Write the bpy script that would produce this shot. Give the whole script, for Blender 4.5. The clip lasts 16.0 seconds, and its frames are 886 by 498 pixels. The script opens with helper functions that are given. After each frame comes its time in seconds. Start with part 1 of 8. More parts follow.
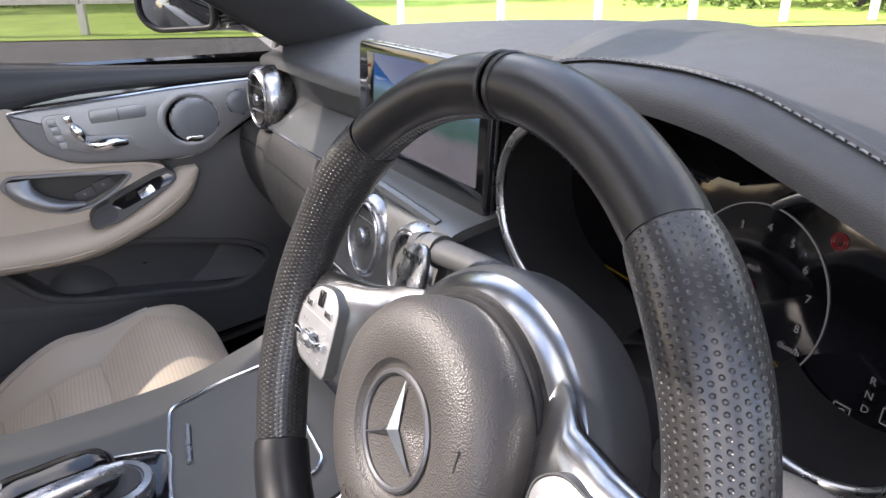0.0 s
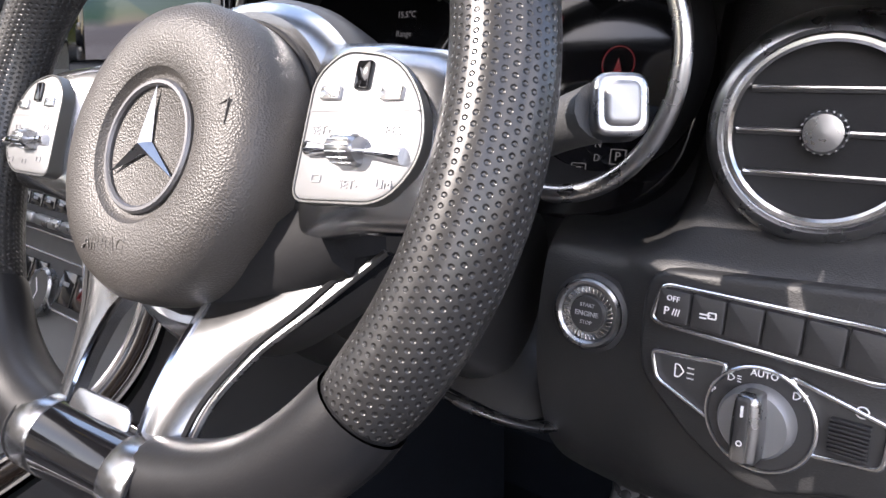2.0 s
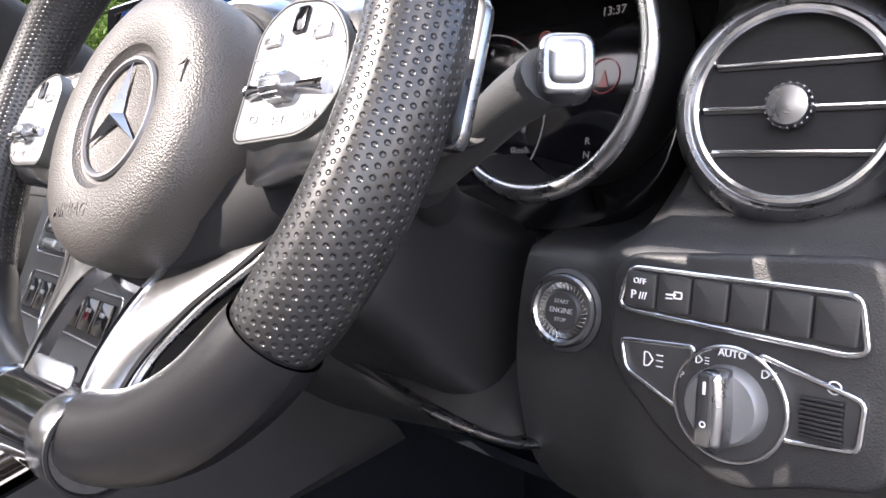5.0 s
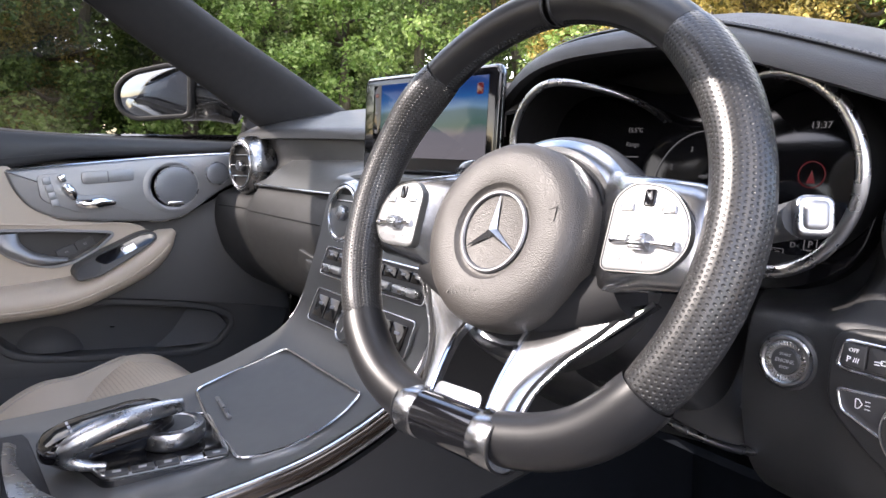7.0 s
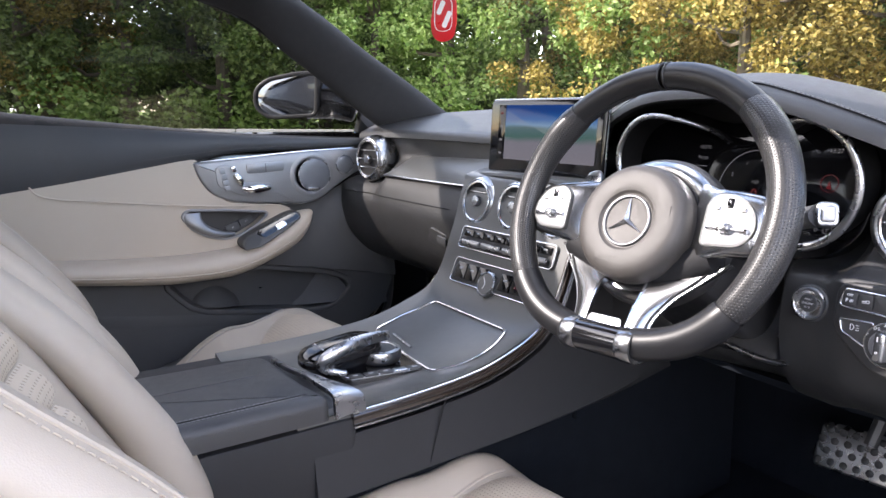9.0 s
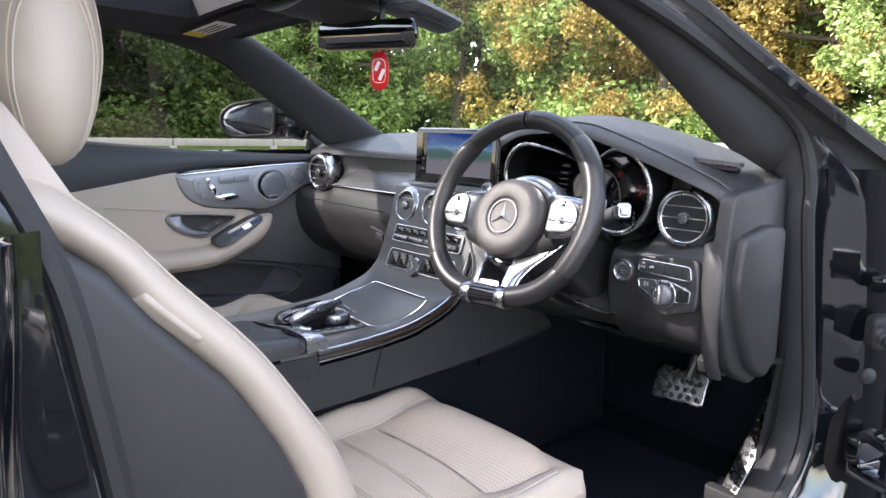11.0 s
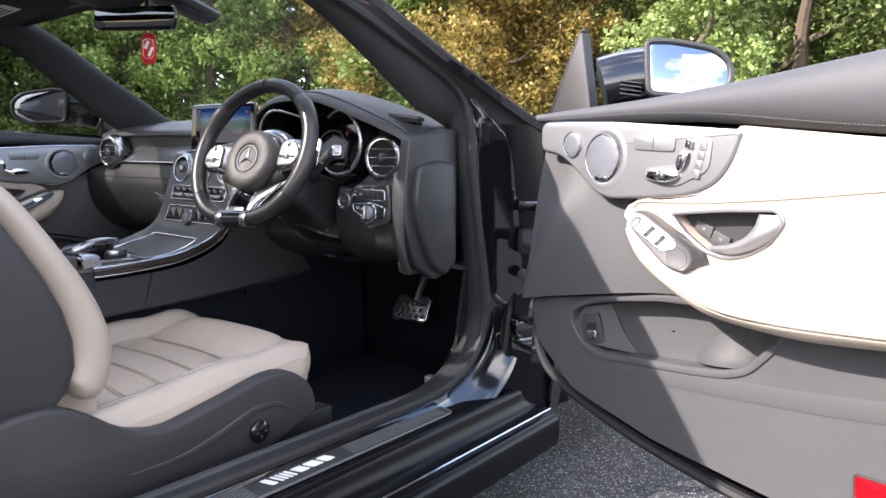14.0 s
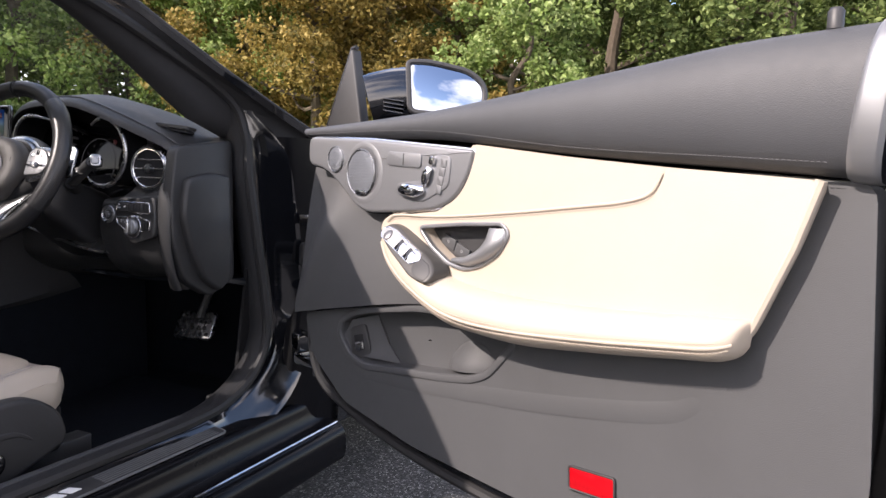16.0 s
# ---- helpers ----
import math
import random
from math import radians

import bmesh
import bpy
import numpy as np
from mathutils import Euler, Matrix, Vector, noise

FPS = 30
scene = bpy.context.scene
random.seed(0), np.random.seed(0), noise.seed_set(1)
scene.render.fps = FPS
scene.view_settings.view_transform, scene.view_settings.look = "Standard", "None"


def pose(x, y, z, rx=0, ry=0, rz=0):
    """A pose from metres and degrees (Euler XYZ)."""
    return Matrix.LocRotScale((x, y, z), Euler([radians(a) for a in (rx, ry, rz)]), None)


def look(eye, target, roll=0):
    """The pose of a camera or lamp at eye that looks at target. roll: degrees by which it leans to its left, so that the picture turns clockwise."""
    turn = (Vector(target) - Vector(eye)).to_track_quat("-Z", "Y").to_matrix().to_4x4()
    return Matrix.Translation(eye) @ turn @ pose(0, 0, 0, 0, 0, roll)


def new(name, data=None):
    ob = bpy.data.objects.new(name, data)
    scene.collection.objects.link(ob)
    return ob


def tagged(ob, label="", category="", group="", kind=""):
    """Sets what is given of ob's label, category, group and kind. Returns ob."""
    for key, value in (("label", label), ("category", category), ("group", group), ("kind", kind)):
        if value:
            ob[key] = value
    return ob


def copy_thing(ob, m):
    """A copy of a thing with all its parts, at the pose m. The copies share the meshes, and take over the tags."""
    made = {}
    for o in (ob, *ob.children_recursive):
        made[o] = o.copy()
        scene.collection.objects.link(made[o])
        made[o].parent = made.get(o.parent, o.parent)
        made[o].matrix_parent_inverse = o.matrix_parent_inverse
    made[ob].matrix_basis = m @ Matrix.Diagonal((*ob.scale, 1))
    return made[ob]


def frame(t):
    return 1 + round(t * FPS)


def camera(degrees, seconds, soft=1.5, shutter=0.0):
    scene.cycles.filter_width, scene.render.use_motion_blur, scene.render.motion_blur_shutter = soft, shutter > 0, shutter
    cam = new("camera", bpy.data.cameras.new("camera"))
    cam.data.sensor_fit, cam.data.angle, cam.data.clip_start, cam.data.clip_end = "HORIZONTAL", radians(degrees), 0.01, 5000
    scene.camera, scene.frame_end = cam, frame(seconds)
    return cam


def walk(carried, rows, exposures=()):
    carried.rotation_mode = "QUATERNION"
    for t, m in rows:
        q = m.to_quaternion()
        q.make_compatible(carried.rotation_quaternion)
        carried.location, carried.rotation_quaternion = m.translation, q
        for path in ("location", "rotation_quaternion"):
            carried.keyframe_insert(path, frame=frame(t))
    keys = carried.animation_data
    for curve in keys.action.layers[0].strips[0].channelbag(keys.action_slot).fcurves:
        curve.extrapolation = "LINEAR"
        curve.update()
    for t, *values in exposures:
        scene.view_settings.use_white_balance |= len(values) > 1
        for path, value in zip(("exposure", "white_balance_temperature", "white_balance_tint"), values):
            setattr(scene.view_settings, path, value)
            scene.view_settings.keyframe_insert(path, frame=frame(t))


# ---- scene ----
cam = camera(64.0, 16.0)
PATH = [
    (0, (0.694, -0.323, 1.2), (-0.95, 0.545, 0.462), -0.6),
    (0.5, (0.674, -0.362, 1.179), (-0.8, 0.743, 0.401), 0.1),
    (1, (0.687, -0.422, 1.147), (-0.663, 0.873, 0.44), 0.2),
    (1.5, (0.697, -0.417, 1.076), (-0.578, 1.004, 0.48), 0.3),
    (2, (0.722, -0.369, 0.994), (-0.518, 1.124, 0.509), 0.3),
    (2.5, (0.727, -0.328, 0.94), (-0.467, 1.223, 0.528), 0.4),
    (3, (0.714, -0.295, 0.912), (-0.482, 1.265, 0.543), -0.2),
    (3.2, (0.703, -0.28, 0.904), (-0.496, 1.283, 0.555), -0.1),
    (5.3, (0.766, -0.36, 0.949), (-0.657, 1.029, 0.733), 0.7),
    (5.5, (0.764, -0.373, 0.96), (-0.687, 0.986, 0.739), 0.5),
    (6, (0.76, -0.409, 0.979), (-0.753, 0.877, 0.738), 0.3),
    (6.5, (0.777, -0.476, 1.003), (-0.779, 0.752, 0.735), 0.3),
    (7, (0.809, -0.56, 1.029), (-0.773, 0.626, 0.727), 0.3),
    (7.5, (0.855, -0.644, 1.049), (-0.747, 0.506, 0.716), 0.3),
    (8, (0.894, -0.739, 1.056), (-0.721, 0.387, 0.698), 0.5),
    (8.2, (0.905, -0.775, 1.059), (-0.713, 0.342, 0.694), 0.5),
    (10.3, (1.237, -1.057, 1.131), (-0.329, 0.13, 0.759), 1.0),
    (10.5, (1.278, -1.077, 1.131), (-0.274, 0.132, 0.768), 1.1),
    (11, (1.352, -1.15, 1.129), (-0.159, 0.114, 0.784), 0.9),
    (11.5, (1.468, -1.253, 1.134), (0.001, 0.069, 0.818), 1.1),
    (12, (1.596, -1.313, 1.11), (0.179, 0.067, 0.817), 1.1),
    (12.5, (1.7, -1.35, 1.043), (0.33, 0.081, 0.765), 0.9),
    (13, (1.767, -1.355, 0.978), (0.442, 0.121, 0.721), 1.0),
    (13.5, (1.812, -1.333, 0.953), (0.545, 0.195, 0.709), 1.1),
    (14, (1.843, -1.312, 0.95), (0.647, 0.274, 0.715), 1.1),
    (14.5, (1.875, -1.289, 0.949), (0.766, 0.361, 0.73), 1.3),
    (15, (1.91, -1.266, 0.953), (0.892, 0.443, 0.745), 1.5),
    (15.5, (1.946, -1.25, 0.957), (1.03, 0.516, 0.756), 1.7),
    (16, (1.981, -1.242, 0.956), (1.169, 0.576, 0.769), 1.9),
]
walk(cam, [(t, look(eye, target, roll)) for t, eye, target, roll in PATH], [(0.0, 2.85, 7000, 20), (1.0, 2.83, 7000, 20), (3.0, 2.96, 7000, 20), (5.5, 3.3, 7000, 20), (6.5, 3.06, 7000, 20), (7.5, 3.02, 6900, 20), (11.5, 2.92, 6700, 18), (13.0, 2.6, 6700, 18), (14.5, 2.25, 6900, 20), (15.2, 1.85, 7000, 21), (16.0, 1.58, 7000, 21)])

# ---- world, sun and exposure ----
SUN = Vector((-0.481, -0.663, 0.574)).normalized()
world = bpy.data.worlds.new("world")
scene.world = world
world.use_nodes = True
wn, wl = world.node_tree.nodes, world.node_tree.links
wn.clear()
sky = wn.new("ShaderNodeTexSky")
sky.sky_type, sky.sun_disc = "NISHITA", False
sky.sun_elevation = math.asin(SUN.z)
sky.sun_rotation = math.atan2(SUN.x, SUN.y)
sky.ozone_density = 1.6
w_out, w_bg, w_mix = wn.new("ShaderNodeOutputWorld"), wn.new("ShaderNodeBackground"), wn.new("ShaderNodeMix")
w_mix.data_type = "RGBA"
w_tc, w_noise, w_ramp = wn.new("ShaderNodeTexCoord"), wn.new("ShaderNodeTexNoise"), wn.new("ShaderNodeValToRGB")
w_noise.inputs["Scale"].default_value, w_noise.inputs["Detail"].default_value = 2.6, 7.0
w_ramp.color_ramp.elements[0].position, w_ramp.color_ramp.elements[1].position = 0.47, 0.62
wl.new(w_tc.outputs["Generated"], w_noise.inputs["Vector"])
wl.new(w_noise.outputs["Fac"], w_ramp.inputs["Fac"])
wl.new(w_ramp.outputs["Color"], w_mix.inputs["Factor"])
wl.new(sky.outputs["Color"], w_mix.inputs["A"])
w_mix.inputs["B"].default_value = (8.5, 8.6, 8.8, 1)
wl.new(w_mix.outputs["Result"], w_bg.inputs["Color"])
w_bg.inputs["Strength"].default_value = 0.135
wl.new(w_bg.outputs["Background"], w_out.inputs["Surface"])

sun_data = bpy.data.lights.new("sun", "SUN")
sun_data.energy, sun_data.angle, sun_data.color = 2.7, radians(0.53), (1.0, 0.955, 0.89)
sun = new("sun", sun_data)
sun.matrix_world = look(SUN * 40, (0, 0, 0))


# ---- materials ----
def nodes_of(name):
    m = bpy.data.materials.new(name)
    m.use_nodes = True
    nt = m.node_tree
    return m, nt, nt.nodes["Principled BSDF"]


def surface(name, color, rough=0.5, metal=0.0, grain=0.0, grain_scale=600.0, vary=0.12, vary_scale=9.0, rough_vary=0.08,
            coat=0.0, spec=0.5, voronoi=False, stretch=(1, 1, 1), sheen=0.0, deep=0.0005):
    """A surface with patches of tone, uneven gloss and a fine relief, in object space (metres)."""
    m, nt, b = nodes_of(name)
    n, l = nt.nodes, nt.links
    tc, mp = n.new("ShaderNodeTexCoord"), n.new("ShaderNodeMapping")
    mp.inputs["Scale"].default_value = stretch
    l.new(tc.outputs["Object"], mp.inputs["Vector"])
    big = n.new("ShaderNodeTexNoise")
    big.inputs["Scale"].default_value, big.inputs["Detail"].default_value = vary_scale, 6.0
    l.new(mp.outputs["Vector"], big.inputs["Vector"])
    mix = n.new("ShaderNodeMix")
    mix.data_type = "RGBA"
    c = Vector(color)
    mix.inputs["A"].default_value = (*(c * (1 - vary)), 1)
    mix.inputs["B"].default_value = (*[min(1, v) for v in c * (1 + vary)], 1)
    l.new(big.outputs["Fac"], mix.inputs["Factor"])
    l.new(mix.outputs["Result"], b.inputs["Base Color"])
    rr = n.new("ShaderNodeMapRange")
    rr.inputs["To Min"].default_value, rr.inputs["To Max"].default_value = max(0.02, rough - rough_vary), min(1, rough + rough_vary)
    fine = n.new("ShaderNodeTexNoise")
    fine.inputs["Scale"].default_value, fine.inputs["Detail"].default_value = vary_scale * 7, 4.0
    l.new(mp.outputs["Vector"], fine.inputs["Vector"])
    l.new(fine.outputs["Fac"], rr.inputs["Value"])
    l.new(rr.outputs["Result"], b.inputs["Roughness"])
    b.inputs["Metallic"].default_value = metal
    b.inputs["Coat Weight"].default_value = coat
    b.inputs["Coat Roughness"].default_value = 0.05
    b.inputs["Specular IOR Level"].default_value = spec
    b.inputs["Sheen Weight"].default_value = sheen
    if grain:
        t = n.new("ShaderNodeTexVoronoi" if voronoi else "ShaderNodeTexNoise")
        t.inputs["Scale"].default_value = grain_scale
        l.new(mp.outputs["Vector"], t.inputs["Vector"])
        bump = n.new("ShaderNodeBump")
        bump.inputs["Strength"].default_value, bump.inputs["Distance"].default_value = grain, deep
        l.new(t.outputs["Distance" if voronoi else "Fac"], bump.inputs["Height"])
        l.new(bump.outputs["Normal"], b.inputs["Normal"])
    return m


def dotted(name, color, rough, pitch_u, pitch_v, radius, depth, hole=0.0, grain=0.15, grain_scale=700.0, metal=0.0):
    """Leather with rows of small punched dots, laid out along the mesh's own coordinates (metres)."""
    m, nt, b = nodes_of(name)
    n, l = nt.nodes, nt.links
    uv, sep = n.new("ShaderNodeUVMap"), n.new("ShaderNodeSeparateXYZ")
    l.new(uv.outputs["UV"], sep.inputs["Vector"])

    def calc(op, a, c=None, d=None):
        k = n.new("ShaderNodeMath")
        k.operation = op
        for s, v in enumerate((a, c, d)):
            if v is None:
                continue
            if isinstance(v, (int, float)):
                k.inputs[s].default_value = v
            else:
                l.new(v, k.inputs[s])
        return k.outputs[0]
    row = calc("DIVIDE", sep.outputs["Y"], pitch_v)
    odd = calc("MULTIPLY", calc("FLOORED_MODULO", calc("FLOOR", row), 2.0), 0.5)
    col = calc("ADD", calc("DIVIDE", sep.outputs["X"], pitch_u), odd)
    du = calc("MULTIPLY", calc("SUBTRACT", calc("FRACT", col), 0.5), pitch_u)
    dv = calc("MULTIPLY", calc("SUBTRACT", calc("FRACT", row), 0.5), pitch_v)
    far = calc("SQRT", calc("ADD", calc("MULTIPLY", du, du), calc("MULTIPLY", dv, dv)))
    dip = n.new("ShaderNodeMapRange")
    dip.interpolation_type = "SMOOTHSTEP"
    dip.inputs["From Min"].default_value, dip.inputs["From Max"].default_value = radius * 0.35, radius
    l.new(far, dip.inputs["Value"])
    tc, noise_t = n.new("ShaderNodeTexCoord"), n.new("ShaderNodeTexNoise")
    noise_t.inputs["Scale"].default_value = grain_scale
    l.new(tc.outputs["Object"], noise_t.inputs["Vector"])
    height = calc("ADD", dip.outputs["Result"], calc("MULTIPLY", noise_t.outputs["Fac"], grain))
    bump = n.new("ShaderNodeBump")
    bump.inputs["Strength"].default_value, bump.inputs["Distance"].default_value = 1.0, depth
    l.new(height, bump.inputs["Height"])
    l.new(bump.outputs["Normal"], b.inputs["Normal"])
    big = n.new("ShaderNodeTexNoise")
    big.inputs["Scale"].default_value, big.inputs["Detail"].default_value = 14.0, 5.0
    l.new(tc.outputs["Object"], big.inputs["Vector"])
    tone, mix = n.new("ShaderNodeMix"), n.new("ShaderNodeMix")
    tone.data_type = mix.data_type = "RGBA"
    c = Vector(color)
    tone.inputs["A"].default_value, tone.inputs["B"].default_value = (*(c * 0.88), 1), (*(c * 1.1), 1)
    l.new(big.outputs["Fac"], tone.inputs["Factor"])
    mix.inputs["A"].default_value = (*(c * (1 - hole)), 1)
    l.new(dip.outputs["Result"], mix.inputs["Factor"])
    l.new(tone.outputs["Result"], mix.inputs["B"])
    l.new(mix.outputs["Result"], b.inputs["Base Color"])
    b.inputs["Roughness"].default_value = rough
    b.inputs["Metallic"].default_value = metal
    return m


def pane(name, tint, gloss=1.0):
    """Thin clear sheet: what is behind shows through, with more gloss towards grazing views."""
    m = bpy.data.materials.new(name)
    m.use_nodes = True
    n, l = m.node_tree.nodes, m.node_tree.links
    n.clear()
    o, mx, tr, gl, lw, pw, mu = (n.new("ShaderNode" + k) for k in ("OutputMaterial", "MixShader", "BsdfTransparent", "BsdfGlossy", "LayerWeight", "Math", "Math"))
    tr.inputs["Color"].default_value = (*tint, 1)
    gl.inputs["Roughness"].default_value = 0.02
    lw.inputs["Blend"].default_value = 0.5
    pw.operation, pw.inputs[1].default_value = "POWER", 5.0
    mu.operation, mu.inputs[1].default_value, mu.inputs[2].default_value = "MULTIPLY_ADD", 0.9 * gloss, 0.06 * gloss
    l.new(lw.outputs["Facing"], pw.inputs[0])
    l.new(pw.outputs[0], mu.inputs[0])
    l.new(mu.outputs[0], mx.inputs["Fac"])
    l.new(tr.outputs[0], mx.inputs[1])
    l.new(gl.outputs[0], mx.inputs[2])
    l.new(mx.outputs[0], o.inputs["Surface"])
    return m


def glow(name, color, strength):
    m, nt, b = nodes_of(name)
    b.inputs["Base Color"].default_value = (0, 0, 0, 1)
    b.inputs["Roughness"].default_value = 0.2
    b.inputs["Emission Color"].default_value = (*color, 1)
    b.inputs["Emission Strength"].default_value = strength
    return m


BLACK_LEATHER = surface("black_leather", (0.036, 0.036, 0.037), 0.44, grain=0.5, grain_scale=600, voronoi=True, vary=0.2)
DASH_SKIN = surface("dash_skin", (0.020, 0.0202, 0.021), 0.5, grain=0.3, grain_scale=1000, voronoi=True, vary=0.18)
RIM_LEATHER = surface("rim_leather", (0.012, 0.012, 0.013), 0.36, spec=0.32, grain=0.12, grain_scale=800, vary=0.2)
RIM_DOTS = dotted("rim_dotted_leather", (0.021, 0.0205, 0.0205), 0.31, 0.0036, 0.0031, 0.0011, 0.0006, hole=0.0, grain=0.03)
CREAM = surface("cream_leather", (0.405, 0.349, 0.285), 0.47, grain=0.25, grain_scale=900, voronoi=True, vary=0.06, vary_scale=6)
CREAM_DOTS = dotted("cream_punched_leather", (0.500, 0.422, 0.332), 0.52, 0.0064, 0.0064, 0.0016, 0.0006, hole=0.42, grain=0.1)
GREY_PLASTIC = surface("grey_plastic", (0.064, 0.0655, 0.068), 0.55, spec=0.28, grain=0.3, grain_scale=1100, voronoi=True, vary=0.1)
DARK_PLASTIC = surface("dark_plastic", (0.029, 0.029, 0.030), 0.5, grain=0.2, grain_scale=700, vary=0.15)
SOFT_BLACK = surface("soft_black", (0.012, 0.012, 0.013), 0.7, spec=0.25, grain=0.2, grain_scale=500)
AIRBAG_SKIN = surface("airbag_skin", (0.046, 0.0415, 0.038), 0.46, grain=0.6, grain_scale=950, voronoi=True, vary=0.08)
SATIN = surface("satin_silver", (0.35, 0.355, 0.365), 0.28, metal=1.0, vary=0.06, rough_vary=0.06)
SPOKE_SILVER = surface("spoke_silver", (0.36, 0.365, 0.375), 0.235, metal=1.0, vary=0.06, rough_vary=0.05)
PAD_SILVER = surface("pad_silver", (0.31, 0.31, 0.315), 0.42, metal=0.6, vary=0.04)
BRUSHED = surface("brushed_aluminium", (0.24, 0.245, 0.255), 0.40, metal=0.6, vary=0.05, grain=0.12, grain_scale=300, stretch=(1, 0.06, 12))
CHROME = surface("chrome", (0.78, 0.78, 0.79), 0.08, metal=1.0, vary=0.02, rough_vary=0.04)
BRIGHT_EDGE = surface("bright_edge", (0.7, 0.7, 0.71), 0.2, metal=1.0, vary=0.03)
GLOSS_BLACK = surface("gloss_black", (0.006, 0.006, 0.007), 0.08, vary=0.1, rough_vary=0.03, coat=0.6)
SATIN_GREY = surface("satin_grey_trim", (0.092, 0.093, 0.090), 0.36, metal=0.35, vary=0.1, grain=0.1, grain_scale=900)
DARK_WOOD = surface("dark_wood_strip", (0.028, 0.02, 0.015), 0.16, vary=0.5, vary_scale=40, stretch=(1, 0.08, 1), coat=0.8)
PAINT = surface("black_car_paint", (0.004, 0.0045, 0.006), 0.12, vary=0.1, rough_vary=0.02, coat=1.0)
SILL_PAINT = surface("black_sill_paint", (0.005, 0.005, 0.006), 0.22, vary=0.2, rough_vary=0.06, spec=0.12)
FLANK = surface("console_flank", (0.027, 0.0272, 0.029), 0.55, spec=0.25, grain=0.3, grain_scale=1000, voronoi=True, vary=0.15)
DOOR_TOP = surface("door_top_leather", (0.052, 0.0545, 0.059), 0.56, spec=0.35, grain=0.4, grain_scale=700, voronoi=True, vary=0.12)
RUBBER = surface("rubber_seal", (0.014, 0.014, 0.015), 0.62, vary=0.2, grain=0.2, grain_scale=500)
BADGE = surface("badge_metal", (0.15, 0.15, 0.158), 0.46, metal=0.9, vary=0.06)
CARPET = surface("carpet", (0.0065, 0.008, 0.011), 0.95, spec=0.08, grain=0.9, grain_scale=900, vary=0.3, vary_scale=30)
HEADLINER = surface("headliner", (0.020, 0.020, 0.022), 0.9, grain=0.4, grain_scale=900)
DIM_THREAD = surface("dim_thread", (0.085, 0.086, 0.09), 0.8, vary=0.1)
THREAD = surface("pale_thread", (0.22, 0.22, 0.225), 0.8, vary=0.1)
CREAM_THREAD = surface("cream_thread", (0.42, 0.36, 0.29), 0.8, vary=0.1)
WHITE_INK = surface("white_ink", (0.75, 0.75, 0.75), 0.5)
POD_GREY = surface("pod_grey", (0.048, 0.046, 0.044), 0.42, vary=0.08)
GREY_INK = surface("grey_ink", (0.28, 0.28, 0.29), 0.5)
RED_PLASTIC = surface("red_plastic", (0.55, 0.006, 0.012), 0.3, vary=0.08)
RED_LENS = surface("red_reflector", (0.38, 0.004, 0.008), 0.15, vary=0.2, vary_scale=200, coat=0.5)
MIRROR = surface("mirror_glass", (0.42, 0.46, 0.52), 0.015, metal=1.0, vary=0.0, rough_vary=0.0)
DIM_MIRROR = surface("dimming_mirror", (0.13, 0.14, 0.15), 0.02, metal=1.0, vary=0.0, rough_vary=0.0)
COLUMN_BLACK = surface("column_black", (0.018, 0.018, 0.019), 0.34, vary=0.1)
KNEE_BLACK = surface("knee_black", (0.030, 0.029, 0.028), 0.24, vary=0.15)
MESH_METAL = dotted("speaker_mesh", (0.21, 0.225, 0.25), 0.36, 0.0030, 0.0030, 0.0011, 0.0004, hole=0.75, grain=0.0, metal=0.65)
SCREEN_GLASS = surface("screen_glass", (0.004, 0.004, 0.005), 0.07, vary=0.0, rough_vary=0.02)
CLEAR = pane("clear_glass", (0.93, 0.97, 0.95), 0.35)
TINTED = pane("tinted_glass", (0.27, 0.275, 0.27), 0.7)
# for the assumed roof opening that admits sunlight
ASSUMED_ROOF_GLASS = pane("assumed_roof_glass", (0.62, 0.64, 0.65), 0.8)


def asphalt():
    """Dark binder with pale and grey stones a few millimetres across."""
    m, nt, b = nodes_of("asphalt")
    n, l = nt.nodes, nt.links
    tc, vo, sep, ramp, big, mix, bump = (n.new("ShaderNode" + k) for k in ("TexCoord", "TexVoronoi", "SeparateColor", "ValToRGB", "TexNoise", "Mix", "Bump"))
    vo.inputs["Scale"].default_value, big.inputs["Scale"].default_value = 170.0, 1.3
    mix.data_type, mix.blend_type = "RGBA", "MULTIPLY"
    mix.inputs["Factor"].default_value = 0.5
    l.new(tc.outputs["Object"], vo.inputs["Vector"])
    l.new(tc.outputs["Object"], big.inputs["Vector"])
    l.new(vo.outputs["Color"], sep.inputs["Color"])
    l.new(sep.outputs[0], ramp.inputs["Fac"])
    e = ramp.color_ramp.elements
    e[0].color, e[1].color = (0.025, 0.025, 0.027, 1), (0.34, 0.335, 0.32, 1)
    for p, c in ((0.45, 0.045), (0.75, 0.085), (0.9, 0.16)):
        e.new(p).color = (c, c, c * 1.02, 1)
    l.new(ramp.outputs["Color"], mix.inputs["A"])
    l.new(big.outputs["Fac"], mix.inputs["B"])
    l.new(mix.outputs["Result"], b.inputs["Base Color"])
    b.inputs["Roughness"].default_value = 0.8
    bump.inputs["Strength"].default_value, bump.inputs["Distance"].default_value = 0.9, 0.003
    bump.invert = True
    l.new(vo.outputs["Distance"], bump.inputs["Height"])
    l.new(bump.outputs["Normal"], b.inputs["Normal"])
    return m


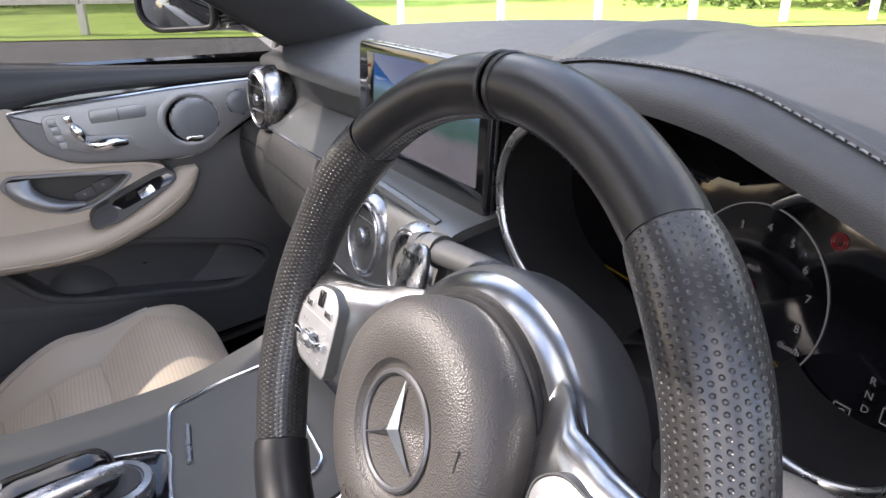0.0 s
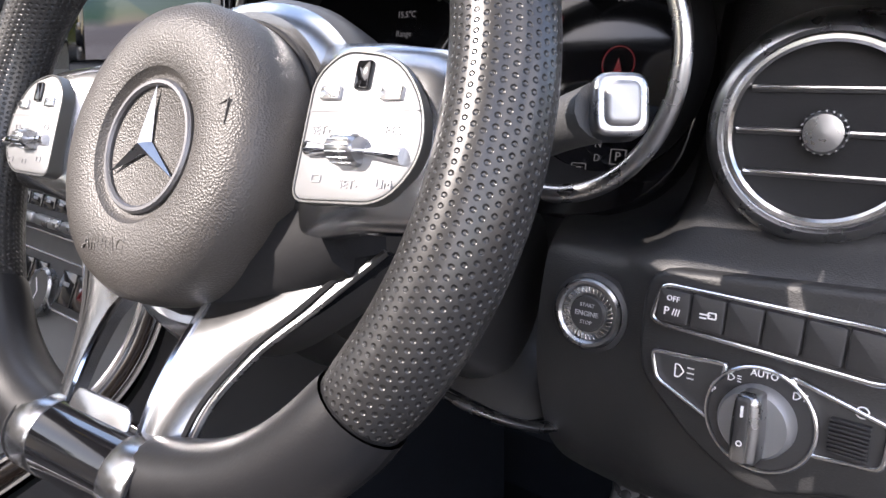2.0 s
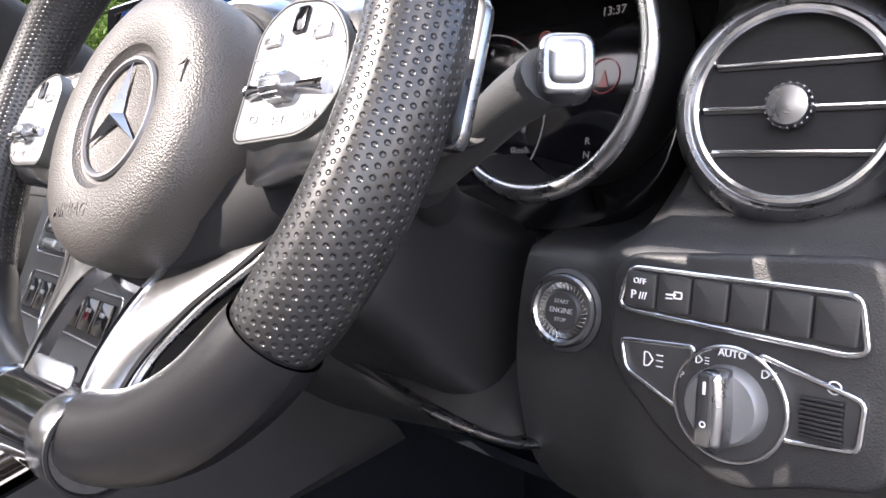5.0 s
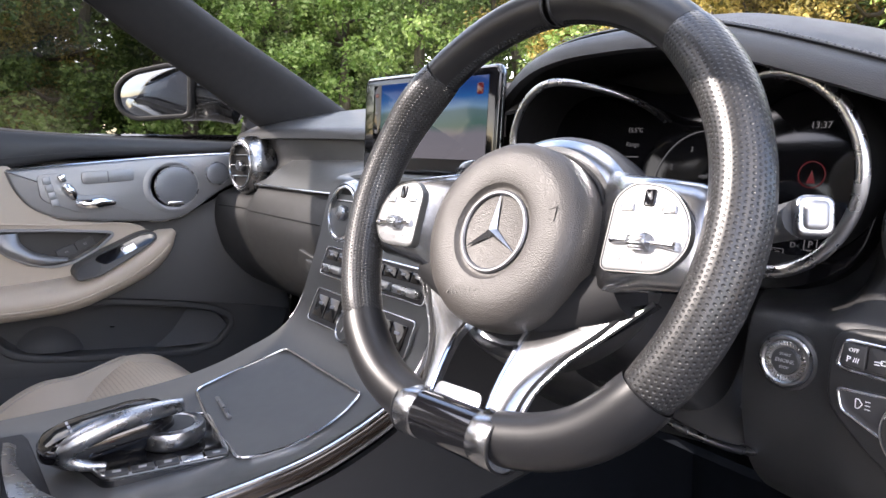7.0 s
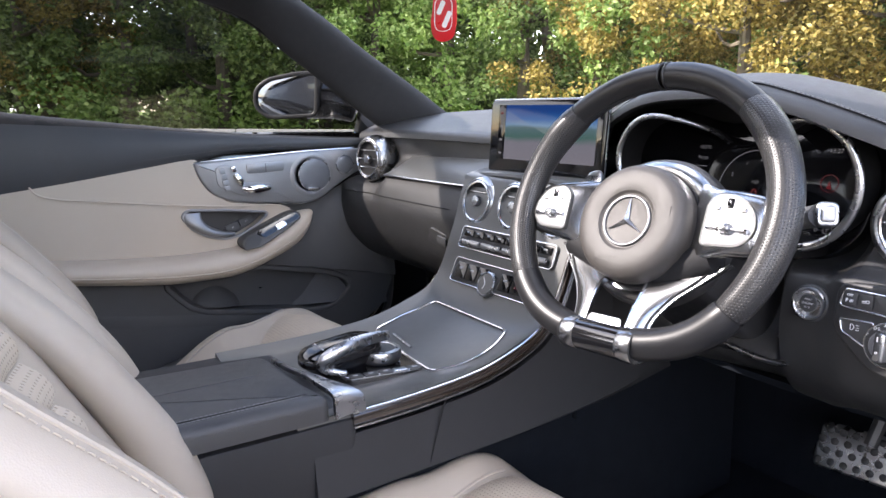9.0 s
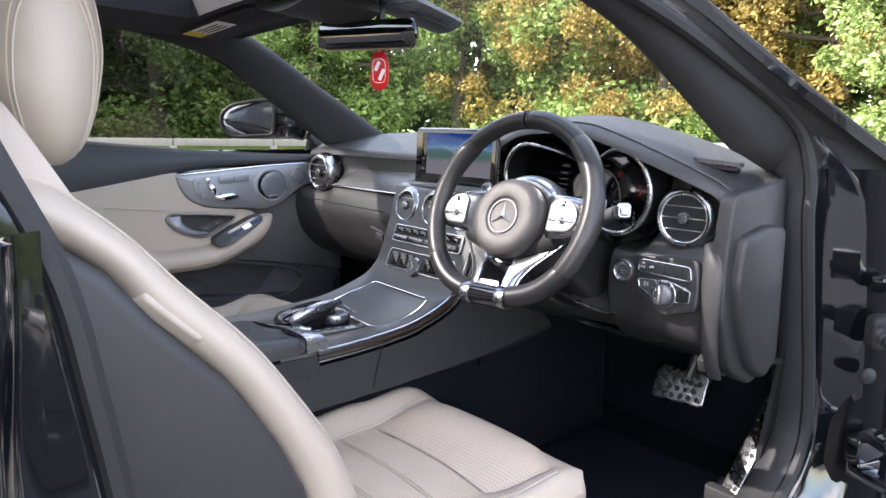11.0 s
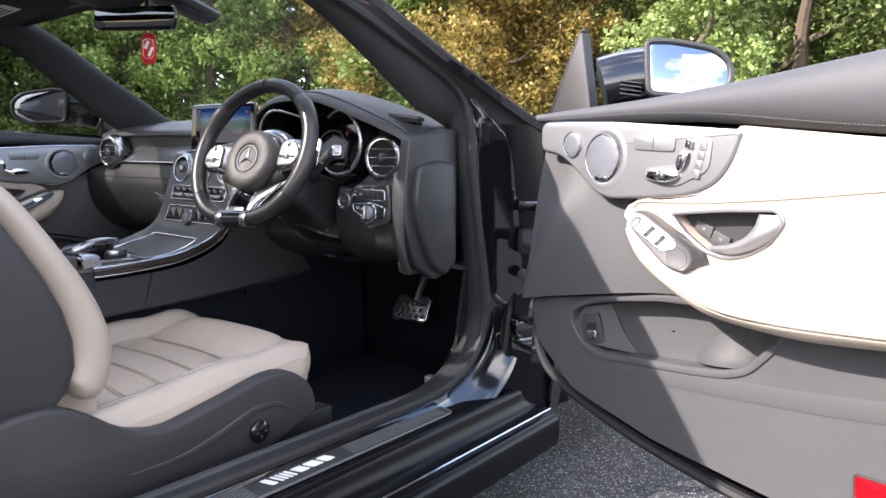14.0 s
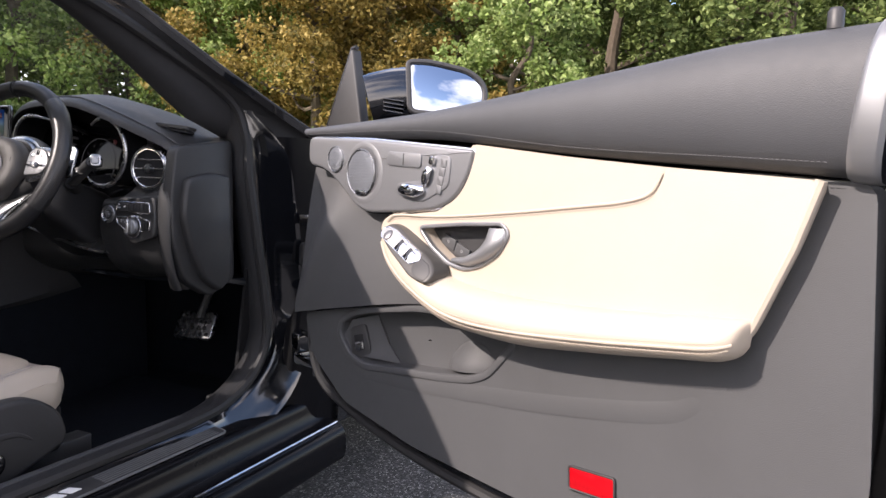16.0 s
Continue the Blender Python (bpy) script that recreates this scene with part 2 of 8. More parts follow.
ASPHALT = asphalt()
LAMP_WHITE = glow("lamp_white", (0.9, 0.92, 1.0), 0.018)
LAMP_RED = glow("lamp_red", (1.0, 0.05, 0.08), 0.012)
LAMP_DIM = glow("lamp_dim", (0.6, 0.63, 0.7), 0.022)
LAMP_AMBER = glow("lamp_amber", (0.9, 0.6, 0.05), 0.006)


# ---- geometry helpers ----
def build(name, vf, material, parent=None, label="", sharp=38, m=None, uv=None):
    """One mesh object from (vertices, faces)."""
    verts, faces = vf
    if m is not None:
        verts = [m @ Vector(v) for v in verts]
    me = bpy.data.meshes.new(name)
    me.from_pydata([tuple(v) for v in verts], [], faces)
    bm = bmesh.new()
    bm.from_mesh(me)
    bmesh.ops.remove_doubles(bm, verts=bm.verts, dist=1e-5) if uv is None else None
    bmesh.ops.recalc_face_normals(bm, faces=bm.faces)
    bm.to_mesh(me)
    bm.free()
    me.polygons.foreach_set("use_smooth", [True] * len(me.polygons))
    me.set_sharp_from_angle(angle=radians(sharp))
    if uv is not None:
        layer = me.uv_layers.new(name="UVMap")
        co = [uv[lp.vertex_index] for lp in me.loops]
        layer.data.foreach_set("uv", [c for p in co for c in p])
    me.materials.append(material)
    ob = new(name, me)
    if parent is not None:
        ob.parent = parent
    if label:
        ob["label"] = label
    return ob


def thing(name, label, category, group="", kind="", at=None):
    ob = new(name)
    ob.empty_display_size = 0.05
    if at is not None:
        ob.matrix_basis = at
    return tagged(ob, label, category, group, kind)


def join(*parts):
    v, f = [], []
    for pv, pf in parts:
        k = len(v)
        v += list(pv)
        f += [tuple(i + k for i in face) for face in pf]
    return v, f


def moved(vf, m):
    return [m @ Vector(v) for v in vf[0]], vf[1]


def loft(rings, closed=True, cap=True):
    n = len(rings[0])
    v = [p for r in rings for p in r]
    f = []
    for a in range(len(rings) - 1):
        for b in range(n if closed else n - 1):
            c = (b + 1) % n
            f.append((a * n + b, a * n + c, (a + 1) * n + c, (a + 1) * n + b))
    if cap and closed:
        f.append(tuple(range(n))[::-1])
        f.append(tuple((len(rings) - 1) * n + i for i in range(n)))
    return v, f


def spline(points, n, closed=False):
    """Catmull-Rom through points: n steps on each piece."""
    p = [Vector(q) for q in points]
    k = len(p)
    out = []
    for i in range(k if closed else k - 1):
        a, b, c, d = (p[(i + j) % k] if closed else p[max(0, min(k - 1, i + j))] for j in (-1, 0, 1, 2))
        for s in range(n):
            t = s / n
            out.append(0.5 * (2 * b + (c - a) * t + (2 * a - 5 * b + 4 * c - d) * t * t + (3 * b - a - 3 * c + d) * t ** 3))
    if not closed:
        out.append(p[-1])
    return out


def tube(path, radius, n=12, closed=False, flat=1.0, up=None):
    """A round bar along a path; radius may be a function of the share of the way; flat squashes it along up."""
    p = [Vector(q) for q in path]
    k = len(p)
    rings = []
    side = None
    for i in range(k):
        t = (p[(i + 1) % k] - p[i - 1]) if closed else (p[min(i + 1, k - 1)] - p[max(i - 1, 0)])
        t.normalize()
        if up is not None:
            u = Vector(up) - t * t.dot(Vector(up))
        elif side is None:
            u = t.orthogonal()
        else:
            u = side - t * t.dot(side)
        u.normalize()
        side = u
        w = t.cross(u)
        r = radius(i / (k - 1)) if callable(radius) else radius
        rings.append([p[i] + (w * math.cos(a) + u * (flat * math.sin(a))) * r for a in (2 * math.pi * j / n for j in range(n))])
    if closed:
        rings.append(rings[0])
    return loft(rings, True, not closed)


def inset(outline, d):
    """The outline of a plane shape (counter-clockwise), drawn in by d."""
    n = len(outline)
    out = []
    for i in range(n):
        a, b, c = (Vector(outline[(i + j) % n]) for j in (-1, 0, 1))
        e, f = (b - a), (c - b)
        e = e.normalized() if e.length > 1e-9 else f.normalized()
        f = f.normalized() if f.length > 1e-9 else e
        ne, nf = Vector((-e.y, e.x)), Vector((-f.y, f.x))
        h = ne + nf
        h = h / max(0.5, h.length_squared) * 2 if h.length > 1e-6 else ne
        out.append(b + h * d)
    return out


def area(outline):
    return sum(a[0] * b[1] - b[0] * a[1] for a, b in zip(outline, outline[1:] + outline[:1])) / 2


def prism(outline, z0, z1, bevel=0.0, steps=3, both=False):
    """A plate of a plane shape between two heights, with rounded upper (and lower) edges."""
    o = [Vector((p[0], p[1])) for p in outline]
    if area([tuple(p) for p in o]) < 0:
        o = o[::-1]
    rings = []
    turns = [math.pi / 2 * k / steps for k in range(steps + 1)] if bevel else [0]
    if both and bevel:
        for a in reversed(turns):
            q = inset(o, bevel * (1 - math.cos(a)))
            rings.append([Vector((p.x, p.y, z0 + bevel * (1 - math.sin(a)))) for p in q])
    else:
        rings.append([Vector((p.x, p.y, z0)) for p in o])
    for a in turns:
        q = inset(o, bevel * (1 - math.cos(a)))
        rings.append([Vector((p.x, p.y, z1 - bevel * (1 - math.sin(a)))) for p in q])
    return loft(rings)


def rounded(points, radius, steps=4):
    """A plane polygon with rounded corners; radius may be a list."""
    n = len(points)
    out = []
    for i in range(n):
        a, b, c = (Vector(points[(i + j) % n][:2]) for j in (-1, 0, 1))
        r = radius[i] if isinstance(radius, (list, tuple)) else radius
        u, v = (a - b), (c - b)
        r = min(r, u.length * 0.48, v.length * 0.48)
        if r < 1e-6:
            out.append(b)
            continue
        s, e = b + u.normalized() * r, b + v.normalized() * r
        for k in range(steps + 1):
            t = k / steps
            out.append(s * (1 - t) ** 2 + b * 2 * t * (1 - t) + e * t * t)
    return out


def oblong(w, h, r, steps=4):
    return rounded([(-w / 2, -h / 2), (w / 2, -h / 2), (w / 2, h / 2), (-w / 2, h / 2)], r, steps)


def circle(r, n=32, x=0.0, y=0.0):
    return [Vector((x + r * math.cos(2 * math.pi * i / n), y + r * math.sin(2 * math.pi * i / n))) for i in range(n)]


def slab(w, h, d, r=0.004, bevel=0.002):
    """A rounded box, centred."""
    return prism(oblong(w, h, r), -d / 2, d / 2, bevel, 2, both=True)


def lathe(profile, n=40):
    rings = [[Vector((r * math.cos(2 * math.pi * i / n), r * math.sin(2 * math.pi * i / n), z)) for i in range(n)] for r, z in profile]
    return loft(rings, True, True)


def ring(r_out, r_in, z0, z1, n=48):
    b = (r_out - r_in) * 0.3
    prof = [(r_in, z0), (r_out, z0), (r_out, z1 - b), (r_out - b, z1), (r_in + b, z1), (r_in, z1 - b), (r_in, z0)]
    rings = [[Vector((r * math.cos(2 * math.pi * i / n), r * math.sin(2 * math.pi * i / n), z)) for i in range(n)] for r, z in prof]
    return loft(rings, True, False)


def band(outline, width, z0, z1):
    """A frame round a plane shape, of that width, between two heights."""
    o = [Vector((p[0], p[1])) for p in outline]
    if area([tuple(p) for p in o]) < 0:
        o = o[::-1]
    i = inset(o, width)
    mo, mi = inset(o, width * 0.25), inset(o, width * 0.75)
    rings = [[Vector((p.x, p.y, z)) for p in q] for q, z in ((o, z0), (o, z1 - width * 0.2), (mo, z1), (mi, z1), (i, z1 - width * 0.2), (i, z0), (o, z0))]
    return loft(rings, True, False)


def sheet(fn, nu, nv, thick=0.0):
    """A surface fn(u, v) on a grid, given thickness along its own normal."""
    g = [[Vector(fn(i / nu, j / nv)) for j in range(nv + 1)] for i in range(nu + 1)]
    v = [p for r in g for p in r]
    w = nv + 1
    f = [(i * w + j, (i + 1) * w + j, (i + 1) * w + j + 1, i * w + j + 1) for i in range(nu) for j in range(nv)]
    if thick:
        back = []
        for i in range(nu + 1):
            for j in range(nv + 1):
                a = g[min(i + 1, nu)][j] - g[max(i - 1, 0)][j]
                b = g[i][min(j + 1, nv)] - g[i][max(j - 1, 0)]
                nrm = a.cross(b)
                nrm = nrm.normalized() if nrm.length > 1e-12 else Vector((0, 0, 1))
                back.append(g[i][j] - nrm * thick)
        k = len(v)
        v += back
        f += [tuple(x + k for x in q)[::-1] for q in f]
        edge = [i * w for i in range(nu + 1)] + [nu * w + j for j in range(1, w)] + [i * w + nv for i in range(nu - 1, -1, -1)] + [j for j in range(nv - 1, 0, -1)]
        f += [(edge[e], edge[e - 1], edge[e - 1] + k, edge[e] + k) for e in range(len(edge))]
    return v, f


def lerp_rows(rows, x):
    """Rows (x, values...) read between on a smooth curve that never overshoots."""
    if x <= rows[0][0]:
        return rows[0][1:]
    if x >= rows[-1][0]:
        return rows[-1][1:]
    i = next(k for k in range(len(rows) - 1) if x <= rows[k + 1][0])
    a, b = rows[i], rows[i + 1]
    h = b[0] - a[0]
    t = (x - a[0]) / h

    def slope(k, c):
        if k <= 0 or k >= len(rows) - 1:
            j = min(max(k, 0), len(rows) - 2) if k <= 0 else len(rows) - 2
            return (rows[j + 1][c] - rows[j][c]) / (rows[j + 1][0] - rows[j][0])
        d0 = (rows[k][c] - rows[k - 1][c]) / (rows[k][0] - rows[k - 1][0])
        d1 = (rows[k + 1][c] - rows[k][c]) / (rows[k + 1][0] - rows[k][0])
        return 0.0 if d0 * d1 <= 0 else 2 * d0 * d1 / (d0 + d1)
    out = []
    for c in range(1, len(a)):
        s0, s1 = slope(i, c), slope(i + 1, c)
        out.append(a[c] * (2 * t ** 3 - 3 * t * t + 1) + h * s0 * (t ** 3 - 2 * t * t + t) + b[c] * (3 * t * t - 2 * t ** 3) + h * s1 * (t ** 3 - t * t))
    return out


def axes(origin, x, y, z):
    m = Matrix((Vector(x).normalized(), Vector(y).normalized(), Vector(z).normalized())).transposed().to_4x4()
    m.translation = Vector(origin)
    return m


def facing(origin, normal, up=(0, 0, 1), turn=0.0):
    """A frame whose z points along normal and whose y points up."""
    z = Vector(normal).normalized()
    x = Vector(up).cross(z).normalized()
    return axes(origin, x, z.cross(x), z) @ Matrix.Rotation(radians(turn), 4, "Z")


def lettering(text, size, m, material, parent, name="lettering", align="CENTER", depth=0.0003):
    cu = bpy.data.curves.new("text", "FONT")
    cu.body, cu.size, cu.align_x, cu.align_y, cu.extrude, cu.resolution_u = text, size, align, "CENTER", depth, 2
    ob = bpy.data.objects.new("text", cu)
    me = bpy.data.meshes.new_from_object(ob)
    bpy.data.objects.remove(ob)
    bpy.data.curves.remove(cu)
    me.transform(m)
    me.materials.append(material)
    me.name = name
    o = new(name, me)
    o.parent = parent
    return o


def stitches(path, length, gap, radius, name, material, parent, up=(0, 0, 1)):
    """A row of short threads lying along a path."""
    p = [Vector(q) for q in path]
    parts, carry = [], 0.0
    run = [0.0]
    for a, b in zip(p, p[1:]):
        run.append(run[-1] + (b - a).length)

    def at(s):
        for i in range(len(p) - 1):
            if s <= run[i + 1]:
                return p[i].lerp(p[i + 1], (s - run[i]) / max(1e-9, run[i + 1] - run[i]))
        return p[-1]
    s = gap
    u = Vector(up) * radius * 0.6
    while s + length < run[-1]:
        a, b = at(s), at(s + length)
        parts.append(tube([a, a.lerp(b, 0.3) + u, a.lerp(b, 0.7) + u, b], radius, 4))
        s += length + gap
    return build(name, join(*parts), material, parent)


# ---- ground and surroundings ----
def ground_and_grass():
    g = build("ground", sheet(lambda u, v: (-1500 + 3000 * u, -1500 + 3000 * v, 0), 2, 2), ASPHALT)
    tagged(g, "dark grey asphalt car park with fine pale grit", "asphalt", kind="structure")
    chips = []
    rng = random.Random(4)
    for _ in range(9000):
        x, y, r = rng.uniform(0.55, 2.6), rng.uniform(-0.9, 2.2), rng.uniform(0.0012, 0.0040)
        k = rng.uniform(0, 6)
        chips.append(([(x + r * math.cos(k + a), y + r * math.sin(k + a), 0.0005) for a in (0, 2.1, 4.2)] + [(x, y, r * 0.8)], [(0, 1, 3), (1, 2, 3), (2, 0, 3)]))
    tagged(build("gravel", join(*chips), surface("grit", (0.36, 0.36, 0.35), 0.7, vary=0.7, vary_scale=300)), "grey stone chips set in the asphalt", "gravel", kind="stuff")
    far = sheet(lambda u, v: (-12.2 + 0.371 * (-60 + 260 * u) - 0.928 * 300 * v ** 2, 6.0 + 0.928 * (-60 + 260 * u) + 0.371 * 300 * v ** 2, 0.02 + 1.2 * v), 40, 12)
    grass_m = surface("grass", (0.20, 0.29, 0.05), 0.9, vary=0.45, vary_scale=1.4, grain=0.8, grain_scale=30)
    tagged(build("lawn", far, grass_m), "sunlit bright green grass behind the low fence", "grass", kind="structure")


def knee_rail():
    """Low timber fence along the edge of the car park."""
    wood = surface("pale_timber", (0.62, 0.58, 0.52), 0.8, vary=0.2, vary_scale=14, stretch=(1, 1, 0.3), grain=0.5, grain_scale=90)
    f = thing("wooden_fence", "low pale weathered timber rail fence beside the grass", "fence", at=pose(-13.0, 6.0, 0, 0, 0, 68.2))
    for k in range(-16, 9):
        build("post", slab(0.14, 0.14, 0.62, 0.01, 0.008), wood, f, m=pose(2.05 * k, 0, 0.31))
    for k in range(-16, 8):
        build("rail", slab(2.03, 0.11, 0.15, 0.012, 0.01), wood, f, m=pose(2.05 * k + 1.025, 0, 0.69))


def leaf_material(name, a, b, c):
    m = bpy.data.materials.new(name)
    m.use_nodes = True
    n, l = m.node_tree.nodes, m.node_tree.links
    n.clear()
    o, mx, df, tr, geo, ramp = (n.new("ShaderNode" + k) for k in ("OutputMaterial", "MixShader", "BsdfPrincipled", "BsdfTranslucent", "NewGeometry", "ValToRGB"))
    e = ramp.color_ramp.elements
    e[0].color, e[1].color = (*a, 1), (*c, 1)
    mid = e.new(0.55)
    mid.color = (*b, 1)
    l.new(geo.outputs["Random Per Island"], ramp.inputs["Fac"])
    l.new(ramp.outputs["Color"], df.inputs["Base Color"])
    l.new(ramp.outputs["Color"], tr.inputs["Color"])
    df.inputs["Roughness"].default_value = 0.6
    df.inputs["Specular IOR Level"].default_value = 0.25
    mx.inputs["Fac"].default_value = 0.35
    l.new(df.outputs[0], mx.inputs[1])
    l.new(tr.outputs[0], mx.inputs[2])
    l.new(mx.outputs[0], o.inputs["Surface"])
    return m


def leaves(rng, spots, count, spread, size, droop=0.5):
    """Many folded leaves round the spots, as plain arrays."""
    v, f = [], []
    for sx, sy, sz, sr in spots:
        for _ in range(count):
            p = Vector((rng.gauss(0, 1), rng.gauss(0, 1), rng.gauss(0, 0.8)))
            p = p.normalized() * sr * spread * rng.uniform(0.45, 1.05) + Vector((sx, sy, sz))
            d = Vector((rng.gauss(0, 1), rng.gauss(0, 1), rng.gauss(-droop, 0.6))).normalized()
            w = d.orthogonal()
            w.rotate(Matrix.Rotation(rng.uniform(0, 6.28), 3, d))
            L = size * rng.uniform(0.6, 1.3)
            s = w * L * 0.24
            h = d.cross(w) * L * 0.07
            k = len(v)
            v += [p, p + d * L * 0.45 + s + h, p + d * L, p + d * L * 0.45 - s + h]
            f += [(k, k + 1, k + 2), (k, k + 2, k + 3)]
    return v, f


def tree(seed, height, width, leaf_m, bark, label, size, count=115, clumps=78, low=0.12, name="tree"):
    rng = random.Random(seed)
    t = thing(name, label, name, "trees at the edge of the wood" if name == "tree" else "")
    top = height * 0.86
    path = [Vector((0, 0, -0.1))]
    for k in range(1, 8):
        path.append(Vector((rng.uniform(-0.2, 0.2) * k * 0.3, rng.uniform(-0.2, 0.2) * k * 0.3, top * k / 7)))
    parts = [tube(spline(path, 4), lambda s: height * 0.024 * (1 - 0.9 * s) + 0.01, 9)]
    spots = []
    for k in range(15):
        z = top * rng.uniform(0.16, 0.95)
        a = k * 2.4 + rng.uniform(-0.4, 0.4)
        reach = width * (0.55 + 0.45 * math.sin(math.pi * min(1, z / top * 0.9 + 0.1))) * rng.uniform(0.6, 1.0)
        b = path[min(7, int(z / top * 7))]
        tip = Vector((b.x + reach * math.cos(a), b.y + reach * math.sin(a), z + reach * rng.uniform(0.0, 0.45)))
        mid = b.lerp(tip, 0.5) + Vector((0, 0, -0.1 * reach))
        parts.append(tube(spline([Vector((b.x, b.y, z * 0.92)), mid, tip], 3), lambda s, r=height * 0.008: r * (1 - 0.85 * s) + 0.006, 6))
        for q in range(2):
            c = mid.lerp(tip, rng.uniform(0.2, 1.0))
            spots.append((c.x, c.y, c.z, rng.uniform(0.5, 0.9) * width * 0.26))
    while len(spots) < clumps:
        a, z = rng.uniform(0, 6.28), height * rng.uniform(low, 1.0)
        r = width * math.sqrt(max(0.05, math.sin(math.pi * min(1.0, 0.18 + 0.82 * z / height)))) * rng.uniform(0.55, 1.05)
        spots.append((r * math.cos(a), r * math.sin(a), z, rng.uniform(0.5, 1.0) * width * 0.27))
    build("trunk", join(*parts), bark, t)
    v, f = leaves(rng, spots, count, 1.0, size)
    me = bpy.data.meshes.new("crown")
    me.from_pydata([tuple(p) for p in v], [], f)
    me.materials.append(leaf_m)
    new("crown", me).parent = t
    return t


def woodland():
    bark = surface("bark", (0.09, 0.07, 0.05), 0.9, vary=0.4, vary_scale=8, grain=1.0, grain_scale=40)
    green = leaf_material("green_leaves", (0.08, 0.14, 0.03), (0.19, 0.27, 0.07), (0.33, 0.40, 0.16))
    deep = leaf_material("deep_green_leaves", (0.055, 0.09, 0.025), (0.14, 0.19, 0.055), (0.26, 0.32, 0.12))
    gold = leaf_material("autumn_leaves", (0.09, 0.08, 0.022), (0.30, 0.215, 0.055), (0.44, 0.34, 0.12))
    kinds = [tree(1, 13.0, 3.6, green, bark, "tall broadleaf tree with light green leaves", 0.21, 250),
             tree(2, 12.0, 3.9, gold, bark, "chestnut tree with yellow and brown autumn leaves", 0.18, 330),
             tree(3, 14.0, 4.0, deep, bark, "tall broadleaf tree with dark green leaves", 0.21, 250)]
    fresh = leaf_material("pale_green_leaves", (0.12, 0.19, 0.05), (0.25, 0.335, 0.10), (0.38, 0.45, 0.20))
    shrub = tree(5, 7.5, 2.0, fresh, bark, "tall shrub with pale green pointed leaves", 0.17, 150, 90, 0.03, "shrub")
    shrub.matrix_basis = pose(-4.3, 17.5, 0)
    spots = [(76, 24, 2, 0.9), (84, 22, 2, 0.95), (91, 25, 2, 1.0), (97, 22, 2, 0.9), (103, 24, 2, 1.0), (110, 23, 1, 0.9), (117, 25, 1, 1.05),
             (122, 22, 1, 0.85), (128, 26, 0, 1.0), (133, 27, 1, 0.95), (139, 28, 0, 0.9), (145, 29, 0, 1.0), (151, 30, 0, 0.95), (157, 30, 0, 0.9),
             (163, 30, 2, 1.0), (170, 30, 2, 1.0), (177, 31, 1, 0.95), (184, 30, 2, 1.0), (191, 30, 2, 1.0),
             (80, 33, 0, 1.2), (90, 34, 2, 1.2), (100, 33, 0, 1.2), (110, 34, 2, 1.2), (119, 34, 2, 1.25), (128, 36, 0, 1.2), (137, 37, 2, 1.25),
             (146, 38, 2, 1.2), (155, 39, 2, 1.2), (165, 39, 0, 1.2), (175, 39, 2, 1.2), (185, 39, 2, 1.2)]
    rng = random.Random(9)
    used = set()
    for a, r, k, s in spots:
        x, y = r * math.cos(radians(a)), r * math.sin(radians(a))
        m = pose(x, y, 0, 0, 0, rng.uniform(0, 360))
        if k not in used:
            used.add(k)
            kinds[k].matrix_basis = m @ Matrix.Scale(s, 4)
        else:
            c = copy_thing(kinds[k], m)
            c.scale = (s, s, s * rng.uniform(0.9, 1.1))
    # dense dark woodland closing the gaps behind
    rng = random.Random(7)
    far = []
    for _ in range(700):
        a, r = radians(rng.uniform(66, 200)), rng.uniform(46, 56)
        far.append((r * math.cos(a), r * math.sin(a), rng.uniform(0.5, 19), rng.uniform(2.0, 3.6)))
    v, f = leaves(rng, far, 90, 1.0, 1.1, 0.3)
    me = bpy.data.meshes.new("distant_wood")
    me.from_pydata([tuple(p) for p in v], [], f)
    me.materials.append(leaf_material("wood_leaves", (0.03, 0.055, 0.016), (0.075, 0.11, 0.03), (0.12, 0.155, 0.045)))
    tagged(new("distant_wood", me), "dense dark green wood behind the trees", "woodland", kind="stuff")
    rng = random.Random(5)
    low = []
    for _ in range(150):
        a, r = radians(rng.uniform(72, 195)), rng.uniform(19.5, 27)
        if 138 < math.degrees(a):
            r += 5.5
        low.append((r * math.cos(a), r * math.sin(a), rng.uniform(0.2, 1.7), rng.uniform(0.7, 1.4)))
    v, f = leaves(rng, low, 190, 1.0, 0.24, 0.1)
    me = bpy.data.meshes.new("undergrowth")
    me.from_pydata([tuple(p) for p in v], [], f)
    me.materials.append(green)
    tagged(new("undergrowth", me), "light green shrubs and brambles under the trees", "shrubs", kind="stuff")


# ---- car body ----
S_LINE = [(0.675, -1.0, 1.365), (0.66, -0.6, 1.372), (0.665, -0.36, 1.358), (0.685, -0.17, 1.31), (0.718, -0.02, 1.245), (0.76, 0.163, 1.147), (0.779, 0.205, 1.05),
          (0.781, 0.212, 0.96), (0.786, 0.24, 0.80), (0.79, 0.268, 0.65), (0.79, 0.28, 0.53), (0.79, 0.235, 0.445), (0.789, 0.14, 0.392),
          (0.787, 0.02, 0.372), (0.785, -0.3, 0.368), (0.782, -0.7, 0.368), (0.776, -0.86, 0.38), (0.775, -0.945, 0.44), (0.775, -0.968, 0.52), (0.775, -0.988, 0.65),
          (0.775, -1.004, 0.80), (0.774, -1.022, 0.92), (0.768, -1.038, 1.01), (0.752, -1.072, 1.10), (0.715, -1.125, 1.24), (0.69, -1.145, 1.33)]


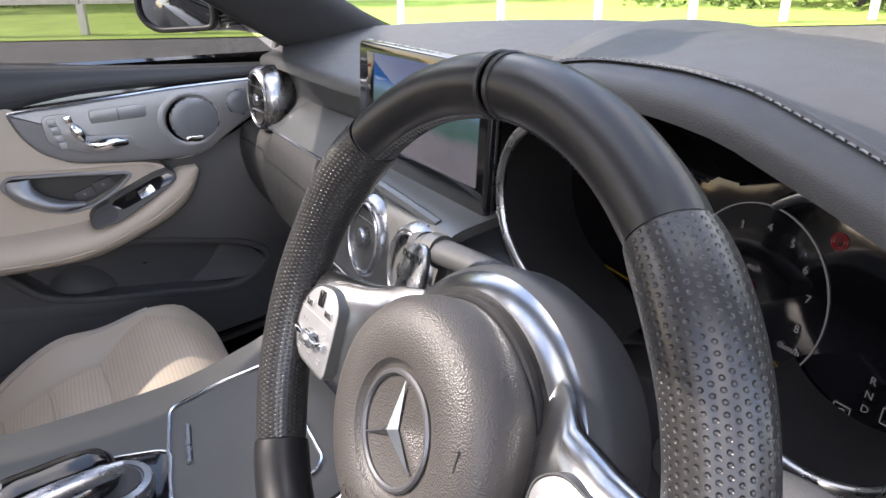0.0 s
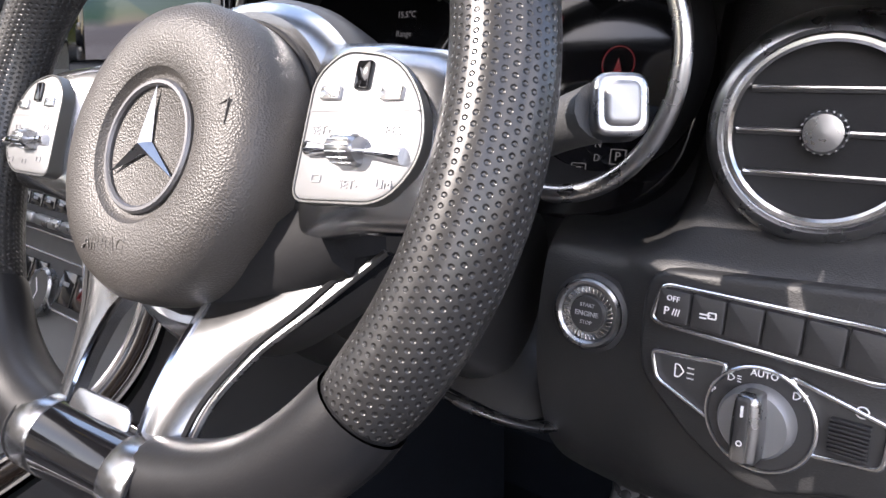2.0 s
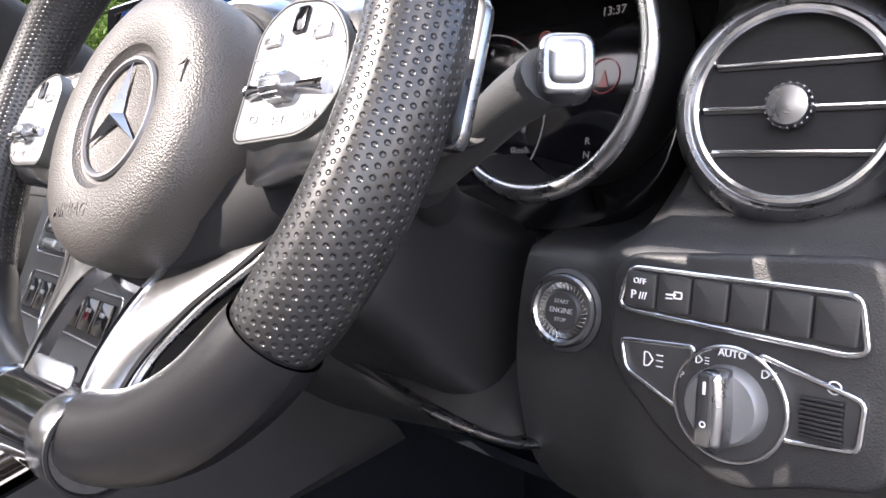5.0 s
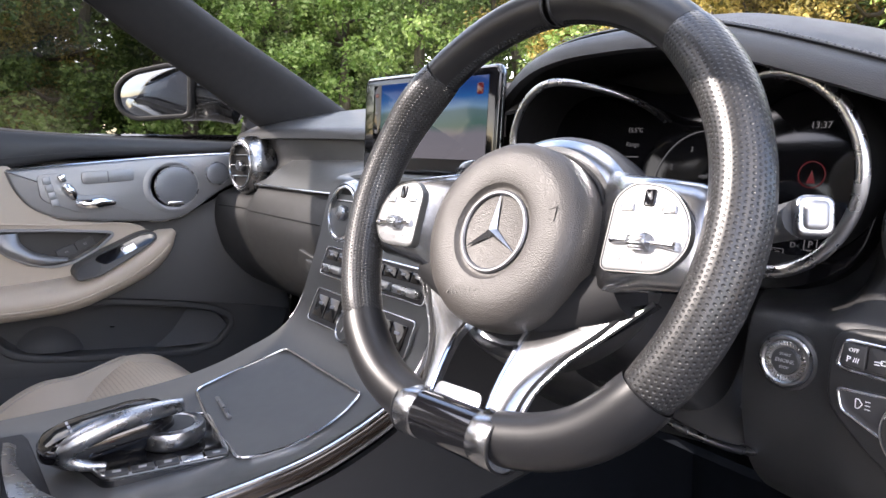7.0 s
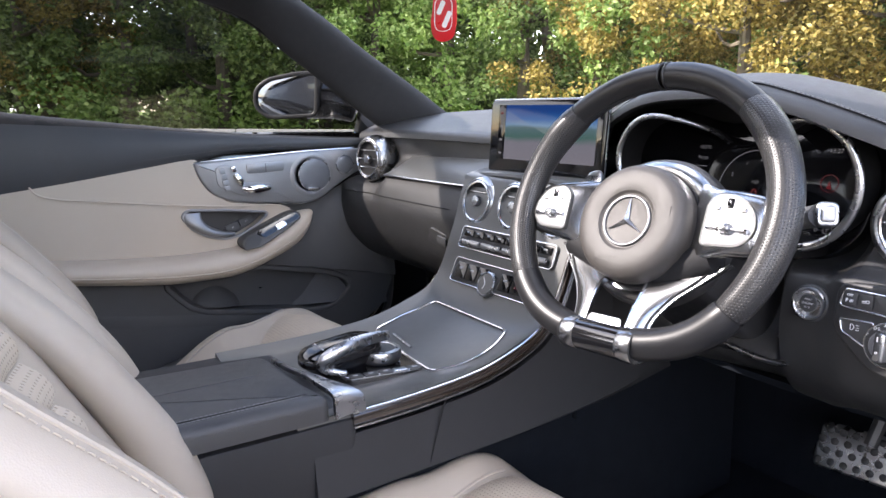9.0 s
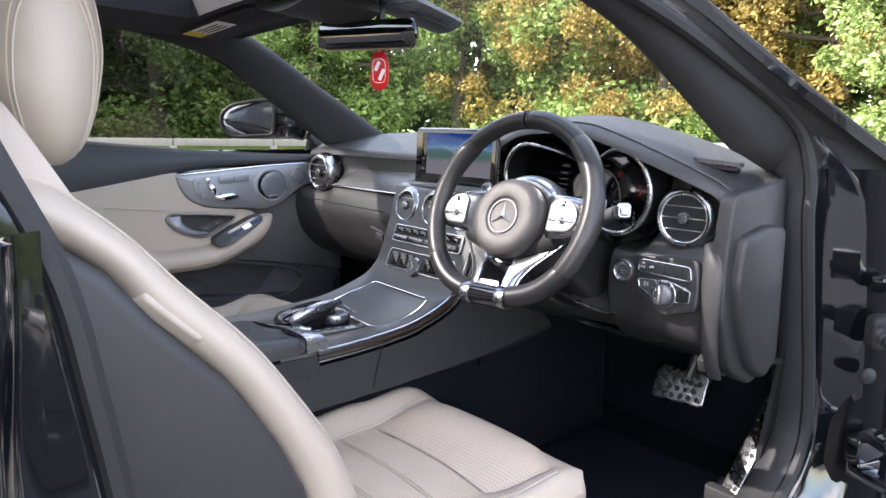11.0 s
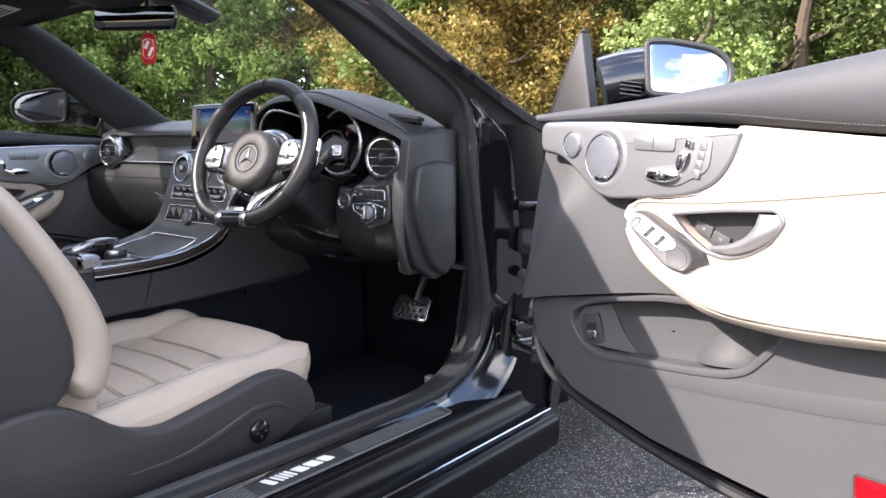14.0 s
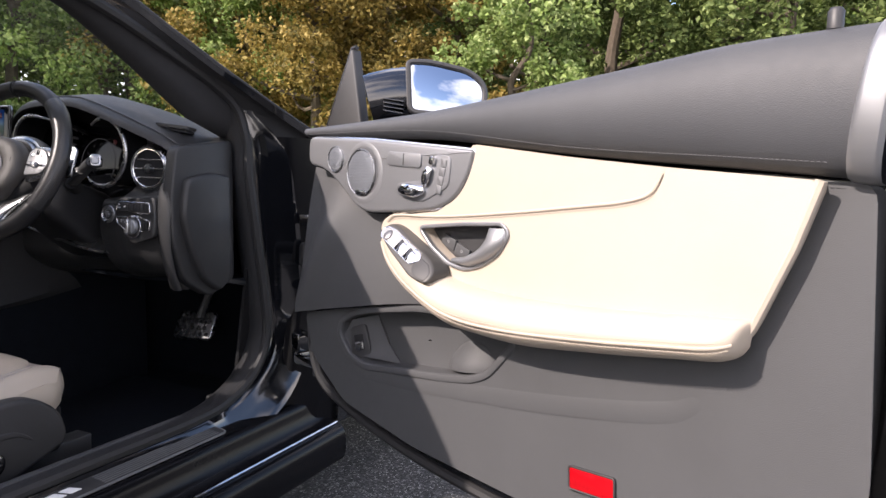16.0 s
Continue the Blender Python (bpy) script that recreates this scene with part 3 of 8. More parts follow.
def car_body():
    c = thing("car_body", "black two-door coupe body shell with its driver's door open", "car")
    seal = spline(S_LINE, 6, True)
    build("door_seal", tube(seal, 0.0125, 8, True), RUBBER, c, "black rubber door seal")
    # inner trim and painted jamb on both sides of the seal
    mid = Vector((0.78, -0.35, 0.85))

    def offset(p, out, grow):
        d = Vector((0, p.y - mid.y, p.z - mid.z)).normalized()
        return Vector((p.x + out, p.y + d.y * grow, p.z + d.z * grow))
    n = len(seal)
    slim = lambda z: 1.0 - 0.72 * max(0.0, min(1.0, (z - 0.98) / 0.12))
    build("jamb", loft([[offset(p, o * slim(p.z), g * slim(p.z)) for p in seal] for o, g in ((0.004, 0.008), (0.02, 0.022), (0.028, 0.055), (0.06, 0.085), (0.068, 0.10))], True, False), PAINT, c, "glossy black painted door jamb")
    build("opening_trim", loft([[offset(p, o, g) for p in seal] for o, g in ((-0.004, -0.006), (-0.02, -0.010), (-0.05, -0.006), (-0.075, 0.010), (-0.09, 0.04))], True, False), FLANK, c, "dark grey trim round the door opening")
    # pillars and roof rails, as closed sections: inner, lower, outer, upper
    right = [((0.70, 0.42, 0.99), (0.785, 0.23, 1.06), (0.895, 0.45, 1.035)),
             ((0.69, 0.145, 1.075), (0.765, 0.175, 1.145), (0.862, 0.33, 1.078)),
             ((0.668, 0.09, 1.105), (0.735, 0.06, 1.205), (0.795, 0.12, 1.185)),
             ((0.630, -0.065, 1.222), (0.705, -0.06, 1.268), (0.742, -0.02, 1.268)),
             ((0.600, -0.21, 1.314), (0.678, -0.20, 1.328), (0.702, -0.14, 1.333)),
             ((0.570, -0.40, 1.366), (0.655, -0.40, 1.372), (0.680, -0.38, 1.382)),
             ((0.560, -0.80, 1.378), (0.648, -0.80, 1.376), (0.672, -0.80, 1.392)),
             ((0.560, -1.25, 1.368), (0.655, -1.25, 1.350), (0.680, -1.25, 1.370)),
             ((0.540, -1.80, 1.26), (0.620, -1.80, 1.245), (0.650, -1.80, 1.262))]

    right = list(zip(*[spline([r[k] for r in right], 5) for k in range(3)]))

    def section(a, b, o):
        a, b, o = Vector(a), Vector(b), Vector(o)
        up = (o - a).cross(Vector((0, 1, 0))).normalized()
        up = up if up.z > 0 else -up
        return spline([a, a.lerp(b, 0.5) - up * 0.022, b, o - up * 0.004, o + up * 0.008, a.lerp(o, 0.5) + up * 0.018], 4, True)
    rings = [section(*r) for r in right]
    build("pillar_trim", loft(rings), HEADLINER, c, "dark cloth-covered windscreen pillar")
    left = [((-0.675, 0.42, 1.0), (-0.735, 0.16, 1.02)), ((-0.665, 0.30, 1.06), (-0.728, 0.08, 1.06)), ((-0.645, 0.13, 1.155), (-0.705, -0.05, 1.14)), ((-0.62, -0.02, 1.232), (-0.678, -0.19, 1.225)),
            ((-0.60, -0.15, 1.305), (-0.658, -0.31, 1.297)), ((-0.575, -0.30, 1.372), (-0.63, -0.46, 1.338)), ((-0.56, -0.45, 1.385), (-0.61, -0.62, 1.360)), ((-0.555, -0.9, 1.385), (-0.60, -0.95, 1.362)), ((-0.55, -1.4, 1.36), (-0.60, -1.4, 1.335))]
    left = list(zip(*[spline([r[k] for r in left], 4) for k in range(2)]))
    rings_l = []
    for a, b in left:
        a, b = Vector(a), Vector(b)
        o = a.lerp(b, 0.5) + Vector((-0.085, 0.03, 0.02))
        k = a.lerp(b, 0.5) + Vector((0.012, 0, 0.0))
        rings_l.append(spline([a, k, b, b + Vector((-0.03, 0.02, 0.006)), o, a + Vector((-0.04, 0.02, 0.012))], 4, True))
    build("pillar_trim", loft(rings_l), HEADLINER, c)
    # painted outside of the pillar and rail
    outer = [[Vector(o) + Vector(d) for d in ((-0.010, 0, 0.010), (0.004, 0.004, 0.014), (0.012, 0.008, 0.006), (0.008, 0.004, -0.010))] for _, _, o in right]
    for sx in (1, -1):
        build("roof_rail", sheet(lambda u, v, s=sx: (lambda p: (p.x * s, p.y, p.z))(outer[round(u * (len(outer) - 1))][round(v * 3)]), len(outer) - 1, 3, 0.004), PAINT, c, "glossy black roof rail")
    for sx in (1, -1):
        drip = [Vector((o[0] * sx + 0.004 * sx, o[1], o[2] + 0.013)) for _, _, o in right]
        build("drip_moulding", tube(spline(drip, 6), 0.006, 6), RUBBER, c)
    # roof and its lining
    def roof(u, v):
        y = -0.13 - 1.75 * v
        x = (u - 0.5) * 2
        half = 0.62 - 0.02 * v
        front = -0.30 - 0.02 * x * x
        y = front + (-1.88 - front) * v
        return (x * half, y, 1.405 - 0.035 * x * x - 0.16 * max(0, v - 0.45) ** 2 - 0.025 * (1 - v) ** 3)
    # an unseen glass panel, added to let sun onto the wheel: four strips go round it
    U0, U1, V0, V1 = 0.222, 0.778, 0.125, 0.475
    def strips(lift, thick):
        return join(*[sheet(lambda u, v, q=q: Vector(roof(q[0] + (q[1] - q[0]) * u, q[2] + (q[3] - q[2]) * v)) + Vector((0, 0, lift)), q[4], q[5], thick)
                      for q in ((0, 1, 0, V0, 20, 4), (0, 1, V1, 1, 20, 12), (0, U0, V0, V1, 6, 10), (U1, 1, V0, V1, 6, 10))])
    build("roof", strips(0.03, 0.004), PAINT, c)
    build("headliner", strips(0.0, 0.012), HEADLINER, c, "dark grey woven roof lining")
    rim = [roof(U0 + (U1 - U0) * k / 16, V0) for k in range(17)] + [roof(U1, V0 + (V1 - V0) * k / 12) for k in range(1, 13)] + [roof(U1 - (U1 - U0) * k / 16, V1) for k in range(1, 17)] + [roof(U0, V1 - (V1 - V0) * k / 12) for k in range(1, 12)]
    build("assumed_glass_frame", loft([[Vector(p) + Vector((0, 0, z)) for p in rim] for z in (-0.014, 0.008, 0.032)], True, False), SOFT_BLACK, c)
    build("assumed_roof_glass", sheet(lambda u, v: Vector(roof(U0 + (U1 - U0) * u, V0 + (V1 - V0) * v)) + Vector((0, 0, 0.026)), 10, 8), ASSUMED_ROOF_GLASS, c, "unseen tinted glass roof panel added to let sunlight in")
    # glass
    def screen(u, v):
        x = (u - 0.5) * 2
        half = 0.69 + (0.575 - 0.69) * v
        y0 = 0.50 - 0.24 * x * x
        y1 = -0.295 - 0.02 * x * x
        return (x * half, y0 + (y1 - y0) * v, 1.112 - 0.03 * x * x + (0.274 + 0.010 * x * x) * v + 0.045 * math.sin(math.pi * v))
    w = build("windscreen", sheet(screen, 24, 14), CLEAR, c, "clear curved windscreen")
    w.visible_shadow = False
    build("screen_border", sheet(lambda u, v: Vector(screen(u, 0.945 + 0.055 * v)) + Vector((0, 0, -0.004)), 24, 2, 0.002), GLOSS_BLACK, c)
    g = build("side_glass", sheet(lambda u, v: (-0.775 + 0.15 * v, 0.10 - 0.40 * v + (-1.25 + 0.05 * v) * u, 1.02 + (0.345) * v), 10, 6), TINTED, c, "closed dark tinted side window")
    # quarter panel behind the opening
    quarter = [(1.05, -1.108, 0.862), (0.99, -1.114, 0.885), (0.90, -1.122, 0.897), (0.80, -1.117, 0.902), (0.68, -1.096, 0.90), (0.55, -1.062, 0.895), (0.42, -1.010, 0.888), (0.30, -0.96, 0.90), (0.22, -0.94, 0.93)]

    def side(u, v):
        z, y, x = lerp_rows([(k / 8, *q) for k, q in enumerate(quarter)], v)
        return (x + lerp_rows([(0.2, 0.02), (0.35, 0.08), (0.55, 0.11), (0.75, 0.08), (0.9, 0.025), (1.05, -0.05)], z)[0] * math.sin(min(1.57, u * 3.5)), y - 1.7 * u ** 1.3, z + 0.04 * u * (1 - v))
    for sx in (1, -1):
        build("quarter_panel", sheet(lambda u, v, s=sx: (lambda p: (p[0] * s, p[1], p[2]))(side(u, v)), 18, 16, 0.006), PAINT, c, "glossy black rear side panel")
    lip = [Vector((q[2], q[1], q[0])) for q in quarter]
    build("panel_edge", tube(spline(lip, 4), 0.006, 6), PAINT, c)
    build("jamb_return", sheet(lambda u, v: (lambda q: Vector((q[2] - 0.075 * u, q[1] + 0.055 * u + 0.012 * math.sin(u * 6.28), q[0])))(lerp_rows([(k / 8, *q) for k, q in enumerate(quarter)], v)), 8, 20, 0.004), PAINT, c)
    build("striker", join(tube([(0.845, -1.060, 0.628), (0.865, -1.020, 0.628), (0.865, -1.020, 0.598), (0.845, -1.060, 0.598)], 0.006, 8), tube([(0.85, -1.065, 0.64), (0.85, -1.065, 0.59)], 0.012, 8)), SATIN, c, "steel door catch loop")
    q = build("quarter_glass", sheet(lambda u, v: (0.862 - 0.165 * v - 0.02 * u, -1.118 - 0.060 * v - (0.75 - 0.25 * v) * u, 1.055 + 0.285 * v), 8, 6), TINTED, c, "dark quarter window reflecting the sky")
    build("pillar_cover", sheet(lambda u, v: (0.866 - 0.165 * v, -1.088 - 0.06 * u - 0.060 * v, 1.055 + 0.285 * v), 3, 6, 0.012), GLOSS_BLACK, c)
    build("waist_moulding", tube([(0.875, -1.105, 1.041), (0.872, -1.5, 1.046), (0.85, -1.9, 1.054)], 0.011, 8), GLOSS_BLACK, c, "glossy black window moulding")
    # sill with its tread plate
    prof = [(0.69, 0.28), (0.70, 0.34), (0.715, 0.365), (0.745, 0.378), (0.77, 0.372)]
    build("sill_trim", sheet(lambda u, v: (*(lambda q: (q[0], 0.30 - 1.5 * u, q[1]))(lerp_rows([(k / 4, *p) for k, p in enumerate(prof)], v)),), 12, 12, 0.006), GREY_PLASTIC, c, "dark grey inner sill trim")
    prof2 = [(0.775, 0.355), (0.785, 0.345), (0.852, 0.338), (0.866, 0.330), (0.874, 0.300), (0.884, 0.278), (0.915, 0.262), (0.935, 0.255), (0.945, 0.235), (0.948, 0.20), (0.94, 0.165), (0.90, 0.15)]
    build("sill", sheet(lambda u, v: (*(lambda q: (q[0], 0.44 - 1.7 * u, q[1]))(lerp_rows([(k / 11, *p) for k, p in enumerate(prof2)], v)),), 10, 44, 0.008), SILL_PAINT, c, "glossy black painted sill")
    build("sill_edge", tube([(0.9155, 0.44, 0.2655), (0.9155, -1.2, 0.2655)], 0.0035, 6), BRIGHT_EDGE, c)
    build("plate_edging", moved(band(rounded([(-0.031, -0.462), (0.031, -0.462), (0.031, 0.462), (-0.031, 0.462)], 0.015), 0.0025, 0, 0.005), pose(0.818, -0.40, 0.3445, 0, 6, 0)), BRUSHED, c)
    plate = build("tread_plate", prism(rounded([(-0.029, -0.46), (0.029, -0.46), (0.029, 0.46), (-0.029, 0.46)], 0.014), 0, 0.004, 0.0015), DARK_PLASTIC, c, "black tread plate with fine steel lines", m=pose(0.818, -0.40, 0.3445, 0, 6, 0))
    for k in range(7):
        x = -0.021 + 0.007 * k
        for y0, y1 in ((0.12, 0.44), (-0.44, -0.13)):
            build("steel_line", slab(0.0022, y1 - y0, 0.0012, 0.001, 0.0003), BRUSHED, plate, m=pose(0.818, -0.40, 0.3445, 0, 6, 0) @ pose(x, (y0 + y1) / 2, 0.0042))
    for k, (y, w_, h_) in enumerate(((-0.085, 0.014, 0.026), (-0.066, 0.006, 0.026), (-0.055, 0.006, 0.026), (-0.044, 0.006, 0.026), (-0.033, 0.006, 0.026), (-0.008, 0.024, 0.022), (0.026, 0.028, 0.022), (0.060, 0.024, 0.022))):
        build("emblem_bar", prism(rounded([(-h_ / 2, -w_ / 2 - 0.006), (h_ / 2, -w_ / 2 + 0.006), (h_ / 2, w_ / 2 + 0.006), (-h_ / 2, w_ / 2 - 0.006)], 0.003), 0, 0.001), WHITE_INK, plate, m=pose(0.818, -0.40, 0.3445, 0, 6, 0) @ pose(0, y, 0.0042))
    # hinge post, firewall, floor
    post = [(0.21, 0.795), (0.25, 0.81), (0.265, 0.835), (0.30, 0.855), (0.35, 0.872), (0.42, 0.885), (0.47, 0.895), (0.52, 0.91)]
    def hinge_post(u, v):
        y, x = lerp_rows([(k / 7, *p) for k, p in enumerate(post)], v)
        z = 0.26 + 0.80 * u
        return (x, y + 0.075 * (1 - abs(2 * u - 0.9)) * (1 - v) + 0.03, z)
    build("hinge_post", sheet(hinge_post, 14, 22, 0.006), SILL_PAINT, c, "glossy black door hinge pillar")
    build("wing", sheet(lambda u, v: (0.895 - 0.02 * u + 0.02 * math.sin(v * 3.1), 0.46 + 1.6 * u, 1.055 - 0.16 * u ** 1.5 - 0.80 * v), 10, 10, 0.008), PAINT, c, "glossy black front wing")
    build("bonnet", sheet(lambda u, v: ((u - 0.5) * 1.79, 0.50 + 0.24 * (1 - (2 * u - 1) ** 2) + 1.6 * v, 1.075 - 0.05 * (2 * u - 1) ** 4 - 0.08 * v - 0.1 * v * v - 0.045 * (1 - (2 * u - 1) ** 2) * (1 - v) ** 8), 20, 12, 0.008), PAINT, c, "glossy black bonnet")
    build("scuttle", sheet(lambda u, v: ((u - 0.5) * 1.5, 0.21 + 0.27 * (1 - (2 * u - 1) ** 2) + 0.26 * v, 1.098 - 0.04 * (2 * u - 1) ** 2 - 0.03 * v), 16, 4, 0.01), SOFT_BLACK, c)
    build("floor_pan", sheet(lambda u, v: (-0.74 + 1.48 * u, -2.1 + 2.68 * v, 0.285 + 0.012 * math.sin(u * 19) * math.sin(v * 23) * 0.3), 24, 30, 0.02), CARPET, c, "black carpet floor")
    build("firewall", sheet(lambda u, v: (-0.80 + 1.6 * u, 0.40 + 0.17 * (1 - v) ** 0.6, 0.285 + 0.72 * v), 8, 10, 0.02), CARPET, c)
    for sx in (1, -1):
        build("kick_panel", sheet(lambda u, v, s=sx: (s * (0.70 + 0.05 * v), 0.25 + 0.35 * u, 0.29 + 0.42 * v), 6, 6, 0.01), SOFT_BLACK, c)
    build("side_wall", sheet(lambda u, v: (-0.80 - 0.09 * math.sin(v * 2.6), 0.45 - 2.5 * u, 0.16 + 0.88 * v), 12, 10, 0.02), PAINT, c)
    build("rear_shelf", sheet(lambda u, v: (-0.68 + 1.36 * u, -1.75 - 0.5 * v, 1.0), 4, 4, 0.02), CARPET, c)
    build("rear_backrest", sheet(lambda u, v: (-0.66 + 1.32 * u, -1.55 - 0.22 * v, 0.45 + 0.56 * v + 0.02 * math.sin(u * 12.5)), 20, 8, 0.06), CREAM, c, "cream leather rear bench backrest")
    build("rear_cushion", sheet(lambda u, v: (-0.66 + 1.32 * u, -1.55 + 0.42 * v, 0.47 + 0.02 * math.sin(v * 3.1)), 20, 8, 0.10), CREAM, c)
    build("rear_glass", sheet(lambda u, v: ((u - 0.5) * (1.12 + 0.1 * v), -1.86 - 0.55 * v, 1.37 - 0.32 * v), 6, 4), TINTED, c)
    build("tail", sheet(lambda u, v: ((u - 0.5) * 1.6, -2.4 - 0.35 * math.sin(v * 1.6), 1.04 - 0.75 * v), 8, 8, 0.02), PAINT, c)
    # hinges, stay and cable sleeve
    build("hinge", join(moved(slab(0.09, 0.035, 0.02, 0.006, 0.003), pose(0.915, 0.315, 0.845, 0, 0, -20)), moved(slab(0.03, 0.05, 0.03, 0.006, 0.004), pose(0.885, 0.335, 0.845, 0, 0, -20)), moved(lathe([(0.009, -0.03), (0.009, 0.03)], 12), pose(0.945, 0.30, 0.845))), PAINT, c, "black steel door hinge")
    build("hinge", join(moved(slab(0.09, 0.04, 0.022, 0.006, 0.003), pose(0.915, 0.30, 0.475, 0, 0, -20)), moved(slab(0.03, 0.06, 0.035, 0.006, 0.004), pose(0.885, 0.33, 0.475, 0, 0, -20)), moved(lathe([(0.010, -0.035), (0.010, 0.035)], 12), pose(0.945, 0.29, 0.475))), PAINT, c)
    sleeve = spline([(0.885, 0.335, 0.745), (0.905, 0.30, 0.752), (0.945, 0.275, 0.735), (0.965, 0.27, 0.68), (0.962, 0.268, 0.62), (0.945, 0.272, 0.585), (0.955, 0.26, 0.56)], 14)
    build("cable_sleeve", tube(sleeve, lambda s: 0.0140 + 0.0028 * math.sin(s * 84 * 2.1), 10), RUBBER, c, "ribbed black rubber cable sleeve")
    build("sleeve_boot", moved(prism(oblong(0.055, 0.07, 0.016), 0, 0.03, 0.01), facing((0.878, 0.345, 0.75), (0.8, -0.6, 0))), RUBBER, c)
    build("door_stay", join(moved(slab(0.12, 0.02, 0.014, 0.004, 0.002), pose(0.93, 0.29, 0.545, 0, 0, -35)), moved(slab(0.03, 0.09, 0.05, 0.006, 0.004), pose(0.885, 0.33, 0.52, 0, 0, -10))), PAINT, c)
    build("plug", moved(lathe([(0.016, 0), (0.016, 0.004), (0.010, 0.007), (0.0005, 0.007)], 16), facing((0.872, 0.335, 0.66), (0.85, -0.5, 0))), RUBBER, c)
    return c


# ---- doors ----
def arc_pad(rows, n_along, n_round, w0):
    """A padded roll: rows of (upper x, upper y, lower x, lower y, bulge)."""
    def f(u, v):
        a = lerp_rows([(k / (len(rows) - 1), *r) for k, r in enumerate(rows)], u)
        t = v * math.pi
        c = (1 - math.cos(t)) / 2
        return (a[0] + (a[2] - a[0]) * c, a[1] + (a[3] - a[1]) * c, w0 + a[4] * math.sin(t) ** 0.75)
    return sheet(f, n_along, n_round)


def holed_plate(outer, hole, z0, z1):
    """A flat plate with an opening through it."""
    bm = bmesh.new()
    loops = []
    for line in (outer, hole):
        vs = [bm.verts.new((p[0], p[1], z1)) for p in line]
        loops.append(vs)
        for a, b in zip(vs, vs[1:] + vs[:1]):
            bm.edges.new((a, b))
    bmesh.ops.triangle_fill(bm, use_beauty=True, use_dissolve=False, edges=bm.edges[:])
    bm.verts.index_update()
    v = [p.co.copy() for p in bm.verts]
    f = [tuple(q.index for q in face.verts) for face in bm.faces]
    for vs in loops:
        k = len(v)
        v += [Vector((p.co.x, p.co.y, z0)) for p in vs]
        n = len(vs)
        f += [(vs[i].index, vs[(i + 1) % n].index, k + (i + 1) % n, k + i) for i in range(n)]
    bm.free()
    return v, f


def side_door(name, label, m, is_open):
    """A coupe door: inner trim in its own frame, x to the rear, y up, z into the car."""
    d = thing(name, label, "door")

    def put(part_name, vf, material, text="", parent=None, sharp=38, uv=None):
        return build(part_name, vf, material, parent or d, text, sharp, m, uv)
    dx = 0.0 if is_open else -0.05
    sq = lambda x: x if x < 0.6 else 0.6 + (x - 0.6) * 0.94
    shell = [(-0.03, 1.05), (-0.035, 0.66), (0.03, 0.50), (0.16, 0.43), (0.42, 0.375), (0.75, 0.36), (1.08, 0.37), (1.22, 0.44), (1.262, 0.62), (1.262, 0.90), (1.245, 1.09), (0.8, 1.085), (0.3, 1.06)]
    put("door_shell", prism(rounded([(sq(p[0]), p[1]) for p in shell], 0.05, 3), -0.165, -0.072, 0.012, 3, both=True), PAINT, "glossy black painted door shell")
    put("door_edge", prism(rounded([(sq(p[0]), p[1]) for p in ((1.20, 0.42), (1.245, 0.60), (1.25, 0.95), (1.235, 1.085), (1.262, 1.09), (1.285, 0.9), (1.285, 0.6), (1.235, 0.41))], 0.01), -0.15, -0.03, 0.008), SOFT_BLACK)
    seal = spline([(0.0, 0.66, -0.05), (0.02, 0.52, -0.05), (0.12, 0.455, -0.05), (0.40, 0.405, -0.05), (0.75, 0.39, -0.05), (1.08, 0.40, -0.05), (1.2, 0.45, -0.05), (1.247, 0.62, -0.05), (1.25, 0.95, -0.05)], 8)
    put("door_seal", tube([(sq(p.x), p.y, p.z) for p in seal], 0.011, 8), RUBBER)
    # lower panel with a map pocket let into it
    low = rounded([(0.005, 0.640), (0.157, 0.672), (0.412, 0.718), (0.52, 0.728), (0.75, 0.725), (0.97, 0.760), (1.03, 0.80), (1.08, 0.90), (1.11, 0.972), (1.18, 0.972), (1.20, 0.62), (1.18, 0.47), (1.05, 0.43), (0.74, 0.425), (0.40, 0.435), (0.17, 0.468), (0.045, 0.545)], 0.025, 4)
    pocket = rounded([(0.153, 0.618), (0.160, 0.642), (0.200, 0.664), (0.266, 0.682), (0.401, 0.706), (0.52, 0.716), (0.645, 0.706), (0.652, 0.688), (0.621, 0.652), (0.596, 0.626), (0.554, 0.609), (0.479, 0.596), (0.345, 0.580), (0.240, 0.566), (0.188, 0.580)], 0.016, 4)
    put("lower_panel", holed_plate(low, pocket, -0.068, -0.028), GREY_PLASTIC, "grey grained plastic lower door panel")
    pc = sum((Vector((p[0], p[1])) for p in pocket), Vector((0, 0))) / len(pocket)
    rings = [[Vector((*(pc + (Vector((p[0], p[1])) - pc) * s), w)) for p in pocket] for s, w in ((1.0, -0.029), (0.985, -0.045), (0.965, -0.060), (0.93, -0.069), (0.6, -0.071), (0.02, -0.071))]
    put("map_pocket", loft(rings, True, False), GREY_PLASTIC, "deep map pocket")
    put("pocket_bulge", sheet(lambda u, v: (0.46 + 0.13 * u, 0.602 + 0.016 * u + 0.055 * v * math.sin(3.14 * u) ** 0.6, -0.069 + 0.030 * math.sin(3.14 * u) ** 0.8 * math.cos(1.57 * v)), 14, 8), GREY_PLASTIC)
    rim_line = [p for p in inset(pocket if area([tuple(q) for q in pocket]) > 0 else pocket[::-1], -0.005)]
    put("pocket_rim", tube([Vector((p[0], p[1], -0.0285)) for p in rim_line], 0.008, 8, True, 0.7, (0, 0, 1)), GREY_PLASTIC)
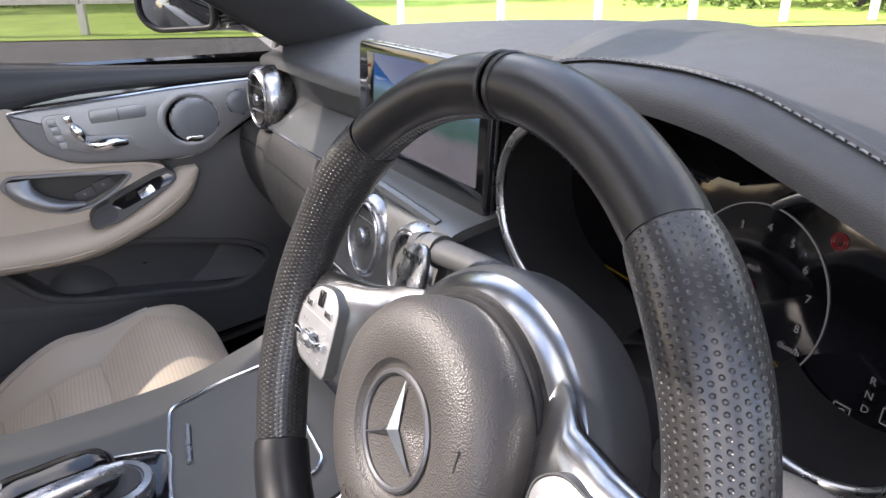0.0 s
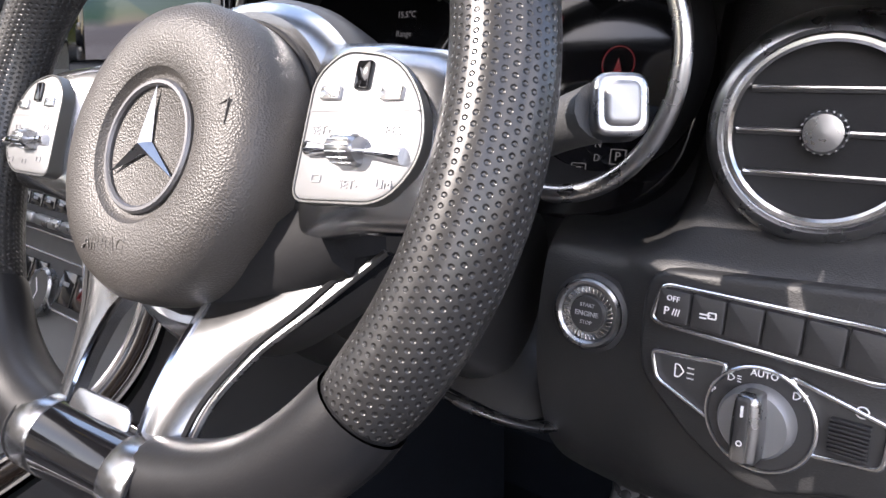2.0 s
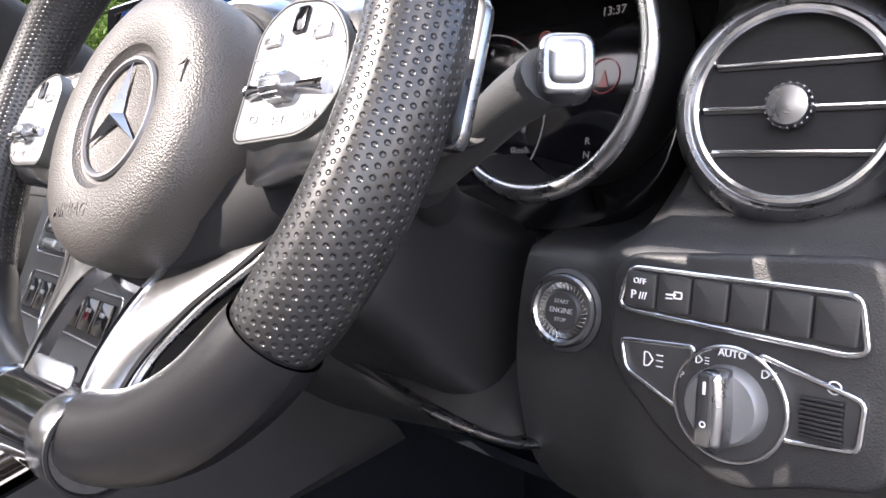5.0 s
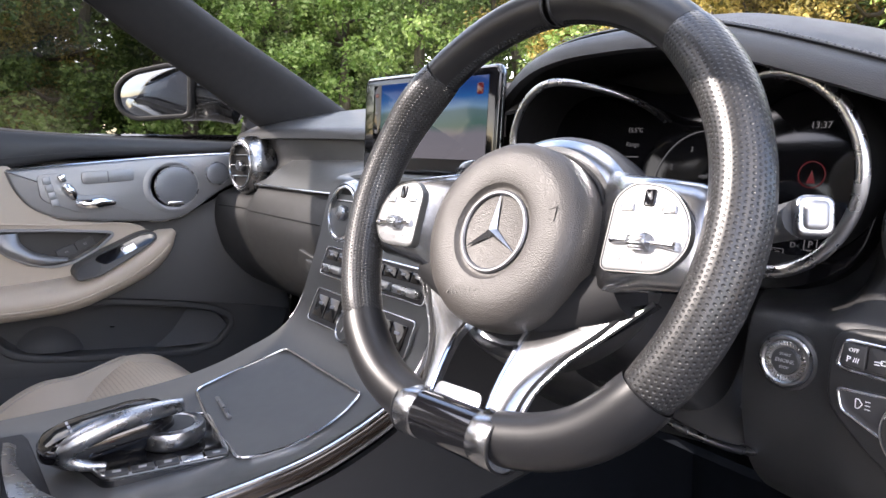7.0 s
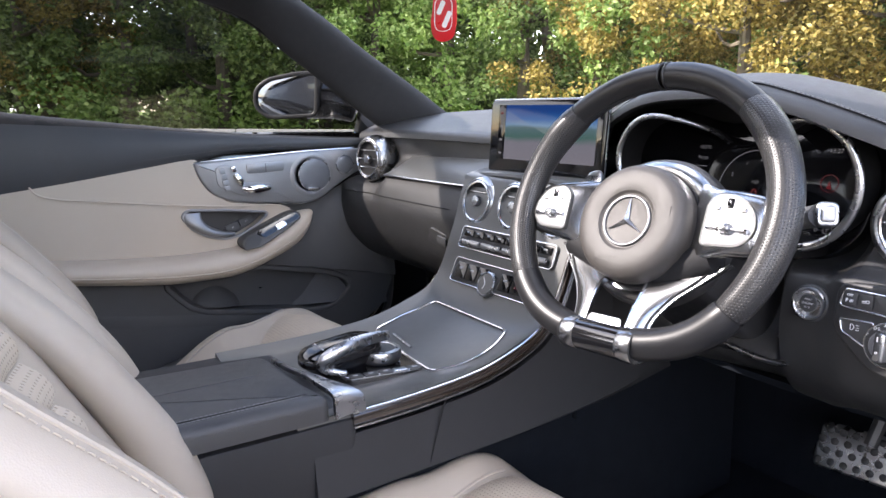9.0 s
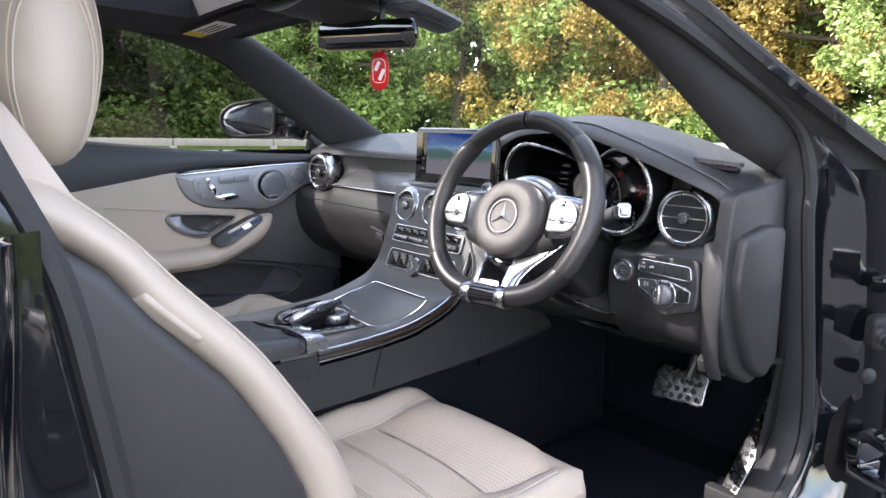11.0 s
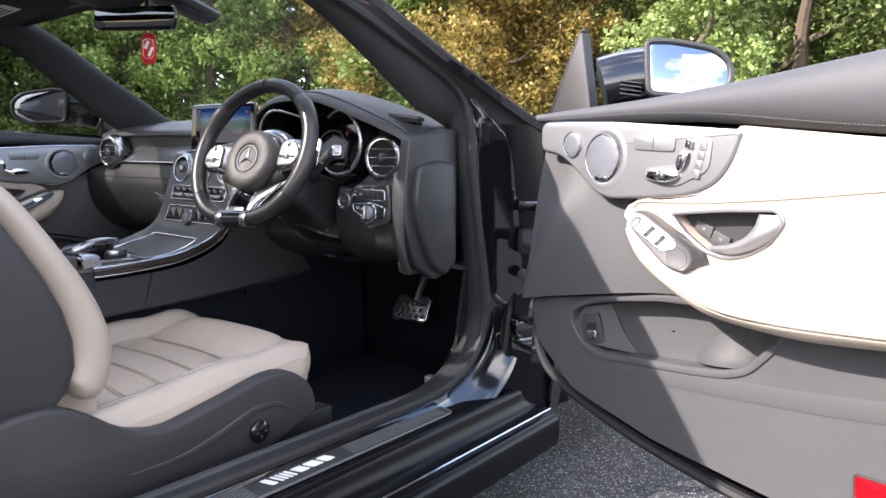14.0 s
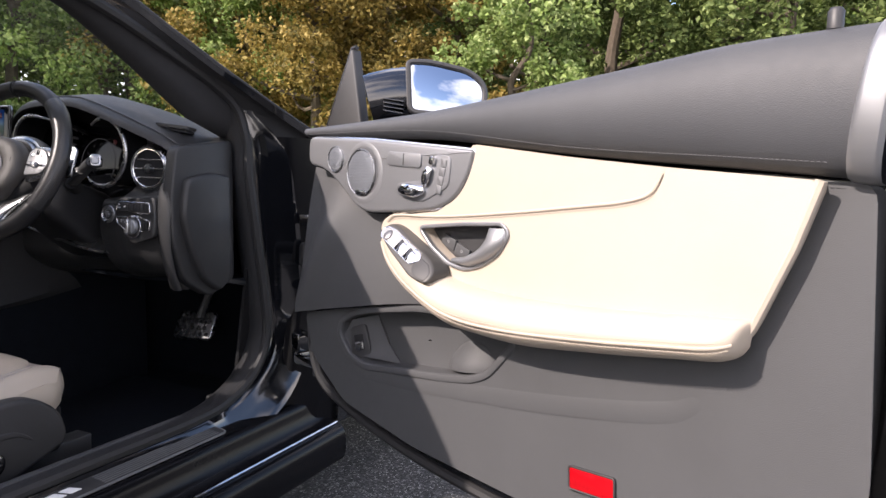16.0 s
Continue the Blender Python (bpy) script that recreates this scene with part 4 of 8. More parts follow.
    put("pocket_ramp", sheet(lambda u, v: (lambda a, b: (a[0] + (b[0] - a[0]) * u, a[1] + (b[1] - a[1]) * u, -0.036 - 0.030 * u ** 1.4))(lerp_rows([(0, 0.195, 0.578), (0.5, 0.160, 0.612), (1, 0.185, 0.652)], v), lerp_rows([(0, 0.320, 0.578), (0.5, 0.278, 0.612), (1, 0.238, 0.668)], v)), 10, 12, 0.01), GREY_PLASTIC, "moulded ramp that holds the boot switch")
    crease = spline([(0.03, 0.57, -0.030), (0.16, 0.545, -0.029), (0.383, 0.560, -0.028), (0.585, 0.585, -0.027), (0.77, 0.612, -0.027), (0.935, 0.645, -0.028), (0.99, 0.675, -0.029), (1.025, 0.715, -0.031)], 8)
    put("crease", tube(crease, 0.016, 8, False, 0.07, (0, 0, 1)), GREY_PLASTIC)
    # front corner in soft dark skin
    def corner(u, v):
        top = lerp_rows([(0, 0.992), (0.25, 0.965), (0.45, 0.925), (0.7, 0.892), (1, 0.885)], u)[0]
        x0 = 0.035 + (0.02 - 0.035) * v
        x1 = 0.40 + 0.10 * v
        x = x0 + (x1 - x0) * u
        foot = lerp_rows([(0.0, 0.6435), (0.157, 0.6755), (0.412, 0.7215), (0.52, 0.731)], x)[0]
        return (x, top + (foot - top) * v, -0.035 + 0.024 * math.sin(v * 2.2) * (1 - 0.8 * u) + 0.012 * math.sin(u * 3.1) + 0.024 * math.exp(-((x - 0.17 + 0.15 * v ** 1.5) / 0.045) ** 2) * min(1.0, 2.5 * v))
    put("front_corner", sheet(corner, 36, 24, -0.02), GREY_PLASTIC, "dark grey soft door skin")
    # padded top, silver plate and cream panel
    belt = [(sq(r[0]), r[1], sq(r[2]), *r[3:]) for r in [(0.03, 1.068, 0.045, 1.046, 0.030), (0.25, 1.076, 0.25, 1.040, 0.036), (0.45, 1.086, 0.45, 1.034, 0.042), (0.70, 1.108, 0.68, 1.012, 0.050),
            (0.90, 1.127, 0.88, 0.996, 0.052), (1.06, 1.142, 1.05, 0.985, 0.052), (1.215, 1.146, 1.19, 0.975, 0.050)]]
    if not is_open:
        belt = [(r[0], r[1], r[2], r[3] - 0.115 * max(0.0, r[2] - 0.50), r[4]) for r in belt]
    put("padded_top", arc_pad(belt, 40, 12, -0.030), DOOR_TOP, "stitched black leather padded door top")
    put("top_filler", prism(rounded([(sq(p[0]), p[1]) for p in [(0.03, 1.056 + 0.010), (0.3, 1.056 + 0.018), (0.7, 1.056 + 0.044), (1.06, 1.056 + 0.082), (1.215, 1.056 + 0.086), (1.215, 1.05), (0.6, 1.04), (0.03, 1.03)]], 0.01), -0.10, -0.028, 0.01), SOFT_BLACK)
    stitches([m @ p for p in spline([(0.06, 1.052, 0.0), (0.45, 1.048, 0.013), (0.78, 1.014, 0.016), (1.02, 0.999, 0.014), (1.14, 0.992, 0.012)], 12)], 0.0040, 0.0024, 0.0006, "stitching", DIM_THREAD, d)
    plate = rounded([(0.075, 1.046), (0.30, 1.036), (0.586, 1.012), (0.572, 0.968), (0.545, 0.930), (0.497, 0.908), (0.40, 0.898), (0.295, 0.891), (0.252, 0.903), (0.194, 0.946), (0.140, 0.978), (0.075, 0.986)], [0.02, 0.02, 0.006, 0.02, 0.03, 0.04, 0.05, 0.04, 0.04, 0.04, 0.03, 0.02], 4)
    sp = put("trim_plate", prism(plate, -0.02, 0.012, 0.006, 3), BRUSHED, "brushed aluminium door trim plate")
    put("plate_edge", tube([Vector((p[0], p[1], 0.004)) for p in plate], 0.0028, 6, True), BRIGHT_EDGE)
    rec = rounded([(0.452, 0.872), (0.56, 0.884), (0.655, 0.890), (0.668, 0.876), (0.645, 0.842), (0.607, 0.820), (0.569, 0.810), (0.530, 0.816), (0.484, 0.842)], 0.012, 4)
    rec = [p + Vector((dx, 0)) for p in rec]
    cream = rounded([(0.575, 1.022), (0.774, 1.000), (0.934, 0.986), (1.131, 0.972), (1.106, 0.893), (1.067, 0.797), (1.055, 0.772), (0.95, 0.75), (0.5, 0.765), (0.33, 0.86), (0.345, 0.885), (0.42, 0.895), (0.50, 0.905), (0.555, 0.94)], 0.012, 3)
    put("cream_panel", holed_plate(cream, rec, -0.03, 0.006), CREAM, "smooth cream leather door panel", sharp=25)
    put("panel_edge", tube([(1.131, 0.972, 0.0), (1.106, 0.893, 0.0), (1.067, 0.797, 0.0), (1.056, 0.776, 0.0)], 0.007, 8), CREAM)
    for k, row in enumerate((spline([(0.355, 0.880, 0.010), (0.385, 0.892, 0.010), (0.507, 0.896, 0.0085), (0.667, 0.911, 0.0085), (0.80, 0.927, 0.0085), (0.876, 0.937, 0.0085), (0.918, 0.950, 0.0085), (0.936, 0.978, 0.0085)], 8),)):
        put("seam", tube(row, 0.0022, 6, False, 0.4, (0, 0, 1)), CREAM)
        stitches([m @ (p + Vector((0, -0.005, 0.0))) for p in row], 0.004, 0.002, 0.0006, "stitching", CREAM_THREAD, d)
    # armrest
    rest = [(0.352, 0.872, 0.345, 0.860, 0.012), (0.378, 0.872, 0.362, 0.820, 0.036), (0.425, 0.852, 0.395, 0.782, 0.050), (0.485, 0.815, 0.465, 0.745, 0.060), (0.57, 0.785, 0.585, 0.707, 0.066),
            (0.70, 0.778, 0.70, 0.704, 0.066), (0.85, 0.784, 0.86, 0.720, 0.062), (0.98, 0.795, 0.985, 0.737, 0.056), (1.030, 0.800, 1.035, 0.744, 0.050), (1.060, 0.802, 1.054, 0.754, 0.036), (1.070, 0.800, 1.064, 0.768, 0.004)]
    rest = [(r[0] + dx * 1.4, r[1], r[2] + dx * 1.4, r[3], r[4]) for r in rest]
    put("armrest", arc_pad(rest, 48, 16, -0.004), CREAM, "padded cream leather armrest")
    fine = spline([(r[0] + (r[2] - r[0]) * 0.62, r[1] + (r[3] - r[1]) * 0.62, -0.004 + r[4] * math.sin(0.58 * math.pi) ** 0.75 + 0.001) for r in rest[1:-1]], 8)
    put("seam", tube(fine, 0.0022, 6), CREAM)
    for dy in (0.006, -0.006):
        stitches([m @ (p + Vector((0, dy, 0.0004))) for p in fine], 0.0045, 0.002, 0.0007, "stitching", CREAM_THREAD, d)
    # latch recess and lever
    put("latch_bezel", band(inset(rec if area([tuple(q) for q in rec]) > 0 else rec[::-1], -0.005), 0.0065, 0.002, 0.011), BRUSHED, "silver latch surround")
    put("latch_recess", prism(rec, -0.029, -0.022, 0.0), DARK_PLASTIC, "dark latch recess")
    hook = [(0.622, 0.884, 0.668, 0.884, 0.012), (0.620, 0.868, 0.666, 0.866, 0.020), (0.610, 0.852, 0.650, 0.844, 0.024), (0.590, 0.839, 0.616, 0.824, 0.024), (0.565, 0.830, 0.580, 0.814, 0.020), (0.538, 0.825, 0.545, 0.816, 0.012)]
    put("latch_lever", arc_pad([(r[0] + dx, r[1], r[2] + dx, r[3], r[4]) for r in hook], 24, 12, 0.0), BRUSHED, "satin silver latch lever")
    for q in ((0.503, 0.850), (0.538, 0.835)):
        put("lock_button", moved(slab(0.036, 0.020, 0.006, 0.003, 0.001), pose(q[0] + dx, q[1], -0.019, 0, 0, -20)), GREY_PLASTIC)
        put("lock_mark", moved(band(oblong(0.005, 0.004, 0.001), 0.0008, 0, 0.0006), pose(q[0] + dx, q[1], -0.0158, 0, 0, -20)), GREY_INK)
    # window switches on a pod
    pod = rounded([(0.405, 0.855), (0.403, 0.867), (0.416, 0.876), (0.443, 0.870), (0.523, 0.832), (0.556, 0.816), (0.570, 0.798), (0.564, 0.781), (0.522, 0.789), (0.444, 0.830)], 0.012, 4)
    lean = Matrix.Translation((-0.031 if is_open else dx * 1.6, 0, 0.012)) @ Matrix(((1, 0, 0, 0), (0, 1, 0, 0), (-0.1834, -0.7028, 1, 0.7055), (0, 0, 0, 1)))
    sp_ = put("switch_pod", moved(prism(pod, -0.04, 0.0, 0.005, 4), lean), POD_GREY, "grey window switch pod")
    grip = rounded([(0.524, 0.824), (0.552, 0.813), (0.564, 0.798), (0.559, 0.786), (0.528, 0.793), (0.517, 0.808)], 0.006, 3)
    put("grip_cup", moved(prism(grip, -0.004, 0.0012, 0.001), lean), DARK_PLASTIC, "dark hollow grip behind the switches", parent=sp_)
    face = rounded([(0.412, 0.854), (0.410, 0.866), (0.419, 0.870), (0.439, 0.865), (0.522, 0.829), (0.529, 0.820), (0.511, 0.811), (0.449, 0.838)], 0.007, 4)
    if is_open:
        put("switch_field", moved(prism(face, -0.004, 0.0015, 0.001), lean), PAD_SILVER, "pale silver switch field", parent=sp_)
        put("field_edging", moved(band(inset(face if area([tuple(q) for q in face]) > 0 else face[::-1], -0.0015), 0.002, -0.002, 0.0025), lean), BRIGHT_EDGE, parent=sp_)
        put("mirror_dial", moved(lathe([(0.0085, 0.0), (0.0085, 0.0025), (0.007, 0.0035), (0.0005, 0.004)], 24), lean @ pose(0.429, 0.856, 0.0015)), BADGE, "silver mirror adjusting dial", parent=sp_)
        for x, y in ((0.474, 0.836), (0.503, 0.823)):
            put("switch_well", moved(slab(0.010, 0.019, 0.0012, 0.002, 0.0004), lean @ pose(x - 0.008, y + 0.004, 0.0016, 0, 0, -25)), GLOSS_BLACK, parent=sp_)
            put("window_switch", moved(slab(0.013, 0.018, 0.004, 0.002, 0.0015), lean @ pose(x + 0.003, y - 0.001, 0.002, 0, 8, -25)), CHROME, "chrome window switch", parent=sp_)
    else:
        put("switch_field", moved(prism(face, -0.004, 0.0015, 0.001), lean), GLOSS_BLACK, "black switch field", parent=sp_)
        put("window_switch", moved(slab(0.030, 0.014, 0.004, 0.003, 0.0015), lean @ pose(0.463, 0.841, 0.002, 0, 0, -25)), BRIGHT_EDGE, "silver window switch", parent=sp_)
    # loudspeakers
    for r, x, y in ((0.047, 0.272, 0.970), (0.027, 0.182, 0.997)):
        disc = lathe([(0.0006, 0.0020), (r * 0.5, 0.0022), (r * 0.86, 0.0014), (r * 0.95, 0.0)], 40)
        spk = put("loudspeaker", moved(disc, pose(x, y, 0.0135)), MESH_METAL, "round perforated metal loudspeaker cover", uv=[(v[0], v[1]) for v in disc[0]])
        put("speaker_ring", moved(ring(r, r * 0.94, 0.0, 0.004), pose(x, y, 0.0115)), SATIN, parent=spk)
        if r > 0.04:
            put("speaker_swage", moved(lathe([(r * 1.0, 0.0120), (r * 1.05, 0.0136), (r * 1.14, 0.0138), (r * 1.28, 0.0126), (r * 1.36, 0.0112)], 64), pose(x + 0.007, y, 0.0)), BRUSHED, "pressed collar round the loudspeaker", parent=spk)
    put("speaker_badge", moved(slab(0.034, 0.009, 0.002, 0.004, 0.0005), pose(0.276, 0.931, 0.0165)), CHROME)
    # seat switches
    mp = put("memory_switch", moved(slab(0.098, 0.026, 0.004, 0.008, 0.0012), pose(0.407, 0.996, 0.0135, 0, 0, -3)), BRUSHED, "silver rounded seat heating switch")
    put("switch_split", moved(slab(0.0012, 0.022, 0.001, 0.0004, 0.0002), pose(0.407, 0.996, 0.0160, 0, 0, -3)), DARK_PLASTIC, parent=mp)
    base = put("seat_switch", moved(prism(rounded([(0.375, 0.938), (0.45, 0.925), (0.52, 0.955), (0.525, 1.008), (0.48, 1.012), (0.462, 0.965), (0.38, 0.958)], 0.014), 0.010, 0.0145, 0.001), pose(0.010, -0.006, 0)), BRUSHED, "seat-shaped adjustment switches")
    put("cushion_switch", tube(spline([(0.398, 0.938, 0.018), (0.42, 0.941, 0.023), (0.45, 0.939, 0.023), (0.470, 0.942, 0.018)], 5), lambda s: 0.006 + 0.006 * math.sin(3.14 * s), 10, False, 0.6, (0, 0, 1)), CHROME, "chrome seat cushion switch", parent=base)
    put("backrest_switch", tube(spline([(0.470, 0.950, 0.018), (0.478, 0.966, 0.022), (0.486, 0.982, 0.020)], 5), lambda s: 0.006 + 0.004 * math.sin(3.14 * s), 10, False, 0.6, (0, 0, 1)), CHROME, parent=base)
    put("headrest_switch", moved(slab(0.013, 0.016, 0.008, 0.004, 0.002), pose(0.491, 0.994, 0.018, 0, 0, -12)), CHROME, parent=base)
    for k in range(4):
        put("memory_key", moved(slab(0.014, 0.015, 0.002, 0.002, 0.0006), pose(0.506 + 0.004 * k, 0.943 + 0.0155 * k, 0.0152, 0, 0, -10)), BRUSHED, parent=base)
    # small fittings
    put("rear_strip", arc_pad([(sq(r[0]), r[1], sq(r[2]), *r[3:]) for r in ((1.214, 1.148, 1.189, 0.972, 0.051), (1.220, 1.149, 1.196, 0.970, 0.055), (1.242, 1.147, 1.218, 0.968, 0.055), (1.250, 1.145, 1.225, 0.968, 0.046))], 8, 12, -0.030), BRUSHED, "satin silver strip at the rear of the door")
    if is_open:
        put("boot_switch_bezel", moved(prism(rounded([(-0.026, -0.036), (0.028, -0.029), (0.021, 0.038), (-0.021, 0.034)], 0.009), -0.004, 0.003, 0.002), pose(0.209, 0.606, -0.041, 0, 16, 14)), DARK_PLASTIC)
        put("switch_well", moved(slab(0.024, 0.034, 0.001, 0.003, 0.0004), pose(0.2098, 0.606, -0.0378, 0, 16, 14)), SOFT_BLACK)
        put("boot_switch", moved(slab(0.022, 0.017, 0.007, 0.003, 0.002), pose(0.211, 0.599, -0.038, 0, 16, 14)), SATIN, "chrome boot release switch")
        put("reflector", moved(slab(0.080, 0.033, 0.006, 0.004, 0.0015), pose(0.829, 0.506, -0.0265, 0, 0, 4)), RED_LENS, "red safety reflector")
        put("reflector_frame", moved(band(oblong(0.086, 0.039, 0.006), 0.003, -0.003, 0.0035), pose(0.829, 0.506, -0.0265, 0, 0, 4)), DARK_PLASTIC)
        put("lock_pin", moved(lathe([(0.009, 0), (0.009, 0.02), (0.006, 0.024), (0.0005, 0.024)], 12), pose(1.125, 1.143, -0.02, -90)), DARK_PLASTIC)
    sail = rounded([(-0.098, 1.060), (0.012, 1.262), (0.022, 1.262), (0.068, 1.060)], 0.005)
    put("mirror_sail", prism(sail, -0.16, -0.135, 0.006), DARK_PLASTIC, "dark triangular mirror mounting")
    put("sail_edge", tube([(-0.106, 1.060, -0.148), (0.009, 1.267, -0.148), (0.024, 1.267, -0.148)], 0.006, 6), RUBBER)
    return d


def wing_mirror(name, label, m):
    """Housing and glass in its own frame: z out of the glass, y up, x across."""
    w = thing(name, label, "mirror")
    out = rounded([(-0.100, -0.060), (0.05, -0.070), (0.092, -0.040), (0.096, 0.020), (0.055, 0.060), (-0.05, 0.082), (-0.108, 0.080)], [0.025, 0.03, 0.035, 0.04, 0.05, 0.03, 0.02], 5)
    rings = [[Vector((p[0] * s, p[1] * s, z)) for p in out] for s, z in ((0.93, -0.004), (0.985, 0.010), (1.0, 0.0), (1.0, -0.02), (0.96, -0.05), (0.85, -0.085), (0.6, -0.115), (0.2, -0.128))]
    build("mirror_housing", loft(rings), PAINT, w, "glossy black mirror housing", m=m)
    build("mirror_frame", moved(band(inset(out if area([tuple(q) for q in out]) > 0 else out[::-1], -0.001), 0.012, -0.004, 0.012), Matrix.Identity(4)), DARK_PLASTIC, w, m=m)
    gl = inset(out if area([tuple(q) for q in out]) > 0 else out[::-1], 0.010)
    build("mirror_glass", prism(gl, -0.002, 0.006, 0.001), MIRROR, w, "mirror glass reflecting sky and clouds", m=m)
    build("mirror_arm", tube(spline([(-0.05, 0.008, -0.05), (-0.13, 0.004, -0.050), (-0.20, -0.012, -0.05)], 5), lambda s: 0.078 - 0.010 * s, 16, False, 0.66, (0, 0, 1)), PAINT, w, m=m)
    for k in range(4):
        build("housing_fin", moved(slab(0.05, 0.003, 0.03, 0.0012, 0.0006), pose(-0.135, -0.026 - 0.009 * k, -0.010 - 0.004 * k, 0, 0, -8)), PAINT, w, m=m)
    return w


# ---- steering wheel ----
WHEEL = facing((0.3837, -0.1802, 0.9694), (0.037, -math.cos(radians(20.1)), math.sin(radians(20.1))), (0, 0, 1), 2.65)
RIM_Z = -0.0035


def rim_point(a, R=0.180, scale=1.0):
    x, y = R * math.cos(a), R * math.sin(a)
    if y < -0.105:
        y = -0.105 - 0.085 * math.tanh((-0.105 - y) / 0.085)
    return Vector((x, y, RIM_Z))


def rim_part(a0, a1, name, material, parent, label, r0=0.0162, dots=False):
    n = max(8, int(abs(a1 - a0) / 2.2))
    k = 28
    rings, uv = [], []
    run, last = 0.0, None
    for i in range(n + 1):
        a = radians(a0 + (a1 - a0) * i / n)
        p = rim_point(a)
        t = (rim_point(a + 0.01) - rim_point(a - 0.01)).normalized()
        out = t.cross(Vector((0, 0, 1)))
        if last is not None:
            run += (p - last).length
        last = p
        grip = math.exp(-((math.degrees(a) - 38) / 12) ** 2) + math.exp(-((math.degrees(a) - 142) / 12) ** 2)
        hold = math.exp(-((math.degrees(a) + 12) / 26) ** 2) + math.exp(-((math.degrees(a) - 192) / 26) ** 2)
        ends = min(i, n - i)
        r = (r0 + 0.0030 * grip + 0.0008 * hold) * (0.955 if ends == 0 else 0.99 if ends == 1 else 1.0)
        for j in range(k + 1):
            b = 2 * math.pi * j / k
            uv.append((run, r0 * b))
        rings.append([p + out * (r * math.cos(b) * (1.06 - 0.10 * grip)) + Vector((0, 0, r * 1.12 * math.sin(b))) for b in (2 * math.pi * j / k for j in range(k + 1))])
    v = [q for r in rings for q in r]
    w = k + 1
    f = [(i * w + j, (i + 1) * w + j, (i + 1) * w + j + 1, i * w + j + 1) for i in range(n) for j in range(k)]
    return build(name, (v, f), material, parent, label, uv=uv if dots else [(0, 0)] * len(v))


def steering_wheel():
    w = thing("steering_wheel", "flat-bottomed black leather sports steering wheel with silver spokes", "steering wheel", at=WHEEL @ Matrix.Diagonal((1.08, 1.025, 1.0, 1)))
    rim_part(-35, 47.4, "grip", RIM_DOTS, w, "dimpled black leather grip", 0.0170, dots=True)
    rim_part(132.6, 215, "grip", RIM_DOTS, w, "dimpled black leather grip", 0.0170, dots=True)
    rim_part(47.8, 89.4, "rim_top", RIM_LEATHER, w, "smooth black leather rim")
    rim_part(90.6, 132.2, "rim_top", RIM_LEATHER, w, "smooth black leather rim")
    rim_part(215.4, 257, "rim_bottom", RIM_LEATHER, w, "smooth black leather rim", 0.0186)
    rim_part(283, 324.6, "rim_bottom", RIM_LEATHER, w, "smooth black leather rim", 0.0186)
    for a in (90,):
        for da in (-1.3, 1.3):
            p = rim_point(radians(a + da))
            out = Vector((math.cos(radians(a)), math.sin(radians(a)), 0))
            build("seam_ring", tube([p + out * (0.0168 * math.cos(b)) + Vector((0, 0, 0.0178 * math.sin(b))) for b in (2 * math.pi * j / 28 for j in range(28))], 0.0015, 6, True), RIM_LEATHER, w)
    for a in (47.6, 132.4, 215.2, 324.8):
        p = rim_point(radians(a))
        t = (rim_point(radians(a) + 0.01) - rim_point(radians(a) - 0.01)).normalized()
        out = t.cross(Vector((0, 0, 1)))
        build("seam_ring", tube([p + out * (0.0166 * math.cos(b)) + Vector((0, 0, 0.0176 * math.sin(b))) for b in (2 * math.pi * j / 28 for j in range(28))], 0.0011, 5, True), RIM_LEATHER, w)
    # cross stitching round the inside of the rim
    for a0, a1 in ((50, 87), (93, 132), (140, 168), (196, 214), (12, 42), (-33, -14), (221, 252)):
        xs = []
        n = int((a1 - a0) * 0.9)
        for i in range(n):
            for s in (-1, 1):
                A, B = radians(a0 + (a1 - a0) * (i + (0.0 if s < 0 else 1.0)) / n), radians(a0 + (a1 - a0) * (i + (1.0 if s < 0 else 0.0)) / n)
                q = []
                for a, z in ((A, -0.0035), ((A + B) / 2, 0.0), (B, 0.0035)):
                    p = rim_point(a)
                    inward = -(rim_point(a) * 1.0).normalized()
                    inward.z = 0
                    q.append(p + inward.normalized() * 0.0174 + Vector((0, 0, z)))
                xs.append(tube(q, 0.0008, 4))
        build("cross_stitch", join(*xs), RIM_LEATHER, w)
    # airbag cover
    cy = -0.0145
    H = Matrix.Translation((0, cy, 0)) @ Matrix.Diagonal((0.97, 0.97, 1, 1)) @ Matrix.Translation((0, -cy, 0))
    cover = lathe([(0.0775, -0.034), (0.0785, -0.012), (0.0770, 0.000), (0.0720, 0.0075), (0.0640, 0.0110), (0.0560, 0.0122), (0.0450, 0.0120), (0.0400, 0.0105), (0.0375, 0.0070), (0.0360, 0.0065), (0.0005, 0.0065)], 72)
    cv = build("airbag_cover", cover, AIRBAG_SKIN, w, "grained charcoal round airbag cover", m=H @ pose(0, cy, 0))
    build("cover_gap", moved(ring(0.0805, 0.0775, -0.036, -0.026, 64), pose(0, cy, 0)), SOFT_BLACK, w, m=H)
    build("emblem_ring", moved(ring(0.0345, 0.0305, 0.006, 0.0092, 64), pose(0, cy, 0)), BADGE, cv, "dull silver ring emblem", m=H)
    arms = []
    for a in (90, 210, 330):
        t, l, r = Vector((math.cos(radians(a)), math.sin(radians(a)))), Vector((math.cos(radians(a + 60)), math.sin(radians(a + 60)))), Vector((math.cos(radians(a - 60)), math.sin(radians(a - 60))))
        arms.append(([(0, cy, 0.0125), (t.x * 0.031, cy + t.y * 0.031, 0.0085), (l.x * 0.0042, cy + l.y * 0.0042, 0.0075), (r.x * 0.0042, cy + r.y * 0.0042, 0.0075)], [(0, 1, 2), (0, 3, 1)]))
